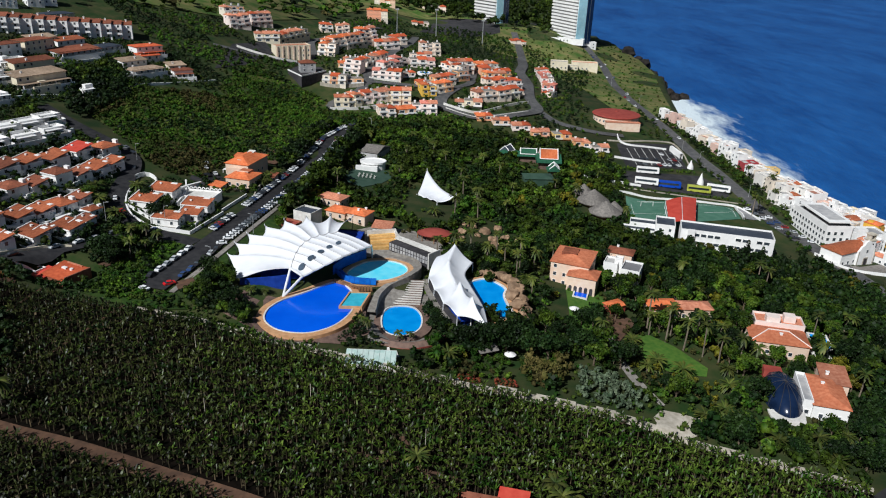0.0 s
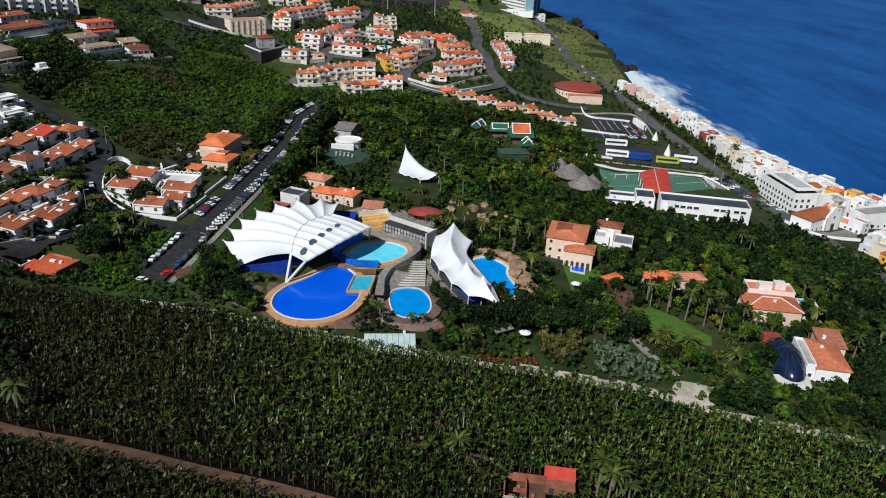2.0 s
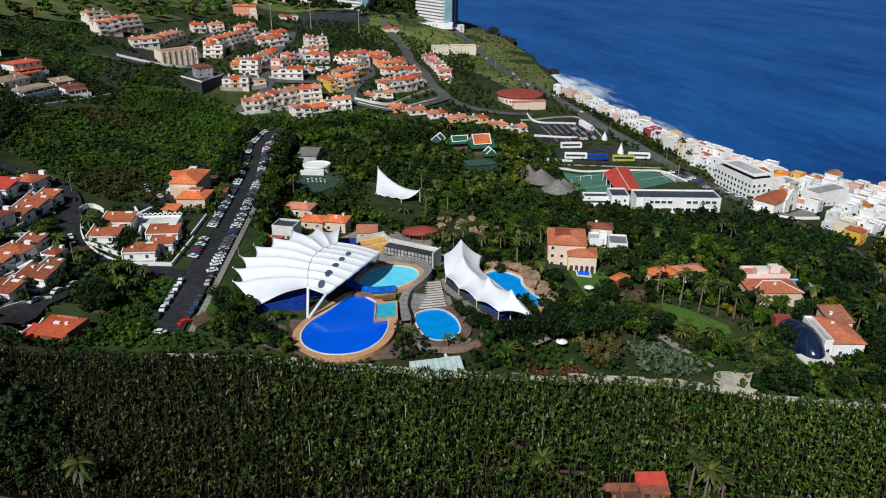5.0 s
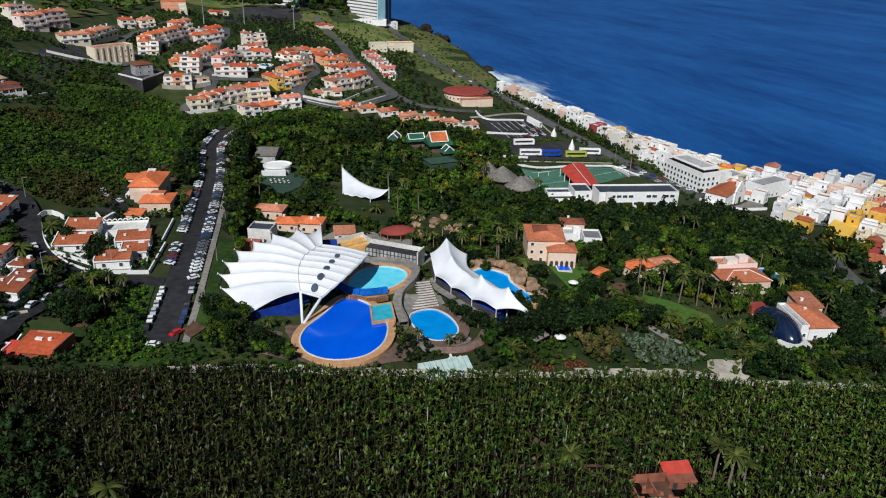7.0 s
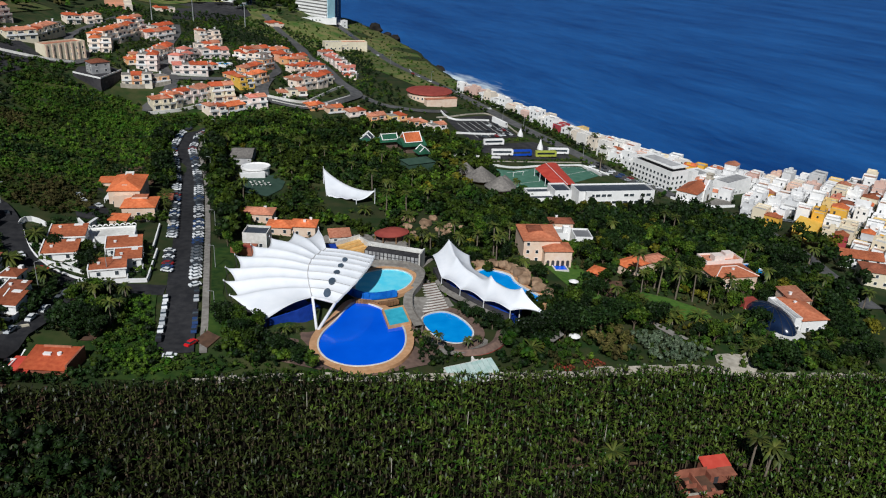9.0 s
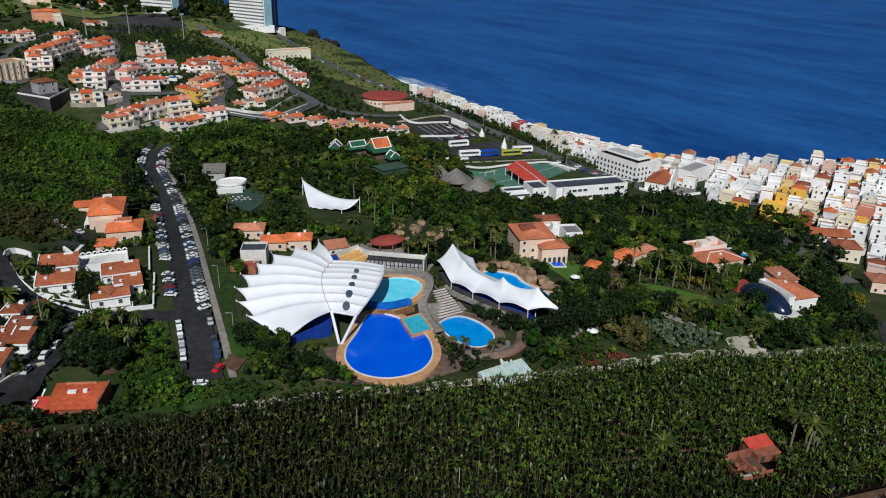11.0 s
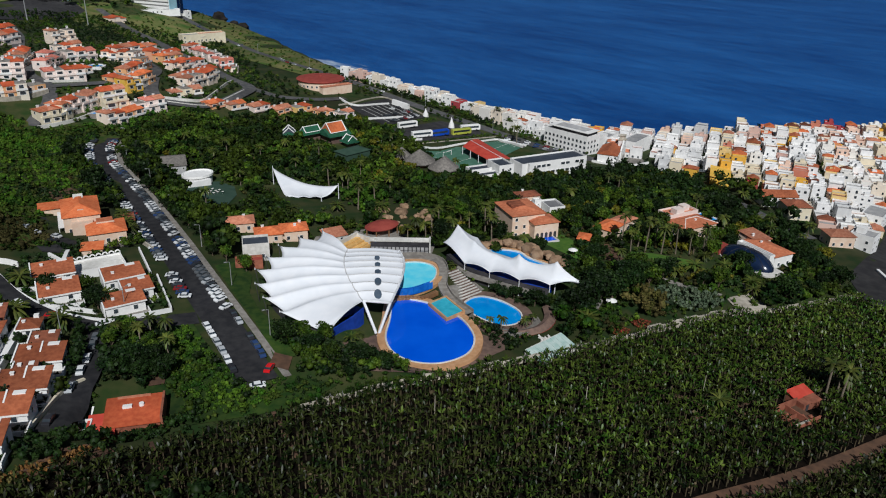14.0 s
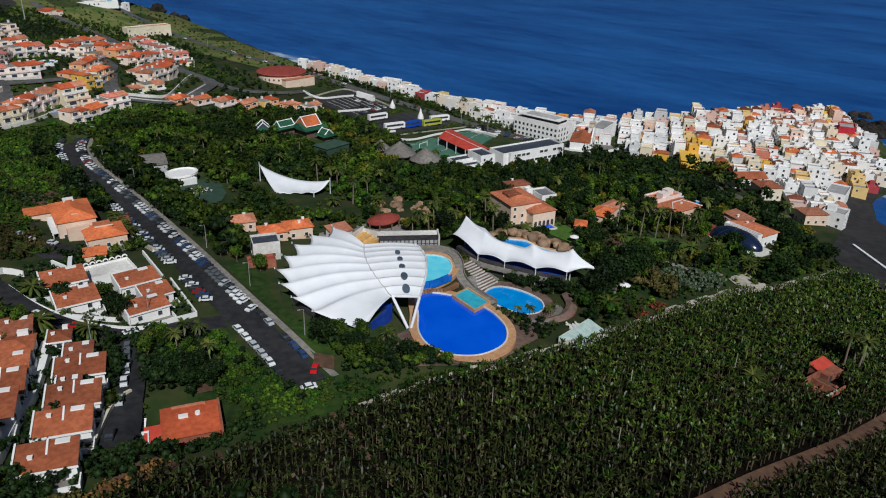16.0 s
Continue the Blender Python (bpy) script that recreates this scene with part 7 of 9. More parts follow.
part("roof", shed_roof(6.0, 2.6, 2.3, 0.8, 0.25), M_RED, red_hut, m=pose(0, 1.4, 0))
part("roof", shed_roof(3.4, 2.6, 2.0, 0.3, 0.1), M_REDWALL, red_hut, "rusty lower roof", m=pose(1.3, -1.3, 0))
part("door", Shape().box(-2.2, -2.46, 0.2, -1.2, -2.41, 2.0), M_DARK, red_hut)
take(16.6, 121.2, 5)

# rockwork by the dolphin pool and the aviary slope
def boulder(seed):
    r = np.random.default_rng(seed)
    bm = bmesh.new()
    bmesh.ops.create_icosphere(bm, subdivisions=2, radius=1)
    for v in bm.verts:
        q = noise.noise(v.co * 1.3 + Vector((seed * 3.1, 0, 0)))
        v.co *= 1 + 0.45 * q
        v.co.z *= 0.75
    me = bpy.data.meshes.new("boulder")
    bm.to_mesh(me)
    bm.free()
    return me


ROCKS = [boulder(k) for k in range(4)]
for me in ROCKS:
    me.materials.append(M_TANROCK)
r2 = np.random.default_rng(5)
for k in range(34):
    s = k / 33
    p = along([(13, 230.5, 0), (19, 228.5, 0), (23.4, 223, 0), (23.2, 215, 0), (24.2, 208, 0), (25.2, 202, 0)], s)
    x, y = p[0] + r2.uniform(-0.8, 2.4), p[1] + r2.uniform(0, 1.6)
    thing("boulder", "rounded tan boulder in the rockwork", "boulder", xf(x, y, gz(x, y) + 2.2, r2.uniform(0, 360), r2.uniform(1.1, 2.3)), "pool rockwork", data=ROCKS[k % 4])
for k in range(26):
    x, y = 6 + r2.uniform(0, 26), 262 + r2.uniform(0, 22)
    thing("boulder", "tan boulder on the garden slope", "boulder", xf(x, y, gz(x, y) + 0.6, r2.uniform(0, 360), r2.uniform(0.8, 2.0)), "slope rockwork", data=ROCKS[k % 4])
    take(x, y, 2.0)
take(22, 226, 5)
take(24, 210, 4)
ROCKD = []
for k in range(3):
    me = boulder(k + 9)
    me.materials.append(M_ROCK)
    ROCKD.append(me)
for k in range(64):
    if k < 32:
        t = r2.uniform(0, 1)
        x, y = 186 + 26 * t + r2.uniform(-10, 5), 780 - 85 * t + r2.uniform(-12, 6)
    else:
        t = r2.uniform(0, 1)
        x, y = 345 + 62 * t + r2.uniform(-8, 12), 202 + 22 * t + r2.uniform(-14, 8)
    thing("sea_rock", "black lava rock at the water's edge", "rock", xf(x, y, max(gz(x, y), 0) + 0.2, r2.uniform(0, 360), r2.uniform(4.0, 8.5) if k < 32 else r2.uniform(2.0, 5.5)), "shore rocks", data=ROCKD[k % 3])

# ---- large white hotel block and church in the village ----
hb = house(174.5, 326.0, -86, 29, 12, 3.6, M_WHITE, "flat", M_ROOFGREY, "large white four-storey block with roof terrace", "white_block", "building", fh=2.8, most=44, per=2.6, lo=3, z=8.4, ww=1.3, wh=1.4)
part("penthouse", Shape().box(-11, -3.8, 10.0, 13, 4.8, 12.0), M_DARK, hb)
part("penthouse_roof", Shape().box(-12.4, -5.2, 12.0, 14.2, 5.8, 12.4), M_WHITE, hb)
part("roof_panel", Shape().box(-9, -3.4, 12.4, 11, 3.8, 12.55), M_ROOFGREY, hb)
house(190, 316.0, 4, 14, 10, 2.4, M_WHITE, "flat", M_ROOFGREY, "white wing of the large block", "white_block", "building", fh=3.1, most=9, lo=3, z=8.0, extra=1)
house(171.5, 297.0, 28, 17, 10, 2.4, M_WHITE, "gable", M_TILE, "white church with brown tiled roof", "church", "church", fh=2.5, most=3, lo=3, rise=2.4)
ct = thing("church_tower", "slender white bell tower with stone trim", "church", xf(181.5, 297.0, gz(181.5, 297.0), 20, 0.82))
part("shaft", Shape().box(-2, -2, -2, 2, 2, 13), M_WHITE, ct)
part("belfry", Shape().box(-2.3, -2.3, 13, 2.3, 2.3, 13.5).box(-1.6, -1.6, 13.5, -1.1, 1.6, 16).box(1.1, -1.6, 13.5, 1.6, 1.6, 16).box(-2, -2, 16, 2, 2, 16.5), M_STONE, ct)
for zz in (4, 7.5, 11):
    part("window", win_me, None, ct, m=pose(0, -2.03, zz) @ Matrix.Diagonal((1.2, 1, 1.5, 1)))
fc = thing("chapel", "white chapel with curved gable and grey stone trim", "church", xf(179.6, 294.6, gz(179.6, 294.6), 24))
gab = [(-5.2, -2), (5.2, -2), (5.2, 6.6), (4.4, 7.0), (3.6, 8.4), (2.2, 9.0), (1.4, 10.4), (0, 11.0), (-1.4, 10.4), (-2.2, 9.0), (-3.6, 8.4), (-4.4, 7.0), (-5.2, 6.6)]
part("wall", Shape().add([(p, -0.4, q) for p, q in gab] + [(p, 0.4, q) for p, q in gab], [tuple(range(13)), tuple(range(25, 12, -1))] + [(i + 13, (i + 1) % 13 + 13, (i + 1) % 13, i) for i in range(13)]), M_WHITE, fc)
part("portal", Shape().box(-1.3, -0.55, -1, 1.3, -0.38, 3.4), M_STONE, fc, "grey stone portal")
part("door", Shape().box(-0.9, -0.6, -1, 0.9, -0.54, 2.9), M_DARK, fc)
part("window", win_me, None, fc, m=pose(0, -0.42, 6.2) @ Matrix.Diagonal((1.3, 1, 1.4, 1)))
for sx_ in (-4.9, 4.5):
    part("pilaster", Shape().box(sx_, -0.5, -2, sx_ + 0.4, -0.38, 6.6), M_STONE, fc)
area("pavement_forecourt", [(164, 286), (172, 281), (186, 284), (194, 292), (190, 297), (176, 290), (168, 291)], M_PAVE, "pale grey paved forecourt of the church", 0.3)
garden_wall([(161, 300), (163.6, 290), (170, 282.6), (186, 282)], 1.2, "white wall round the church forecourt", t=0.3)
house(208, 306.5, 12, 22, 9, 2.6, M_WHITE, "flat", M_ROOFGREY, "broad plain white building behind the church", "white_hall", "building", fh=2.8, most=4, lo=3)
take(181, 296, 4)
take(180, 284, 8)
take(192, 286, 5)
house(190, 243.0, 30, 18, 9, 1.15, M_YELLOW, "shed", M_YELLOW, "broad house with bright ochre wall", "ochre_house", "house", fh=3.0, most=0, lo=3, rise=1.0)
house(181, 209.5, -40, 16, 9, 2, M_WHITE, "gable", M_TILE, "white house with brown tiled gable roof", "village_house", "house", most=8, lo=3, rise=2.0, fh=2.6)
house(172.5, 196.5, -40, 10, 10, 2, M_CREAM, "hip", M_TILED, "cream house with brown hipped roof", "village_house", "house", most=5, lo=3)
house(164, 163.5, 5, 9, 9, 2.2, M_WHITE, "flat", M_ROOFGREY, "white cube house above the beach", "village_house", "house", most=9, lo=3, extra=1)
house(154, 170, -40, 10, 8, 1.6, M_PEACH, "hip", M_TILEP, "peach house with terracotta roof above the beach", "village_house", "house", most=6, lo=3)
house(212, 176.5, 8, 16, 9, 2, M_WHITE, "flat", M_ROOFGREY, "white block with dark windows by the beach", "village_house", "house", most=12, lo=3)
house(328, 209, 20, 12, 9, 2.5, mat("crimson_render", (0.42, 0.02, 0.035), (0.5, 0.03, 0.05), 0.5, 0.8), "flat", M_ROOFGREY, "crimson house on the point", "village_house", "house", most=4, lo=3)

# ---- village houses, street by street ----
VILLAGE = [(176, 296), (176, 330), (178, 350), (206, 366), (216, 350), (232, 334), (264, 312), (296, 299), (346, 279), (374, 252), (382, 236), (370, 212), (340, 197), (304, 182), (266, 170), (226, 171), (170, 168), (164, 182), (180, 204), (188, 226), (180, 256), (178, 280)]
vr = np.random.default_rng(21)
KEYHOUSES = [q for q in TAKEN if q[0] > 140 and 150 < q[1] < 420]
ang = radians(28)
u_, v_ = np.array((math.cos(ang), math.sin(ang))), np.array((-math.sin(ang), math.cos(ang)))


def window_set(shape, x0, x1, y, z0, floors, rng, side, fh=2.75, gap=2.5):
    """Rows of small window boxes on one face of a house."""
    n = max(1, int((x1 - x0) / gap))
    for f in range(floors):
        for k in range(n):
            if rng.uniform() < 0.42:
                continue
            c = x0 + (k + 0.5) * (x1 - x0) / n
            a, h = rng.uniform(0.35, 0.6), rng.uniform(0.9, 1.5)
            z = z0 + f * fh + 0.8
            if side == "y":
                shape.box(c - a, y - 0.04, z, c + a, y + 0.04, z + h)
            else:
                shape.box(y - 0.04, c - a, z, y + 0.04, c + a, z + h)


def village_house(x, y, rot, w, d, wall, tiled, rng, floors=2, name="village_house", label="", group="village houses"):
    """A plain town house of two stepped blocks, with parapets, a roof room or a tiled part, balconies and windows."""
    h = thing(name, label, "house", xf(x, y, gz(x, y), rot), group)
    fh = 2.45
    body, wins = Shape(), Shape()
    cut = rng.uniform(0.35, 0.65)
    f1 = floors
    f2 = max(1, floors + int(rng.choice([-1, -1, 0, 0])))
    xm = -w / 2 + w * cut
    tops = []
    for x0, x1, fl, f in ((-w / 2, xm - 0.02, f1, 0), (xm, w / 2, f2, rng.uniform(0, 1.2))):
        hh = fl * fh
        a, b, t = -d / 2 + f, d / 2, 0.22
        o = [(x0, a), (x1, a), (x1, b), (x0, b)]
        i = [(x0 + t, a + t), (x1 - t, a + t), (x1 - t, b - t), (x0 + t, b - t)]
        body.grid([[(*p, -4) for p in o], [(*p, hh + 0.8) for p in o], [(*p, hh + 0.8) for p in i], [(*p, hh - 0.05) for p in i]], close=True)
        window_set(wins, x0 + 0.4, x1 - 0.4, a, 0, fl, rng, "y", fh)
        window_set(wins, x0 + 0.4, x1 - 0.4, b, 0, fl, rng, "y", fh)
        window_set(wins, a + 0.4, b - 0.4, x0 if x0 < -w / 2 + 0.1 else x1, 0, fl, rng, "x", fh)
        tops.append((x0, x1, hh, a))
    if rng.uniform() < 0.4:
        ex, ey = -w / 2 + 1.5 + rng.uniform(0, 0.4), rng.uniform(0, d * 0.2)
        body.box(ex - 1.2, ey - 1.1, f1 * fh - 0.1, ex + 1.2, ey + 1.1, f1 * fh + 2.0)
    if rng.uniform() < 0.35:
        for f in range(1, f1):
            body.box(-w / 2 + 0.3, -d / 2 - 0.8, f * fh - 0.1, xm - 0.3, -d / 2 + 0.01, f * fh + 0.06).box(-w / 2 + 0.3, -d / 2 - 0.8, f * fh + 0.06, xm - 0.3, -d / 2 - 0.7, f * fh + 0.9)
    part("wall", body, wall, h)
    tagged(part("glazing", wins, M_GLASS, h), kind="stuff")
    hi = 0 if f1 >= f2 else 1
    for k, (x0, x1, hh, a) in enumerate(tops):
        if tiled and k == hi:
            rf = (hip_roof if rng.uniform() < 0.5 else gable_roof)(x1 - x0 - 0.1, d - 0.2, 0, 1.3, 0.3)
            part("roof", rf, tiled, h, m=pose((x0 + x1) / 2, 0, hh + 0.82))
        else:
            part("roof" if k == hi else "terrace", Shape().box(x0 + 0.22, a + 0.22, hh - 0.3, x1 - 0.22, d / 2 - 0.22, hh - 0.02), M_ROOFFLAT, h)
    return h


turns = vr.uniform(-15, 15, (16, 16))  # each block of houses is turned a little
for i in range(-7, 42):
    for j in range(-34, 34):
        base = np.array((172.0, 250.0)) + u_ * (i * 9.4 + 2.4 * (i // 4)) + v_ * (j * 6.9 + 2.0 * (j // 4))
        x, y = base + vr.uniform(-0.9, 0.9, 2)
        w, d = vr.uniform(7.0, 11.6), vr.uniform(5.4, 7.4)
        kind = vr.uniform()
        if not inside(np.array([x]), np.array([y]), VILLAGE)[0]:
            continue
        if any(math.hypot(x - a, y - b) < r * 0.85 + 2.2 for a, b, r in KEYHOUSES):
            continue
        tiled = [M_TILE, M_TILED, M_TILEP, M_TILEO][int(vr.integers(0, 4))] if vr.uniform() < 0.15 else None
        village_house(x, y, 28 + 0.5 * turns[i // 4 + 2, j // 5 + 7] + vr.choice([0, 180]) + vr.uniform(-3, 3), w, d, M_WALLS if kind < 0.72 else M_WALLSW, tiled, vr, int(vr.choice([1, 2, 3], p=[0.38, 0.46, 0.16])),
                      label="village house with painted walls and tiled roof" if tiled else "painted flat-roofed village house with roof terrace")
sr_ = np.random.default_rng(33)
for k in range(25):
    y = 344 + k * 6.9
    sx_ = float(np.interp(y, [340, 362, 380, 405, 435, 478, 522], [224, 210, 201, 191, 183, 171, 160]))
    rx_ = float(np.interp(y, [340, 372, 406, 425, 442, 508, 522], [176, 172, 172, 169, 160, 148, 148]))
    for n_, x in enumerate(np.arange(sx_ - 3.5, rx_, -9.2)):
        x1, y1 = x + sr_.uniform(-0.8, 0.8), y + sr_.uniform(-0.8, 0.8)
        if sr_.uniform() < 0.05:
            continue
        village_house(x1, y1, sr_.uniform(6, 22), sr_.uniform(7.8, 10.4), sr_.uniform(5.8, 7.6), M_WALLSW if sr_.uniform() < 0.85 else M_WALLS, M_TILE if sr_.uniform() < 0.05 else None, sr_, (int(sr_.choice([1, 2], p=[0.5, 0.5])) if n_ == 0 else int(sr_.choice([2, 3], p=[0.6, 0.4]))), "seafront_house", "white flat-roofed seafront house on the cliff", "seafront houses")

# ---- cars ----
def car_mesh(paint):
    prof = [(-2.1, 0.35), (-2.1, 0.85), (-1.9, 0.95), (-1.25, 1.0), (-0.75, 1.42), (0.85, 1.45), (1.45, 1.0), (2.0, 0.9), (2.1, 0.6), (2.1, 0.35)]
    s = Shape()
    for half, k in ((0.85, 1.0),):
        v = [(-half * (0.86 if z > 1.1 else 1.0), x, z) for x, z in prof] + [(half * (0.86 if z > 1.1 else 1.0), x, z) for x, z in prof]
        n = len(prof)
        s.add(v, [tuple(range(n)), tuple(range(2 * n - 1, n - 1, -1))] + [(i, n + i, n + (i + 1) % n, (i + 1) % n) for i in range(n)])
    body = s.mesh("body", paint)
    lo_ = [(-0.87, -1.26, 1.03), (0.87, -1.26, 1.03), (0.87, 1.46, 1.03), (-0.87, 1.46, 1.03)]
    hi_ = [(-0.76, -0.80, 1.40), (0.76, -0.80, 1.40), (0.76, 0.92, 1.43), (-0.76, 0.92, 1.43)]
    g = Shape().grid([lo_, hi_], close=True)
    glass = g.mesh("window_band", M_GLASS)
    wh = Shape().tube((-0.1, 0, 0), (0.1, 0, 0), 0.32, n=10).mesh("wheel", M_TYRE)
    return body, glass, wh


CB, CG, CW = car_mesh(M_CARPAINT)
CR, _, _ = car_mesh(M_REDPAINT)


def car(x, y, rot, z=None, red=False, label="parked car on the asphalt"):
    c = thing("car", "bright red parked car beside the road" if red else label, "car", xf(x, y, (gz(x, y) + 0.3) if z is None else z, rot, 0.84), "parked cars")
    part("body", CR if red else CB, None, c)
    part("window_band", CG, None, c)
    if y > 330:  # wheels too small to see from the camera are left off
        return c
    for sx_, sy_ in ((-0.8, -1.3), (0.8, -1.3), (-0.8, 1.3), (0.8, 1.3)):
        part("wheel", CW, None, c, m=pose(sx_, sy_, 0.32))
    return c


cr_ = np.random.default_rng(3)
fine = resample(PARKROAD, 0.5)
tan = np.gradient(fine, axis=0)
tan /= np.hypot(*tan.T)[:, None]
nor = np.stack([-tan[:, 1], tan[:, 0]], 1)
i = 14
while i < len(fine) - 8:
    x, y = fine[i]
    head = math.degrees(math.atan2(-tan[i, 0], tan[i, 1]))
    if y < 232:  # parked along the kerb
        for sg in (-1, 1):
            if cr_.uniform() < 0.75 and not (sg < 0 and y < 205):
                p = fine[i] + nor[i] * sg * 4.0
                car(*p, head + cr_.uniform(-2, 2))
        i += 9
    else:  # angled bays
        for sg, skip in ((-1, 0.05), (1, 0.18 if y > 270 or y < 262 else 0.02)):
            if cr_.uniform() > skip and not (sg > 0 and (y < 243 or 262 < y < 270)):
                p = fine[i] + nor[i] * (4.7 if sg > 0 else -3.4)
                car(*p, head + sg * 66 + cr_.uniform(-3, 3), red=(sg > 0 and 274.5 < y < 275.6))
        i += 5
for x, y, r, red in ((-114.2, 246.2, 55, True), (-119.4, 254.2, 20, False), (-117.0, 231.5, -30, False), (-108.6, 233.2, -28, False), (-110.4, 229.4, -28, False), (-113.4, 223.4, -28, False), (-116.2, 218.4, -28, False), (-120.2, 211.6, -30, False), (-127.0, 200.2, -34, False), (-104.8, 240.0, 80, False), (-99.6, 238.2, 80, False), (-98, 303, 30, False), (-100.5, 299, 75, False), (-103, 306, 40, False), (-104, 311, 40, False), (-124, 284, 10, False), (-130, 298, 50, False), (-134, 301, 60, False), (-87.0, 195.4, 70, False), (-81.4, 200.6, 130, True)):
    car(x, y, r, red=red)
for row, (x0, y0) in enumerate(((108, 404), (111, 414), (114, 424))):
    for k in range(9):
        if cr_.uniform() < (0.85, 0.5, 0.12)[row]:
            car(x0 + k * 2.9, y0 + k * 0.8, 14, label="parked car in the white-lined car park")
for k in range(18):
    s = cr_.uniform(0.05, 0.62)
    c = resample(COAST, 2.0)
    i = int(s * len(c))
    tt = c[i + 1] - c[i]
    car(*(c[i] + np.array((-tt[1], tt[0])) / np.hypot(*tt) * cr_.choice([-2.2, 2.2, 5.2])), math.degrees(math.atan2(-tt[0], tt[1])), label="car on the coast road")
for k in range(14):
    car(150 + (k % 2) * 5 + k * 0.9, 352 - k * 2.8, 70 + cr_.uniform(-4, 4), label="parked car by the village car park")
    if k < 9:
        car(180 + k * 2.4, 268 - k * 2.0, 40 + cr_.uniform(-6, 6), label="parked car in the village square")


def coach(x, y, rot, paint, label):
    z = gz(x, y) + 0.25
    b = thing("coach", label, "coach", xf(x, y, z, rot), "parked coaches")
    s = Shape().prism([(-1.25, -5.9), (1.25, -5.9), (1.3, -5.0), (1.3, 5.8), (1.1, 6.0), (-1.1, 6.0), (-1.3, 5.8), (-1.3, -5.0)], 0.45, [3.2] * 2 + [3.35] * 6)
    part("body", s, paint, b)
    part("roof", Shape().box(-1.15, -5.6, 3.3, 1.15, 5.7, 3.45), M_WHITE if paint is M_WHITE else paint, b)
    for sg in (-1, 1):
        part("window_band", Shape().box(sg * 1.31 - 0.02, -4.8, 1.7, sg * 1.31 + 0.02, 5.4, 2.8), M_GLASS, b)
    for sg in (-1, 1):
        for yy in (-3.6, 3.8):
            part("wheel", Shape().tube((sg * 1.05, yy, 0.5), (sg * 1.3, yy, 0.5), 0.5, n=12), M_TYRE, b)


for x, y, r, p, l in ((104, 372, 74, M_WHITE, "white coach in the coach park"), (115.5, 371.2, 80, M_BUSBLUE, "blue coach in the coach park"), (131, 370, 76, M_BUSYEL, "lime yellow coach in the coach park"), (109, 391, 80, M_WHITE, "white coach beside the kerb"), (143, 375.5, 70, M_WHITE, "white coach near the gate")):
    coach(x, y, r, p, l)

# white sculpture cones by the coach park
for x, y, h in ((136, 384, 6.5), (138, 410, 5)):
    cn = thing("white_cone", "slender white sculptural cone by the coach park", "sculpture", xf(x, y, gz(x, y)))
    part("cone", Shape().grid([[(r * math.cos(t), r * math.sin(t), z) for t in np.linspace(0, 2 * math.pi, 14, endpoint=False)] for r, z in ((1.9, -0.3), (1.6, h * 0.3), (0.8, h * 0.6), (0.35, h * 0.85), (0.05, h))], close=True), M_WHITE, cn, smooth=True)

# ---- street lamps and masts ----
def street_lamp(x, y, rot, h=7.5):
    l = thing("street_lamp", "tall grey street lamp with short arm", "lamp", xf(x, y, gz(x, y), rot), "street lamps")
    part("post", Shape().tube((0, 0, -0.3), (0, 0, h), 0.13, 0.08), M_METAL, l)
    arm = part("arm", Shape().tube((0, 0, h), (1.2, 0, h + 0.2), 0.06), M_METAL, l)
    part("head", Shape().box(0.9, -0.16, h + 0.12, 1.6, 0.16, h + 0.3), M_METAL, arm)


for i in range(40, len(fine) - 10, 64):
    p = fine[i] - nor[i] * 9.0
    street_lamp(*p, math.degrees(math.atan2(nor[i, 1], nor[i, 0])))
for x, y in ((-98, 244), (-115, 236), (-126, 292), (140, 436), (146, 420), (158, 372), (128, 600), (137, 540)):
    street_lamp(x, y, 0)
for x, y, h in ((-46, 640, 20), (-14, 660, 22), (26, 662, 20)):
    mst = thing("floodlight_mast", "tall steel floodlight mast", "mast", xf(x, y, gz(x, y)), "floodlight masts")
    part("pole", Shape().tube((0, 0, -0.5), (0, 0, h), 0.45, 0.22), M_METAL, mst)
    part("lamp_rack", Shape().box(-1.5, -0.3, h - 0.6, 1.5, 0.3, h + 0.6), M_METAL, mst)
for x, y, h in ((-2, 137, 6), (-30, 150, 5.5), (36, 146, 5), (-62, 165, 6), (-52, 140, 5)):
    post = Shape().tube((0, 0, -0.3), (0, 0, h), 0.09, 0.07).mesh("field_post", M_STONE)
    thing("field_post", "pale wooden field post among the bananas", "post", xf(x, y, gz(x, y)), "field posts", data=post)

# ---- plants ----
def cards(centres, normals, size, rng, spread=1.15):
    """Small leaf-clump quads round points, turned roughly along their normals."""
    n = len(centres)
    nn = normals + rng.normal(0, spread, (n, 3))
    nn /= np.linalg.norm(nn, axis=1)[:, None] + 1e-9
    ref = rng.normal(0, 1, (n, 3))
    a = np.cross(nn, ref)
    a /= np.linalg.norm(a, axis=1)[:, None] + 1e-9
    b = np.cross(nn, a)
    sz = (size * rng.uniform(0.6, 1.3, n))[:, None]
    k = rng.uniform(0.55, 1.0, n)[:, None]
    v = np.stack([centres - a * sz - b * sz * k * 0.5, centres + a * sz * 0.3 - b * sz * k, centres + a * sz + b * sz * k * 0.4, centres - a * sz * 0.4 + b * sz * k], 1).reshape(-1, 3)
    return v, np.arange(4 * n).reshape(n, 4)


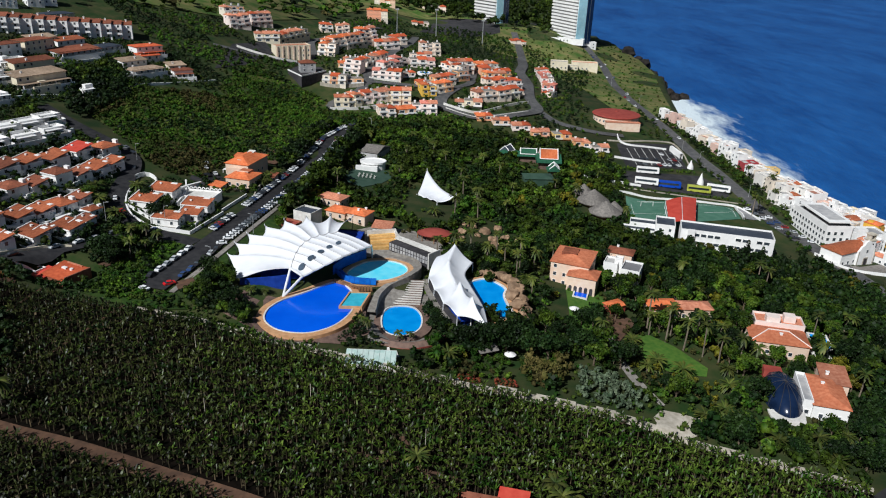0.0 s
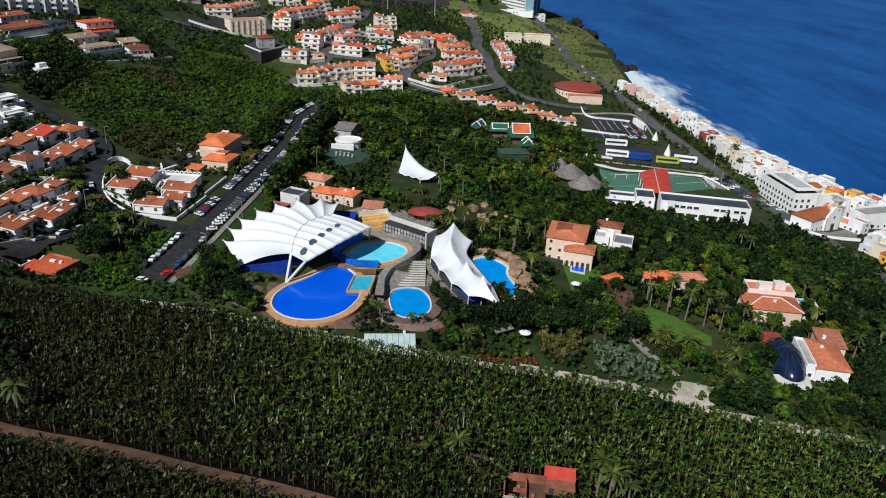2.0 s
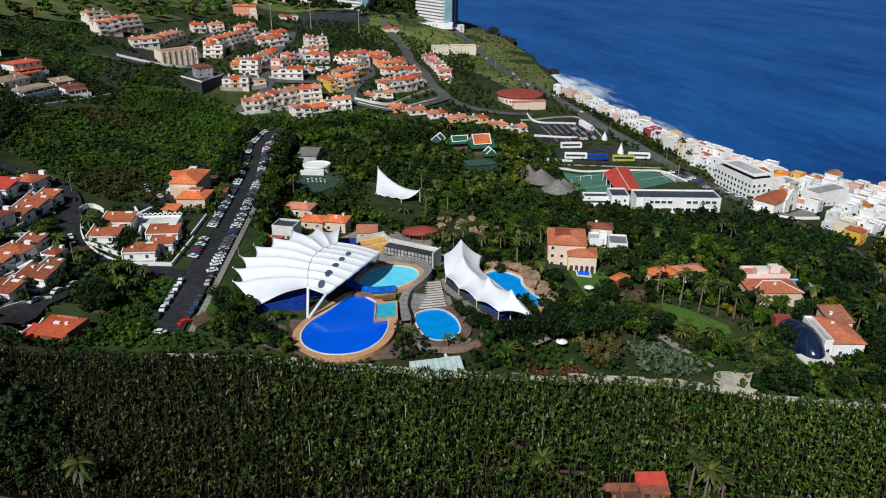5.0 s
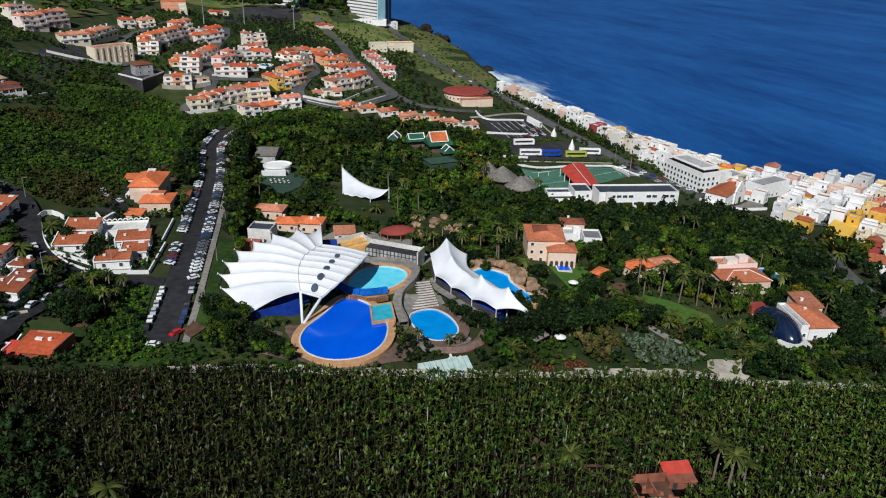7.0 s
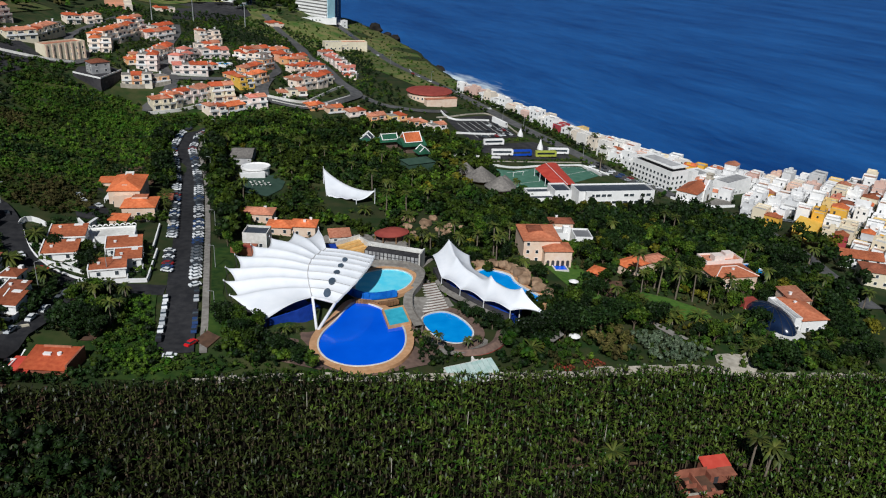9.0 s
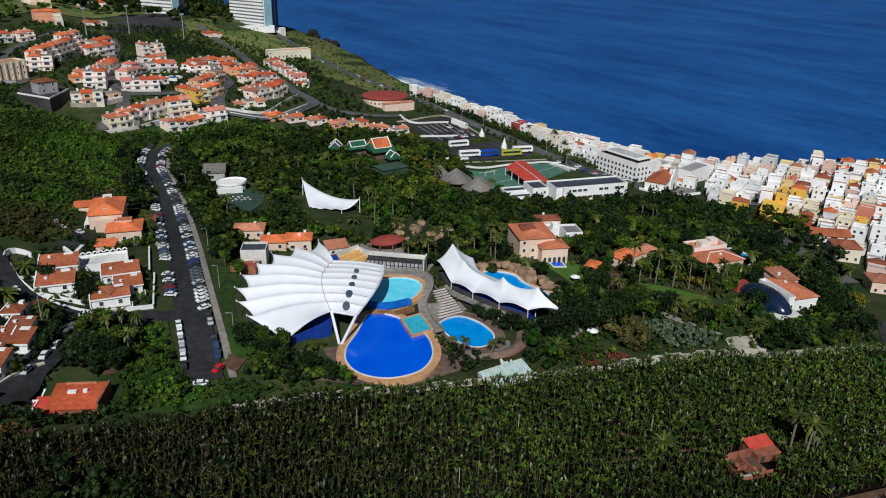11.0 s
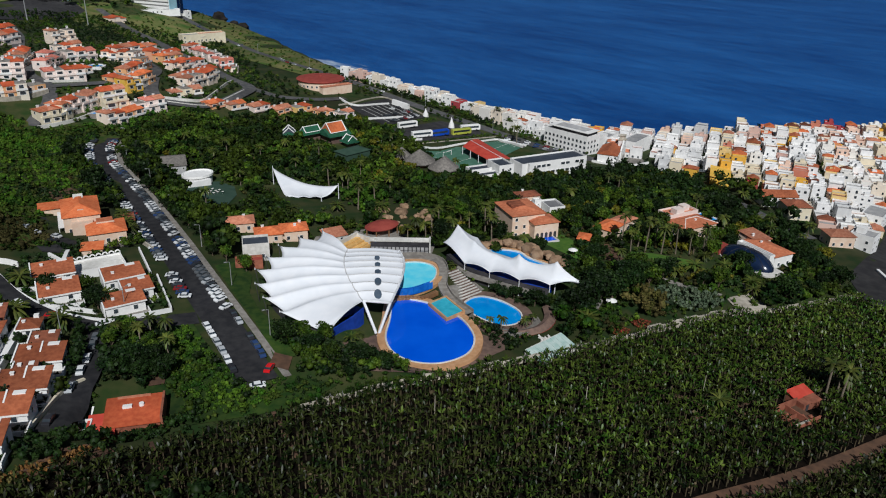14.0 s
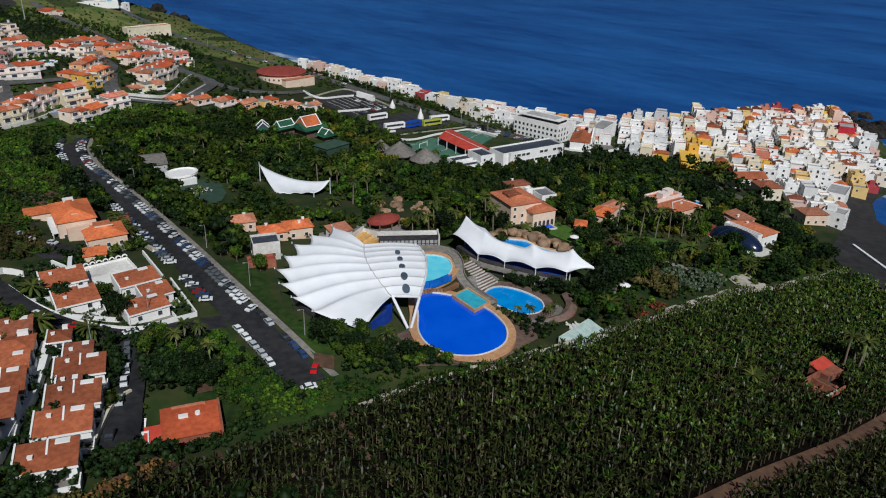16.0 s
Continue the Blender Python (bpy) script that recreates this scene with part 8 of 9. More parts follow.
def crown_points(n, rng, lumps, rx, rz, z0):
    """Points over a heap of overlapping lumps, so that the outline is uneven with gaps."""
    c = rng.normal(0, 1, (lumps, 3))
    c /= np.linalg.norm(c, axis=1)[:, None]
    c *= rng.uniform(0.25, 0.72, lumps)[:, None]
    r = rng.uniform(0.24, 0.52, lumps)
    which = rng.integers(0, lumps, n)
    d = rng.normal(0, 1, (n, 3))
    d[:, 2] = np.where(d[:, 2] < -0.3, -d[:, 2], d[:, 2])
    d /= np.linalg.norm(d, axis=1)[:, None]
    p = c[which] + d * (r[which] * rng.uniform(0.55, 1.15, n))[:, None]
    nr = d * 0.6 + p * 0.4
    return p * (rx, rx, rz) + (0, 0, z0 + rz * 0.75), nr


def core_mesh(rng, rx, rz, z0):
    v, f = [], []
    ph = [(0.05, 0.82), (0.5, 0.5), (0.6, -0.1), (0.1, -0.6)]
    for r, z in ph:
        for k in range(6):
            t = k * math.pi / 3 + r * 3
            q = rng.uniform(0.65, 1.15)
            v.append((r * rx * q * math.cos(t), r * rx * q * math.sin(t), z0 + rz * 0.75 + z * rz * 0.72))
    for i in range(3):
        for k in range(6):
            f.append((i * 6 + k, i * 6 + (k + 1) % 6, i * 6 + 6 + (k + 1) % 6, i * 6 + 6 + k))
    return np.array(v), np.array(f)


def tree_meshes(seed, rx, rz, trunk, leaf, n=1300, size=0.33, lumps=16):
    rng = np.random.default_rng(seed)
    p, nr = crown_points(n, rng, lumps, rx, rz, trunk)
    v, f = cards(p, nr, size, rng)
    cv, cf = core_mesh(rng, rx * 0.9, rz * 0.9, trunk)
    crown = fast_mesh("crown", np.r_[v, cv], np.r_[f, cf + len(v)], leaf)
    s = Shape().tube((0, 0, -0.5), (0.1, 0, trunk + rz * 0.5), 0.28, 0.16, 7)
    for k in range(4):
        t = k * 1.6 + rng.uniform(0, 1)
        s.tube((0.05, 0, trunk * 0.75), (rx * 0.5 * math.cos(t), rx * 0.5 * math.sin(t), trunk + rz * 0.6), 0.12, 0.05, 5)
    return s.mesh("trunk", M_BARK), crown


def palm_meshes(seed, h, fl, fronds, droop, width=0.34):
    rng = np.random.default_rng(seed)
    s = Shape()
    pts = [(0.0 + 0.25 * math.sin(k * 0.5 + seed), 0.2 * math.cos(k * 0.4), k * h / 4 - (0.4 if k == 0 else 0)) for k in range(5)]
    pts = [(x - pts[0][0], y - pts[0][1], z) for x, y, z in pts]
    for k, (a, b) in enumerate(zip(pts, pts[1:])):
        s.tube(a, b, 0.26 - 0.02 * k, 0.24 - 0.02 * k, 7)
    tx, ty, tz = pts[-1]
    v, f = [], []
    for k in range(fronds):
        t = k * 2.399 + rng.uniform(-0.2, 0.2)
        rise = rng.uniform(-0.35, 1.0)
        L = fl * rng.uniform(0.8, 1.1)
        base = len(v)
        for j in range(5):
            u = j / 4
            r = L * u * math.cos(0.5 * rise) * (1 - 0.12 * u)
            z = L * (math.sin(rise) * u - droop * u * u)
            w = width * (0.35 + 1.6 * u * (1.25 - u)) * (1 if j < 4 else 0.25)
            cx, cy = math.cos(t), math.sin(t)
            v.append((tx + r * cx - w * cy, ty + r * cy + w * cx, tz + z - w * 0.5))
            v.append((tx + r * cx, ty + r * cy, tz + z))
            v.append((tx + r * cx + w * cy, ty + r * cy - w * cx, tz + z - w * 0.5))
        for j in range(4):
            f.append((base + 3 * j, base + 3 * j + 1, base + 3 * j + 4, base + 3 * j + 3))
            f.append((base + 3 * j + 1, base + 3 * j + 2, base + 3 * j + 5, base + 3 * j + 4))
    return s.mesh("trunk", M_PALMBARK), fast_mesh("crown", v, f, M_FROND)


TREES = [tree_meshes(k, rx, rz, tr, lf) for k, (rx, rz, tr, lf) in enumerate(((3.6, 3.0, 2.2, M_LEAF), (4.4, 3.4, 2.6, M_LEAFD), (3.0, 3.2, 2.4, M_LEAF), (4.0, 2.8, 2.0, M_LEAFD), (3.2, 2.6, 2.0, M_LEAFY), (2.4, 4.6, 1.6, M_LEAFD)))]
PALMS = [palm_meshes(k, h, fl, fr, dr) for k, (h, fl, fr, dr) in enumerate(((9.0, 3.0, 26, 0.55), (7.0, 3.2, 28, 0.6), (11.5, 2.8, 24, 0.55), (3.2, 4.4, 40, 0.45)))]
TLAB = ["rounded green broadleaf tree", "large dark green evergreen tree", "dense green garden tree", "spreading dark green tree", "leafy tree with olive-yellow foliage", "tall narrow dark conifer"]
PLAB = ["tall slender fan palm", "medium-height feathery date palm", "very tall slim palm", "broad low canary palm with full crown"]


def plant_tree(x, y, k, s, rot, label=None):
    t = thing("tree", label or TLAB[k], "tree", xf(x, y, gz(x, y), rot, s), "park trees")
    part("trunk", TREES[k][0], None, t)
    part("crown", TREES[k][1], None, t)


def plant_palm(x, y, k, s, rot):
    t = thing("palm_tree", PLAB[k], "palm", xf(x, y, gz(x, y), rot, s), "park palms")
    part("trunk", PALMS[k][0], None, t)
    part("crown", PALMS[k][1], None, t)


tr = np.random.default_rng(11)
for k in range(11):
    plant_tree(97 + k * 4.1, 286.5 - k * 1.1 + tr.uniform(-1, 1), int(tr.choice([0, 2, 4])), tr.uniform(0.65, 0.9), tr.uniform(0, 360))
# palms: the garden rows, the stadium surrounds, the estate gardens, the road
palm_spots = [(58.5, 199, 3), (62.6, 186.5, 3), (69.5, 183, 3), (84.3, 188.4, 3), (81.3, 178.9, 3), (91.9, 178.8, 3), (71.7, 159.3, 3), (77.1, 162.1, 3), (66, 207, 0), (70, 203.5, 2), (75, 200, 0), (80, 197, 2), (84, 194, 0), (88, 190, 2), (66, 211, 2), (73, 209, 0), (80, 206, 2), (87, 203, 0), (57, 192, 3), (60, 184, 3), (90, 160, 3), (80, 160, 3), (70, 162, 3), (98, 158, 3), (106, 160, 3), (95, 195, 1), (118, 200, 1), (122, 215, 2),
              (-2.0, 250, 1), (4, 254, 1), (10, 252, 0), (16, 248, 1), (22, 246, 0), (28, 243, 2), (33, 247, 1), (26, 238, 0), (30, 233, 3),
              (-104.5, 231, 1), (-101, 224, 0), (-99, 215, 0), (-96.5, 221, 1), (-98, 227, 0), (-103, 214.5, 1), (-94, 227, 1), (-105, 258, 3), (-100, 252, 3), (-116, 266, 3), (-113, 240.5, 3), (-76.5, 304, 3), (-75.5, 309, 3), (-74.2, 314, 3), (-77, 299, 3), (-122, 246, 3), (-127, 256, 3),
              (-3.5, 132.5, 3), (-94, 133.5, 1), (25.5, 115.5, 0), (27.5, 117.5, 0), (30, 116, 1), (24, 119, 0), (8, 315, 0), (14, 310, 1), (-4, 290, 3), (4, 288, 0), (10, 282, 3), (150, 345, 0), (156, 352, 1), (172, 372, 1), (174, 384, 0), (176, 396, 1), (168, 402, 0), (158, 214, 1), (163, 226, 0)]
for x, y, k in palm_spots:
    plant_palm(x + tr.uniform(-0.5, 0.5), y + tr.uniform(-0.5, 0.5), k, tr.uniform(0.85, 1.15) * (0.68 if x < -92 and 212 < y < 232 else 1.0) * (0.88 if k == 3 else 1.0), tr.uniform(0, 360))
    take(x, y, 1.2)

for x, y, k, s in ((-20.5, 186.5, 1, 0.62), (-22.5, 189, 1, 0.5), (-11.5, 186.0, 1, 0.6), (-8.4, 186.2, 1, 0.55), (-3.2, 224, 3, 0.7), (-2.4, 220, 3, 0.6), (-57.5, 202.6, 3, 0.55), (-54, 205, 3, 0.45)):
    plant_palm(x, y, k, s, tr.uniform(0, 360))


for x, y, r in ((64, 192, 7), (72, 187, 7), (80, 182, 7), (68, 183, 6), (76, 177, 6), (66, 199, 7), (72, 194, 6), (45, 173, 6.5), (51, 169, 5), (28, 176, 6), (35, 172, 5.5), (56, 180, 4), (62, 163, 5), (12, 174, 5.5), (20, 174, 5.5), (40, 178, 4)):
    take(x, y, r)


def clear_view(x, y, length, r):
    """Keeps tall growth off a strip from a building towards the camera, so it shows."""
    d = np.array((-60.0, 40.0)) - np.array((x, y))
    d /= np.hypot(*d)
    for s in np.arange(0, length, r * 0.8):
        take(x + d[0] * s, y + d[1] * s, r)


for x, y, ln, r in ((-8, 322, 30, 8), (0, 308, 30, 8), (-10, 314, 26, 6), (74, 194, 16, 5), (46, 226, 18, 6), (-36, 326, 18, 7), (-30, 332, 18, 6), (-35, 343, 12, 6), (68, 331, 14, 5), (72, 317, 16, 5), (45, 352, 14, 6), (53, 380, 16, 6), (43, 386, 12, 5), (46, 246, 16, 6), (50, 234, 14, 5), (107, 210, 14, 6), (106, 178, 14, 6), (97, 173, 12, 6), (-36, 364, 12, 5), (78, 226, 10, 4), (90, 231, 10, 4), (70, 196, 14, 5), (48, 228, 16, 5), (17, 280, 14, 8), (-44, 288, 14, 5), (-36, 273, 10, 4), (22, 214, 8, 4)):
    clear_view(x, y, ln, r)
PARK = [(-64, 262), (-60, 300), (-56, 340), (-52, 375), (-38, 412), (0, 432), (60, 425), (92, 405), (92, 365), (84, 350), (84, 312), (100, 288), (140, 276), (156, 270), (160, 244), (166, 232), (150, 200), (138, 170), (104, 146), (66, 153), (56, 164), (30, 168), (0, 172), (-4, 184), (2, 196), (2, 238), (-6, 262), (-30, 282), (-50, 275)]
NEARPARK = [(2, 186), (0, 172), (30, 167), (58, 162), (66, 153), (104, 146), (138, 170), (150, 200), (160, 240), (140, 262), (90, 268), (40, 272), (0, 258), (8, 236), (28, 230), (30, 200), (16, 184)]
for x, y in scatter(NEARPARK, 7.2, 0.42, 1.2, tr):
    if tr.uniform() < 0.16:
        plant_palm(x, y, int(tr.choice([0, 1, 3, 3])), tr.uniform(0.8, 1.1), tr.uniform(0, 360))
    else:
        plant_tree(x, y, int(tr.choice([0, 0, 1, 1, 2, 3, 4, 5], p=[0.2, 0.1, 0.15, 0.15, 0.15, 0.15, 0.06, 0.04])), tr.uniform(0.65, 1.1), tr.uniform(0, 360))
    take(x, y, 2.6)
for x, y, k, s in ((22.5, 190.0, 1, 1.15), (39.9, 190.6, 1, 1.0), (34.6, 202.4, 0, 0.8), (88.2, 200.4, 1, 0.9), (71.6, 211.1, 0, 0.8), (13, 183, 1, 1.25), (19, 184, 1, 1.2), (25, 184, 1, 1.15), (7, 184, 1, 1.0), (31, 183, 1, 1.2), (-1.5, 200, 1, 0.6), (-3.0, 206, 1, 0.5), (0, 193, 1, 0.7), (42, 188, 1, 1.1), (47, 192, 0, 1.2), (52, 184, 1, 1.1)):
    plant_tree(x, y, k, s, tr.uniform(0, 360))
    take(x, y, 3)
for x, y in scatter([(-48, 290), (-50, 360), (-30, 405), (60, 415), (84, 360), (86, 290), (40, 272), (0, 266)], 24, 0.45, 0.5, tr):
    plant_palm(x, y, int(tr.choice([0, 1, 3])), tr.uniform(0.7, 1.0), tr.uniform(0, 360))
    take(x, y, 1.0)
# the bank between road end and stadium, and the road's hedge trees
for poly, sp in (([(-74, 200), (-66, 190), (-58, 183), (-52, 184), (-62, 202), (-68, 212), (-72, 210)], 4.6), ([(-60, 252), (-57, 264), (-58, 290), (-54, 330), (-51, 360), (-45, 385), (-51, 384), (-56, 340), (-61, 290), (-64, 264)], 5.0), ([(-112, 226), (-108, 214), (-103, 206), (-100, 214), (-100, 234), (-106, 234)], 3.6), ([(-128, 243), (-118, 256), (-120, 244)], 5.0), ([(-112, 262), (-104, 262), (-98, 252), (-104, 244), (-112, 250)], 6.0)):
    for x, y in scatter(poly, sp, 0.4, -0.6, tr):
        plant_tree(x, y, int(tr.choice([0, 1, 2, 3])), tr.uniform(0.45, 0.85), tr.uniform(0, 360))
        take(x, y, 1.5)


def woods(name, label, poly, spacing, leaf, seed, per=110, rx=(2.4, 4.2), size=0.62, hz=0.8, lift=0.9, clear=0.5, gaps=0):
    """Woodland too dense to count: heaped leaf clumps in one mesh, of one kind or of kinds growing in patches."""
    rng = np.random.default_rng(seed)
    p = scatter(poly, spacing, 0.45, clear, rng)
    if gaps and len(p):
        p = p[np.array([noise.noise((x * 0.035, y * 0.035, 5.5)) + 0.5 * noise.noise((x * 0.11, y * 0.11, 2.5)) for x, y in p]) > gaps - 0.55]
    if not len(p):
        return
    kinds = leaf if isinstance(leaf, list) else [(leaf, 1.0)]
    limits = np.cumsum([w for _, w in kinds]) / sum(w for _, w in kinds)
    z = ground_at(p[:, 0], p[:, 1])
    V, F, K, k = [], [], [], 0
    for (x, y), h in zip(p, z):
        r = rng.uniform(*rx)
        rz = r * hz * rng.uniform(0.8, 1.3)
        q, nr = crown_points(per, rng, 8, r, rz, 0)
        v, f = cards(q, nr, size * r / 3.2, rng)
        cv, cf = core_mesh(rng, r * 0.9, rz * 0.9, 0)
        v = np.r_[v, cv] + (x, y, h + lift * r * 0.5)
        V.append(v)
        F.append(np.r_[f, cf + len(f) * 4] + k)
        patch = min(0.999, max(0.0, 0.5 + 0.95 * noise.noise((x * 0.04, y * 0.04, seed * 1.7)) + rng.uniform(-0.16, 0.16)))
        K.append(np.full(len(f) + len(cf), int(np.searchsorted(limits, patch, side="right"))))
        k += len(v)
    me = fast_mesh(name, np.concatenate(V), np.concatenate(F), [m for m, _ in kinds])
    me.polygons.foreach_set("material_index", np.minimum(np.concatenate(K), len(kinds) - 1).astype(np.int32))
    return thing(name, label, "woods", kind="stuff", data=me)


MIXED = [(M_LEAFY, 0.03), (M_LEAF, 0.22), (M_WOODS, 0.42), (M_LEAFD, 0.24), (M_LEAFG, 0.09)]
SLOPE = [(M_DRYBUSH, 0.12), (M_BUSH, 0.36), (M_LUSH, 0.16), (M_LEAFG, 0.14), (M_BUSH, 0.12), (M_LEAFD, 0.10)]
woods("woodland", "dense dark green park woodland", PARK, 4.2, MIXED, 41, per=110, rx=(1.5, 3.2), lift=0.8, size=0.68)
SCRUB = [(-100, 296), (-98, 322), (-80, 335), (-68, 360), (-64, 392), (-50, 415), (-62, 418), (-72, 440), (-95, 452), (-120, 440), (-128, 412), (-122, 404), (-150, 384), (-168, 380), (-160, 345), (-160, 325), (-138, 310), (-124, 296), (-112, 290)]
woods("scrub", "tangled green and brown hillside scrub", SCRUB, 2.2, SLOPE, 42, gaps=-0.3, per=26, rx=(0.6, 2.0), size=0.8, lift=0.1, hz=0.7, clear=-1.0)
woods("scrub", "low tufts and brambles on the hillside", SCRUB, 1.95, SLOPE, 63, per=9, rx=(0.35, 0.95), size=1.3, hz=0.6, lift=0.0, clear=-1.0)
woods("scrub", "lush green bushes on the slope below the flats", [(-128, 440), (-128, 412), (-95, 400), (-60, 398), (-40, 410), (-20, 424), (0, 432), (16, 440), (-4, 445), (-30, 437), (-50, 432), (-74, 427), (-80, 446), (-92, 444), (-106, 466), (-124, 470)], 2.4, [(M_LEAFG, 0.5), (M_BUSH, 0.3), (M_LEAFD, 0.2)], 71, gaps=0.05, per=26, rx=(0.8, 2.2), size=0.75, lift=0.1, hz=0.7, clear=-0.5)
DARK = [(M_LEAFD, 0.55), (M_WOODS, 0.35), (M_LEAF, 0.1)]
woods("woodland", "dark garden trees among the hillside villas", [(-225, 366), (-205, 330), (-190, 312), (-172, 330), (-160, 372), (-150, 390), (-126, 408), (-130, 440), (-160, 455), (-186, 440), (-212, 412), (-236, 392)], 5.2, DARK, 64, per=56, rx=(0.9, 1.9), lift=0.7, clear=0.2)
woods("shrubs", "dark hedges and shrubs beneath the hillside villas", [(-222, 350), (-190, 312), (-172, 330), (-160, 372), (-150, 390), (-130, 406), (-126, 430), (-160, 448), (-190, 436), (-225, 392)], 2.5, DARK, 81, per=30, rx=(0.8, 1.7), size=0.65, lift=0.5, clear=-2.2)
woods("woodland", "dense dark wood on the slope below the yellow villa", [(-182, 349), (-186, 366), (-180, 390), (-172, 396), (-166, 384), (-158, 374), (-154, 356), (-157, 330), (-160, 316), (-166, 320), (-172, 333)], 3.2, DARK, 76, per=80, rx=(1.4, 2.6), lift=0.8, clear=-1.0)
woods("scrub", "dry russet patch among the hillside scrub", [(-136.2, 379.0), (-130.4, 393.9), (-121.2, 392.1), (-124.1, 378.9), (-131.2, 371.4)], 1.8, [(M_RUSSET, 0.7), (M_DRYBUSH, 0.3)], 89, per=24, rx=(0.6, 1.4), size=0.8, lift=0.5, hz=0.7, clear=-40)
woods("scrub", "bright green bushes on the upper slope", [(-124.8, 443.5), (-108.5, 466), (-92, 452.7), (-94, 438.6), (-115.7, 427.6)], 2.0, [(M_LUSH, 0.8), (M_LEAFG, 0.2)], 90, per=18, rx=(0.5, 1.2), size=0.9, lift=0.3, hz=0.6, clear=-0.5)
woods("scrub", "bright green bushes above the park road", [(-92.2, 417.6), (-75.7, 426), (-58, 408.5), (-66, 393.2), (-85.2, 399.0)], 2.0, [(M_LUSH, 0.7), (M_LEAFG, 0.3)], 91, per=24, rx=(0.6, 1.5), size=0.8, lift=0.5, hz=0.7, clear=-0.5)
woods("scrub", "green scrub on the open slopes", [(-130, 445), (-95, 455), (-100, 490), (-125, 505), (-160, 540), (-230, 500), (-180, 455)], 3.6, [(M_LEAFD, 0.35), (M_BUSH, 0.35), (M_LEAFG, 0.3)], 43, per=36, rx=(1.0, 2.2), size=0.65, lift=0.2, clear=-0.5)
woods("scrub", "green bushes among the hillside flats", [(-75, 440), (-20, 418), (20, 440), (100, 448), (104, 470), (88, 520), (100, 560), (120, 640), (60, 720), (-60, 700), (-100, 640), (-105, 560), (-90, 500), (-60, 455)], 4.6, [(M_LEAFD, 0.45), (M_BUSH, 0.35), (M_LEAFG, 0.2)], 44, per=40, rx=(1.0, 2.2), size=0.62, lift=0.4, clear=0.3)
woods("woodland", "far dark green woodland by the towers", [(-120, 770), (60, 740), (130, 760), (150, 900), (170, 1150), (-100, 1150), (-300, 900), (-300, 760)], 13.0, M_WOODS, 45, per=36, rx=(3.5, 6.5), size=0.9, clear=0.0)
ESTATE = [(-178, 322), (-164, 306), (-150, 301), (-130, 293), (-124, 280), (-122, 262), (-118, 248), (-104, 236), (-112, 214), (-124, 197), (-146, 190), (-175, 205), (-195, 260), (-205, 320)]
woods("woodland", "garden trees among the bungalows", ESTATE, 4.4, DARK, 46, per=56, rx=(1.0, 2.3), size=0.62, clear=-1.6)
woods("shrubs", "dark garden shrubs round the bungalows", ESTATE, 2.3, DARK, 77, per=24, rx=(0.5, 1.2), size=0.7, lift=0.1, clear=-0.8)
woods("shrubs", "garden shrubs between the white terraces", [(-119, 270), (-117, 256), (-112, 247), (-103, 243), (-86, 242), (-84, 262), (-90, 284), (-100, 288), (-112, 286)], 2.2, DARK, 78, per=30, rx=(0.6, 1.5), size=0.65, lift=0.3, clear=-0.7)
woods("shrubs", "green shrubs along the coast road", [(120, 505), (128, 470), (96, 452), (146, 455), (143, 406), (152, 372), (146, 358), (158, 335), (152, 296), (170, 300), (178, 350), (170, 420), (160, 470), (150, 520)], 4.6, M_BUSH, 47, per=40, rx=(1.0, 2.2), size=0.55, clear=-0.5)
woods("shrubs", "low shrubs along the plantation edge", [(-120, 196), (-104, 190), (-84, 184), (-60, 182), (-36, 176), (-28, 177), (-52, 181), (-66, 188), (-86, 194), (-104, 196)], 2.8, M_BUSH, 48, per=36, rx=(0.7, 1.5), size=0.55, clear=-2.0)
woods("shrubs", "dark hedge beneath the bungalows", [(-160, 190), (-148, 186), (-128, 188), (-104, 188), (-100, 192), (-112, 195), (-124, 196), (-134, 196), (-146, 198), (-160, 204)], 2.2, M_LEAFD, 49, per=40, rx=(0.9, 1.8), size=0.6, clear=-2.0)
woods("shrubs", "flower beds and shrubs by the pools", [(-25, 196), (-25.5, 186), (-29, 181), (-26, 177), (-18, 178), (-14, 181), (-20, 188), (-21, 196)], 1.7, [(M_LEAFY, 0.15), (M_LEAF, 0.3), (M_LEAFD, 0.35), (M_BUSH, 0.2)], 50, per=44, rx=(0.6, 1.5), size=0.55, lift=0.6, clear=-30)
woods("shrubs", "dark round bushes before the crescent tent", [(-0.5, 206), (-2, 201), (1, 193), (8, 187), (13, 184), (16, 180), (8, 181), (1, 186), (-4, 194), (-4.5, 203)], 2.6, [(M_LEAFD, 0.6), (M_LEAF, 0.25), (M_LEAFG, 0.15)], 74, per=110, rx=(1.4, 2.5), size=0.5, lift=1.5, clear=-30)
woods("shrubs", "bushes beside the seat rows", [(-5.6, 212), (-1, 222), (-3, 236), (-6, 234), (-5, 222), (-6.4, 214)], 2.0, M_LEAF, 51, per=50, rx=(0.8, 1.5), size=0.5, clear=-30)
woods("woodland", "dark evergreen grove behind the garden villas", [(80, 262), (98, 284), (140, 273), (158, 262), (162, 238), (140, 226), (112, 230), (90, 240)], 4.0, [(M_LEAFD, 0.8), (M_WOODS, 0.2)], 75, per=110, rx=(2.0, 3.6), size=0.6, lift=1.7, clear=-0.5)
woods("woodland", "tall dark trees at the end of the park", [(120, 272), (160, 272), (166, 245), (186, 226), (178, 205), (160, 190), (140, 176), (120, 160), (108, 150), (130, 200)], 5.0, [(M_LEAFY, 0.05), (M_WOODS, 0.3), (M_LEAFD, 0.65)], 52, per=100, rx=(2.4, 4.0), lift=1.8, clear=0.2)
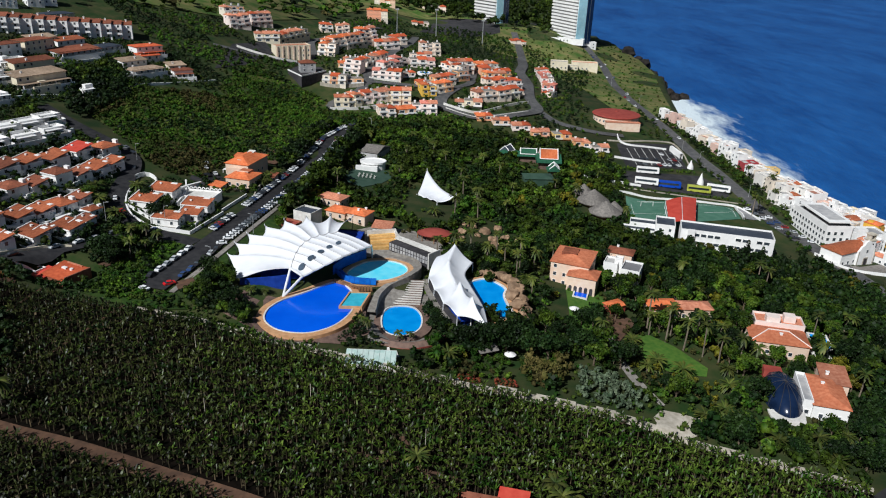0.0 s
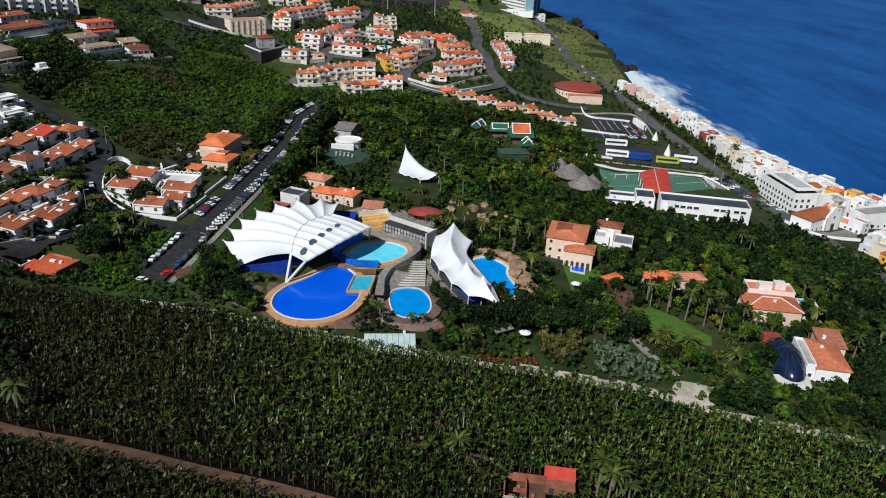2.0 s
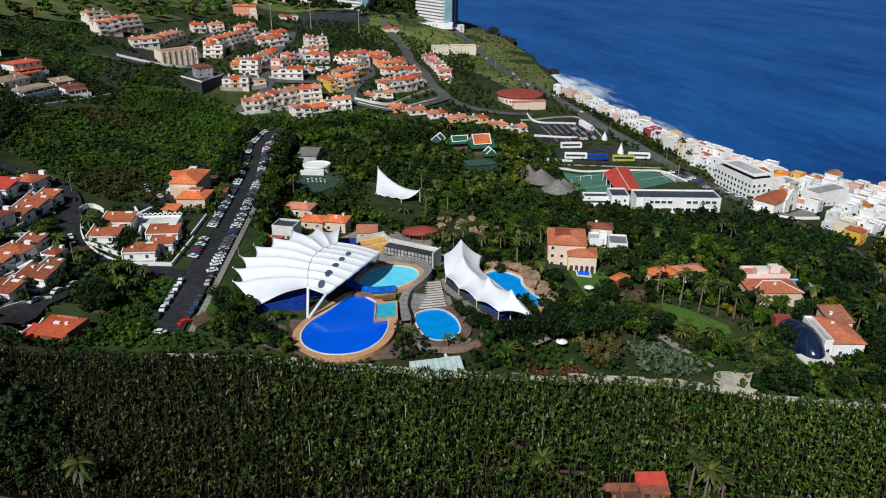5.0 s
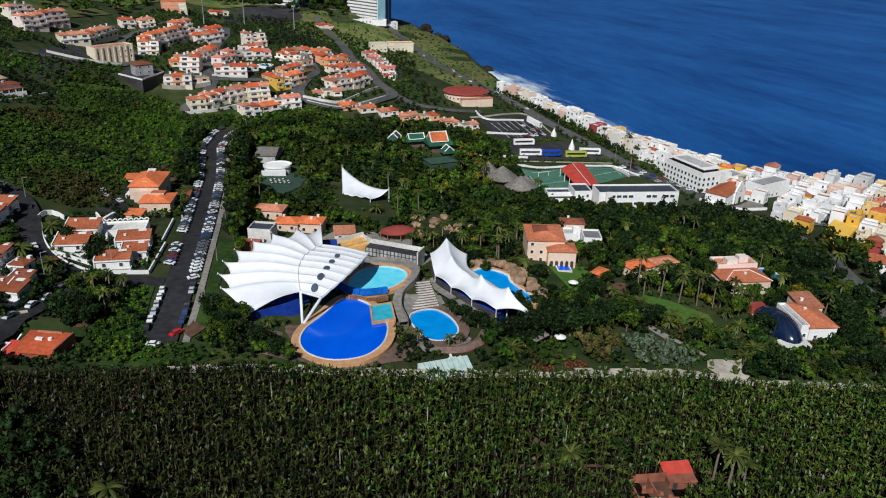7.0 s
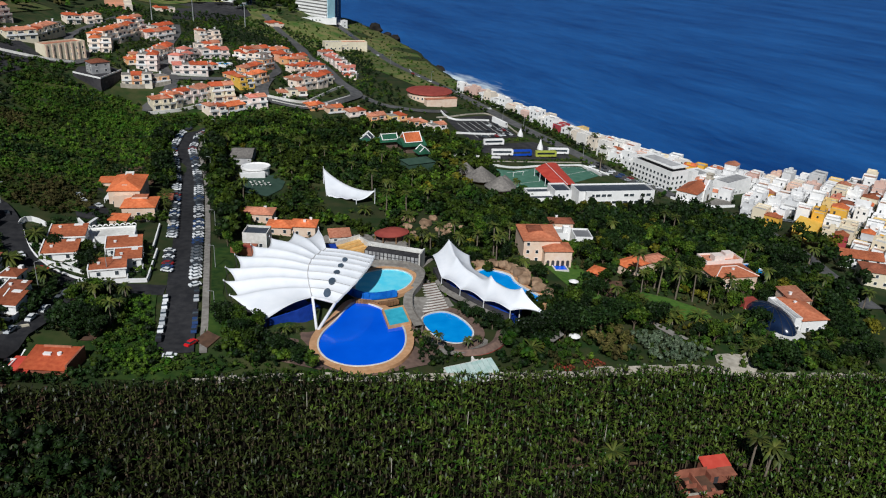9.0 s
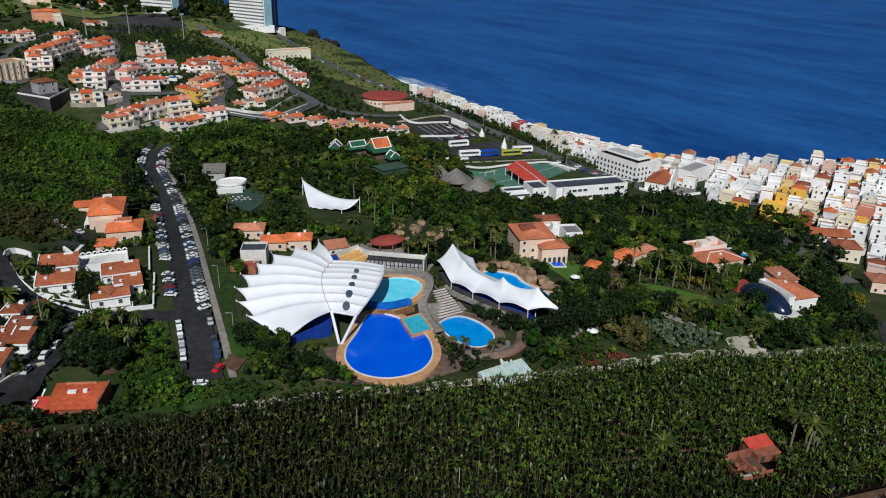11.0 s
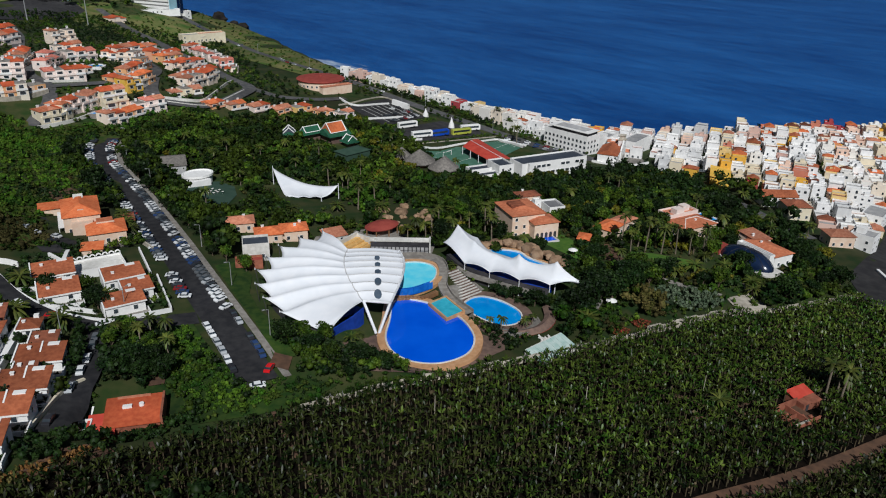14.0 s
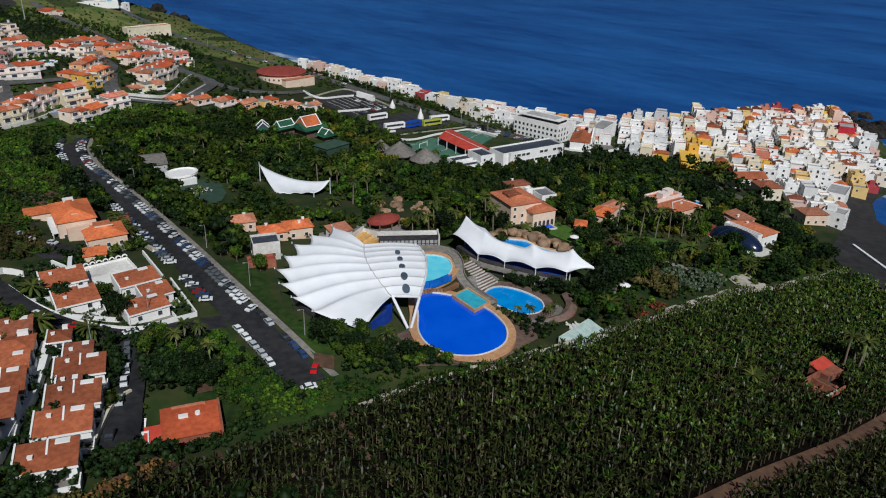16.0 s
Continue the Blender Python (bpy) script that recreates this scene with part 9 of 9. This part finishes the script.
woods("shrubs", "low green planting in the park clearings", [(-50, 270), (-54, 340), (-36, 405), (60, 420), (88, 360), (86, 310), (130, 285), (128, 170), (62, 156), (4, 174), (4, 186), (30, 190), (30, 236), (0, 262)], 3.6, [(M_DRYBUSH, 0.2), (M_BUSH, 0.5), (M_LEAFG, 0.3)], 54, per=24, rx=(0.7, 1.7), size=0.65, lift=0.1, clear=-2.5)
woods("woodland", "dense bushes on the bank by the road end", [(-77, 196), (-70, 188), (-58, 183.5), (-53, 184), (-56, 196), (-62, 203), (-66, 208), (-68, 216), (-73.5, 214), (-73, 205)], 2.1, [(M_LEAFG, 0.4), (M_LEAFD, 0.42), (M_LEAF, 0.18)], 55, per=46, rx=(0.9, 2.1), size=0.6, clear=-40)
woods("shrubs", "dark bushes along the inside of the boundary wall", [(-10, 170.5), (8, 168), (12, 171), (4, 179), (-6, 180), (-9, 175)], 2.3, [(M_DRYBUSH, 0.3), (M_WOODS, 0.4), (M_LEAFD, 0.3)], 57, per=46, rx=(0.8, 1.9), size=0.62, clear=-40)
woods("woodland", "dark trees beside the lane", [(-117, 222), (-112, 213), (-107, 207), (-104, 212), (-101, 222), (-101, 235), (-108, 236)], 2.6, [(M_LEAFD, 0.75), (M_WOODS, 0.25)], 72, per=70, rx=(1.4, 2.6), size=0.6, lift=1.0, clear=-1.5)
woods("woodland", "dark grove between the lane and the park road", [(-113, 212), (-108.6, 226), (-101, 236), (-93, 231), (-97, 216), (-103, 206)], 2.8, DARK, 92, per=60, rx=(1.2, 2.2), size=0.6, lift=0.9, clear=-1.2)
woods("scrub", "lush green bushes on the bank below the road", [(-97, 230), (-88, 230), (-89.5, 214), (-90, 200), (-84, 190), (-95, 189), (-103, 203), (-98, 214)], 1.7, [(M_LUSH, 0.5), (M_LEAFG, 0.4), (M_LEAF, 0.1)], 93, per=24, rx=(0.6, 1.3), size=0.75, lift=0.3, clear=-1.5)
woods("scrub", "orange-brown dry grass on the bank below the estate", [(-142, 187), (-133, 187.5), (-122, 191), (-120.5, 189), (-132, 183.5), (-143, 183)], 1.2, [(M_RUSSET, 0.4), (M_DRYREED, 0.6)], 94, per=16, rx=(0.5, 1.0), size=1.0, hz=1.2, lift=0.6, clear=-40)
woods("shrubs", "dark rounded hedge before the farmhouse", [(-125, 196), (-116, 193.6), (-106, 193), (-104, 190.8), (-112, 189.6), (-125, 192.4)], 1.9, DARK, 95, per=46, rx=(1.0, 1.7), size=0.6, lift=0.9, clear=-40)
# dark bushes added in place of the shade on the field's western side
woods("woodland", "dark bushes added for the shade along the western plantation edge", [(-117, 174), (-106, 164), (-100, 150), (-98.5, 138), (-104, 133), (-120, 142), (-127, 166)], 4.2, [(M_LEAFD, 0.8), (M_WOODS, 0.2)], 96, per=70, rx=(1.6, 2.6), size=0.6, lift=1.2, clear=-40)
woods("scrub", "green undergrowth on the bank beside the road", [(-94, 230), (-96, 218), (-102, 205), (-104, 192), (-92, 189), (-80, 186), (-72, 188), (-78, 196), (-87.5, 198), (-89, 214)], 1.7, [(M_LEAFG, 0.6), (M_BUSH, 0.25), (M_LEAFD, 0.15)], 73, per=20, rx=(0.4, 1.0), size=0.9, lift=0.0, clear=-3.0)
woods("woodland", "bushes on the bank beside the lane", [(-106, 206), (-104, 192), (-92, 190), (-88, 200), (-88, 214), (-92, 230), (-100, 234), (-104, 226)], 5.2, [(M_LEAFG, 0.15), (M_LEAFD, 0.6), (M_LEAF, 0.25)], 56, per=56, rx=(1.0, 2.0), size=0.55, clear=-3.0)
for x, y in [(8.6, 168.6), (18.4, 168.4)]:
    woods("shrubs", "bed of dark red flowering shrubs", [(x - 3.5, y - 2), (x + 3.5, y - 2), (x + 3, y + 2.5), (x - 3, y + 2.5)], 1.2, [(M_FLOWER, 0.7), (M_LEAFD, 0.3)], 60, per=26, rx=(0.4, 0.9), size=0.6, lift=0.2, clear=-60)
woods("woodland", "grey-green young palms in close rows behind the wall", [(39.6, 179.7), (48.7, 180.5), (55.5, 167), (52, 161.6), (44, 163.4), (36.5, 165.5)], 1.9, M_GREYLEAF, 85, per=22, rx=(0.7, 1.1), size=1.5, hz=1.5, lift=1.0, clear=-40)
woods("woodland", "russet weeping trees behind the wall", [(26, 182), (39, 183), (35, 168), (22, 169.4)], 3.3, [(M_RUSSET, 0.8), (M_LEAF, 0.2)], 86, per=90, rx=(1.3, 2.2), size=0.6, hz=1.2, lift=1.8, clear=-40)
woods("shrubs", "smooth dark clipped hedge beside the garden path", [(50.6, 175.6), (61, 173), (61, 167.4), (56.4, 167)], 1.8, [(M_LEAF, 0.7), (M_LEAFG, 0.3)], 87, per=50, rx=(0.9, 1.3), size=0.5, lift=0.7, clear=-40)
woods("woodland", "light olive garden bushes behind the wall", [(7, 179), (21, 181), (19, 168.6), (8, 169.6)], 2.5, [(M_LEAFY, 0.3), (M_LEAFG, 0.4), (M_LEAF, 0.3)], 82, per=56, rx=(0.8, 1.6), size=0.6, lift=0.8, clear=-40)
woods("woodland", "bright green garden trees below the lawn", [(56, 187), (66, 183), (76, 182), (90, 176), (88, 168), (74, 168), (64, 174), (57, 180)], 3.6, [(M_LEAFG, 0.45), (M_LEAF, 0.3), (M_LEAFY, 0.25)], 88, per=60, rx=(0.9, 1.9), size=0.6, lift=0.9, clear=-40)
woods("woodland", "tall dark conifers beside the school", [(112, 274), (128, 280), (146, 276), (150, 262), (130, 256), (114, 262)], 5.5, [(M_LEAFD, 1.0)], 83, per=120, rx=(1.6, 2.3), size=0.7, hz=2.3, lift=2.4, clear=-30)
woods("woodland", "olive-yellow trees beside the village road", [(146, 266), (156, 268), (158, 256), (150, 250)], 4.5, [(M_LEAFY, 0.8), (M_LEAF, 0.2)], 84, per=110, rx=(2.2, 3.2), size=0.6, lift=2.2, clear=-30)
woods("woodland", "small dark trees in the village gardens", VILLAGE, 17, [(M_LEAFD, 0.6), (M_LEAF, 0.4)], 97, per=60, rx=(1.2, 2.2), size=0.6, lift=1.6, clear=-40)
woods("shrubs", "bright green bushes spilling over the plantation wall", [(-87, 185), (-64, 182.6), (-49, 179.2), (-49, 176), (-64, 178.2), (-87, 180.6)], 1.6, [(M_LUSH, 0.5), (M_LEAFG, 0.3), (M_LEAF, 0.2)], 98, per=30, rx=(0.8, 1.5), size=0.65, lift=0.8, clear=-40)
woods("shrubs", "broad brownish weeping bush", [(x_ + 28.7, y_ + 170.0) for x_, y_ in ((-3, -2), (3, -2), (3, 2), (-3, 2))], 2.0, M_DRYBUSH, 61, per=60, rx=(1.4, 2.2), size=0.6, clear=-60)
woods("woodland", "trees along the wall at the end of the garden", [(62, 154), (74, 150.5), (90, 147.5), (103, 143.5), (108, 150), (96, 156), (80, 157), (66, 160)], 3.0, MIXED, 62, per=70, rx=(1.2, 2.4), clear=-40)
for hedge in ([(94, 391.5), (138, 400.5), (138, 404), (94, 395)], [(90, 359.5), (146, 362), (146, 365), (90, 362.5)]):
    woods("shrubs", "clipped green hedge beside the coach park", hedge, 1.8, M_LEAF, 66, per=26, rx=(0.7, 1.2), size=0.6, lift=0.3, clear=-60)
woods("woodland", "dark trees along the far side of the park road", [(-62.5, 262), (-59.4, 297), (-55, 327), (-52, 355), (-49.5, 380), (-45.5, 394), (-39, 390), (-44, 374), (-47, 352), (-50, 325), (-54, 295), (-57, 262)], 3.0, [(M_LEAFD, 0.55), (M_WOODS, 0.37), (M_LEAF, 0.08)], 67, per=90, rx=(2.4, 3.7), lift=3.2, clear=-40)
woods("woodland", "dark trees between the villa and the road", [(-79, 322), (-72, 318), (-69, 330), (-67.5, 352), (-66, 376), (-61, 396), (-66, 404), (-73, 384), (-75, 356), (-80, 340)], 3.2, [(M_LEAFD, 0.6), (M_WOODS, 0.3), (M_LEAF, 0.1)], 79, per=80, rx=(1.8, 3.0), lift=1.9, clear=-40)
woods("woodland", "dark hedge trees round the villa garden", [(-79, 300), (-76.5, 284), (-84, 286), (-92, 283), (-98, 288), (-100, 296), (-95, 292), (-86, 290)], 2.4, DARK, 80, per=60, rx=(1.0, 2.0), lift=0.9, clear=-1.0)
woods("woodland", "dark trees between the coast road and the seafront", [(143, 515), (149, 472), (153, 440), (159, 408), (162, 378), (169, 378), (167, 410), (160, 440), (155, 475), (150, 518)], 3.0, [(M_LEAFD, 0.5), (M_LEAF, 0.5)], 68, per=46, rx=(1.2, 2.4), clear=-0.6)
woods("shrubs", "low bushes dotted over the clifftop meadow", [(60, 640), (100, 560), (112, 505), (142, 490), (156, 520), (166, 560), (178, 640), (186, 700), (168, 800), (60, 770), (10, 700)], 7.5, SLOPE, 58, per=16, rx=(0.6, 1.9), size=0.8, hz=0.6, lift=0.1, clear=0.0)
woods("scrub", "patchy green fields in the far hills", [(-600, 500), (-330, 480), (-230, 470), (-150, 560), (-110, 640), (-60, 720), (-120, 900), (-700, 900)], 14.0, SLOPE, 53, per=26, rx=(2.5, 6.0), size=0.9, hz=0.5)

# ---- banana plants ----
def banana_field():
    rng = np.random.default_rng(77)
    spots = scatter(FIELD, 1.62, 0.33, -0.6, rng)
    far = spots[:, 1] > 66
    thin = ~((spots[:, 0] < -96) & (rng.uniform(size=len(spots)) < 0.08))
    gap = np.array([noise.noise((x * 0.06, y * 0.06, 8.0)) for x, y in spots]) > -0.66
    spots = spots[far & thin & gap]
    n = len(spots)
    z = ground_at(spots[:, 0], spots[:, 1])
    L = 8
    hgt = rng.uniform(1.5, 2.5, n) * np.where(spots[:, 0] < -96, 0.8, 1.0)
    az = rng.uniform(0, 2 * math.pi, (n, 1)) + np.arange(L)[None] * 2.399 + rng.uniform(-0.3, 0.3, (n, L))
    rise = rng.uniform(0.55, 1.42, (n, L))
    ln = rng.uniform(1.0, 1.95, (n, L))
    wd = rng.uniform(0.11, 0.22, (n, L))
    st = np.array([0.05, 0.4, 0.75, 1.0])
    prof = np.array([0.35, 1.0, 0.85, 0.12])
    bend = rng.uniform(0.15, 0.9, (n, L))
    r = ln[..., None] * st * np.cos(rise)[..., None] + 0.1
    h = ln[..., None] * (np.sin(rise)[..., None] * st - bend[..., None] * st ** 2 * 0.75)
    w = wd[..., None] * prof
    cx, cy = np.cos(az)[..., None], np.sin(az)[..., None]
    tilt = rng.uniform(-0.6, 0.6, (n, L))[..., None]
    X, Y, Zz = spots[:, 0][:, None, None], spots[:, 1][:, None, None], (z + hgt)[:, None, None]
    va = np.stack([X + r * cx - w * cy, Y + r * cy + w * cx, Zz + h + w * tilt], -1)
    vb = np.stack([X + r * cx + w * cy, Y + r * cy - w * cx, Zz + h - w * tilt], -1)
    V = np.stack([va, vb], 3).reshape(-1, 3)  # plant, leaf, station, side
    base = (np.arange(n * L) * 8)[:, None]
    F = np.concatenate([base + np.array([2 * j, 2 * j + 1, 2 * j + 3, 2 * j + 2]) for j in range(3)], 0)
    # plants towards the west and south take the darker leaf material
    west = 1 / (1 + np.exp((spots[:, 0] + 40 + 0.25 * (spots[:, 1] - 120)) / 9.0))
    west = np.maximum(west, 1 / (1 + np.exp((spots[:, 0] + 46 + 1.6 * (spots[:, 1] - 137)) / 12.0)))
    dark_plant = rng.uniform(size=n) < west
    leaf_dark = np.repeat(dark_plant, L)
    leaf_dark = np.concatenate([leaf_dark] * 3)
    thin_dark = leaf_dark & (rng.uniform(size=len(leaf_dark)) < 0.9)
    thing("banana_plants", "dense rows of banana plants with glossy leaves", "banana plants", kind="stuff", data=fast_mesh("banana_plants", V, F[~leaf_dark], M_BANANA))
    thing("banana_plants", "dark green banana plants in the west and south", "banana plants", kind="stuff", data=fast_mesh("banana_plants", V, F[thin_dark], M_BANANAD))
    a = rng.uniform(0, 2 * math.pi, n)
    tri = np.arange(3) * 2.094
    bx = spots[:, 0][:, None] + 0.16 * np.cos(a[:, None] + tri)
    by = spots[:, 1][:, None] + 0.16 * np.sin(a[:, None] + tri)
    lo = np.stack([bx, by, np.repeat((z - 0.1)[:, None], 3, 1)], -1)
    hi = np.stack([bx, by, np.repeat((z + hgt + 0.1)[:, None], 3, 1)], -1)
    V = np.concatenate([lo, hi], 1).reshape(-1, 3)
    base = (np.arange(n) * 6)[:, None]
    F = np.concatenate([base + np.array([j, (j + 1) % 3, 3 + (j + 1) % 3, 3 + j]) for j in range(3)], 0)
    thing("banana_stems", "brown banana stems standing in the soil", "banana stems", kind="stuff", data=fast_mesh("banana_stems", V, F, M_DEADLEAF))
    pick = rng.uniform(size=n) < 0.35
    q = spots[pick]
    p = np.stack([q[:, 0] + rng.uniform(-0.6, 0.6, len(q)), q[:, 1] + rng.uniform(-0.6, 0.6, len(q)), z[pick] + hgt[pick] * rng.uniform(0.4, 0.9, len(q))], -1)
    v, f = cards(p, np.tile((0, 0, 0.6), (len(p), 1)), 0.45, rng, 0.8)
    thing("dry_banana_leaves", "dry brown leaves hanging among the bananas", "dry leaves", kind="stuff", data=fast_mesh("dry_banana_leaves", v, f, M_DEADLEAF))


banana_field()
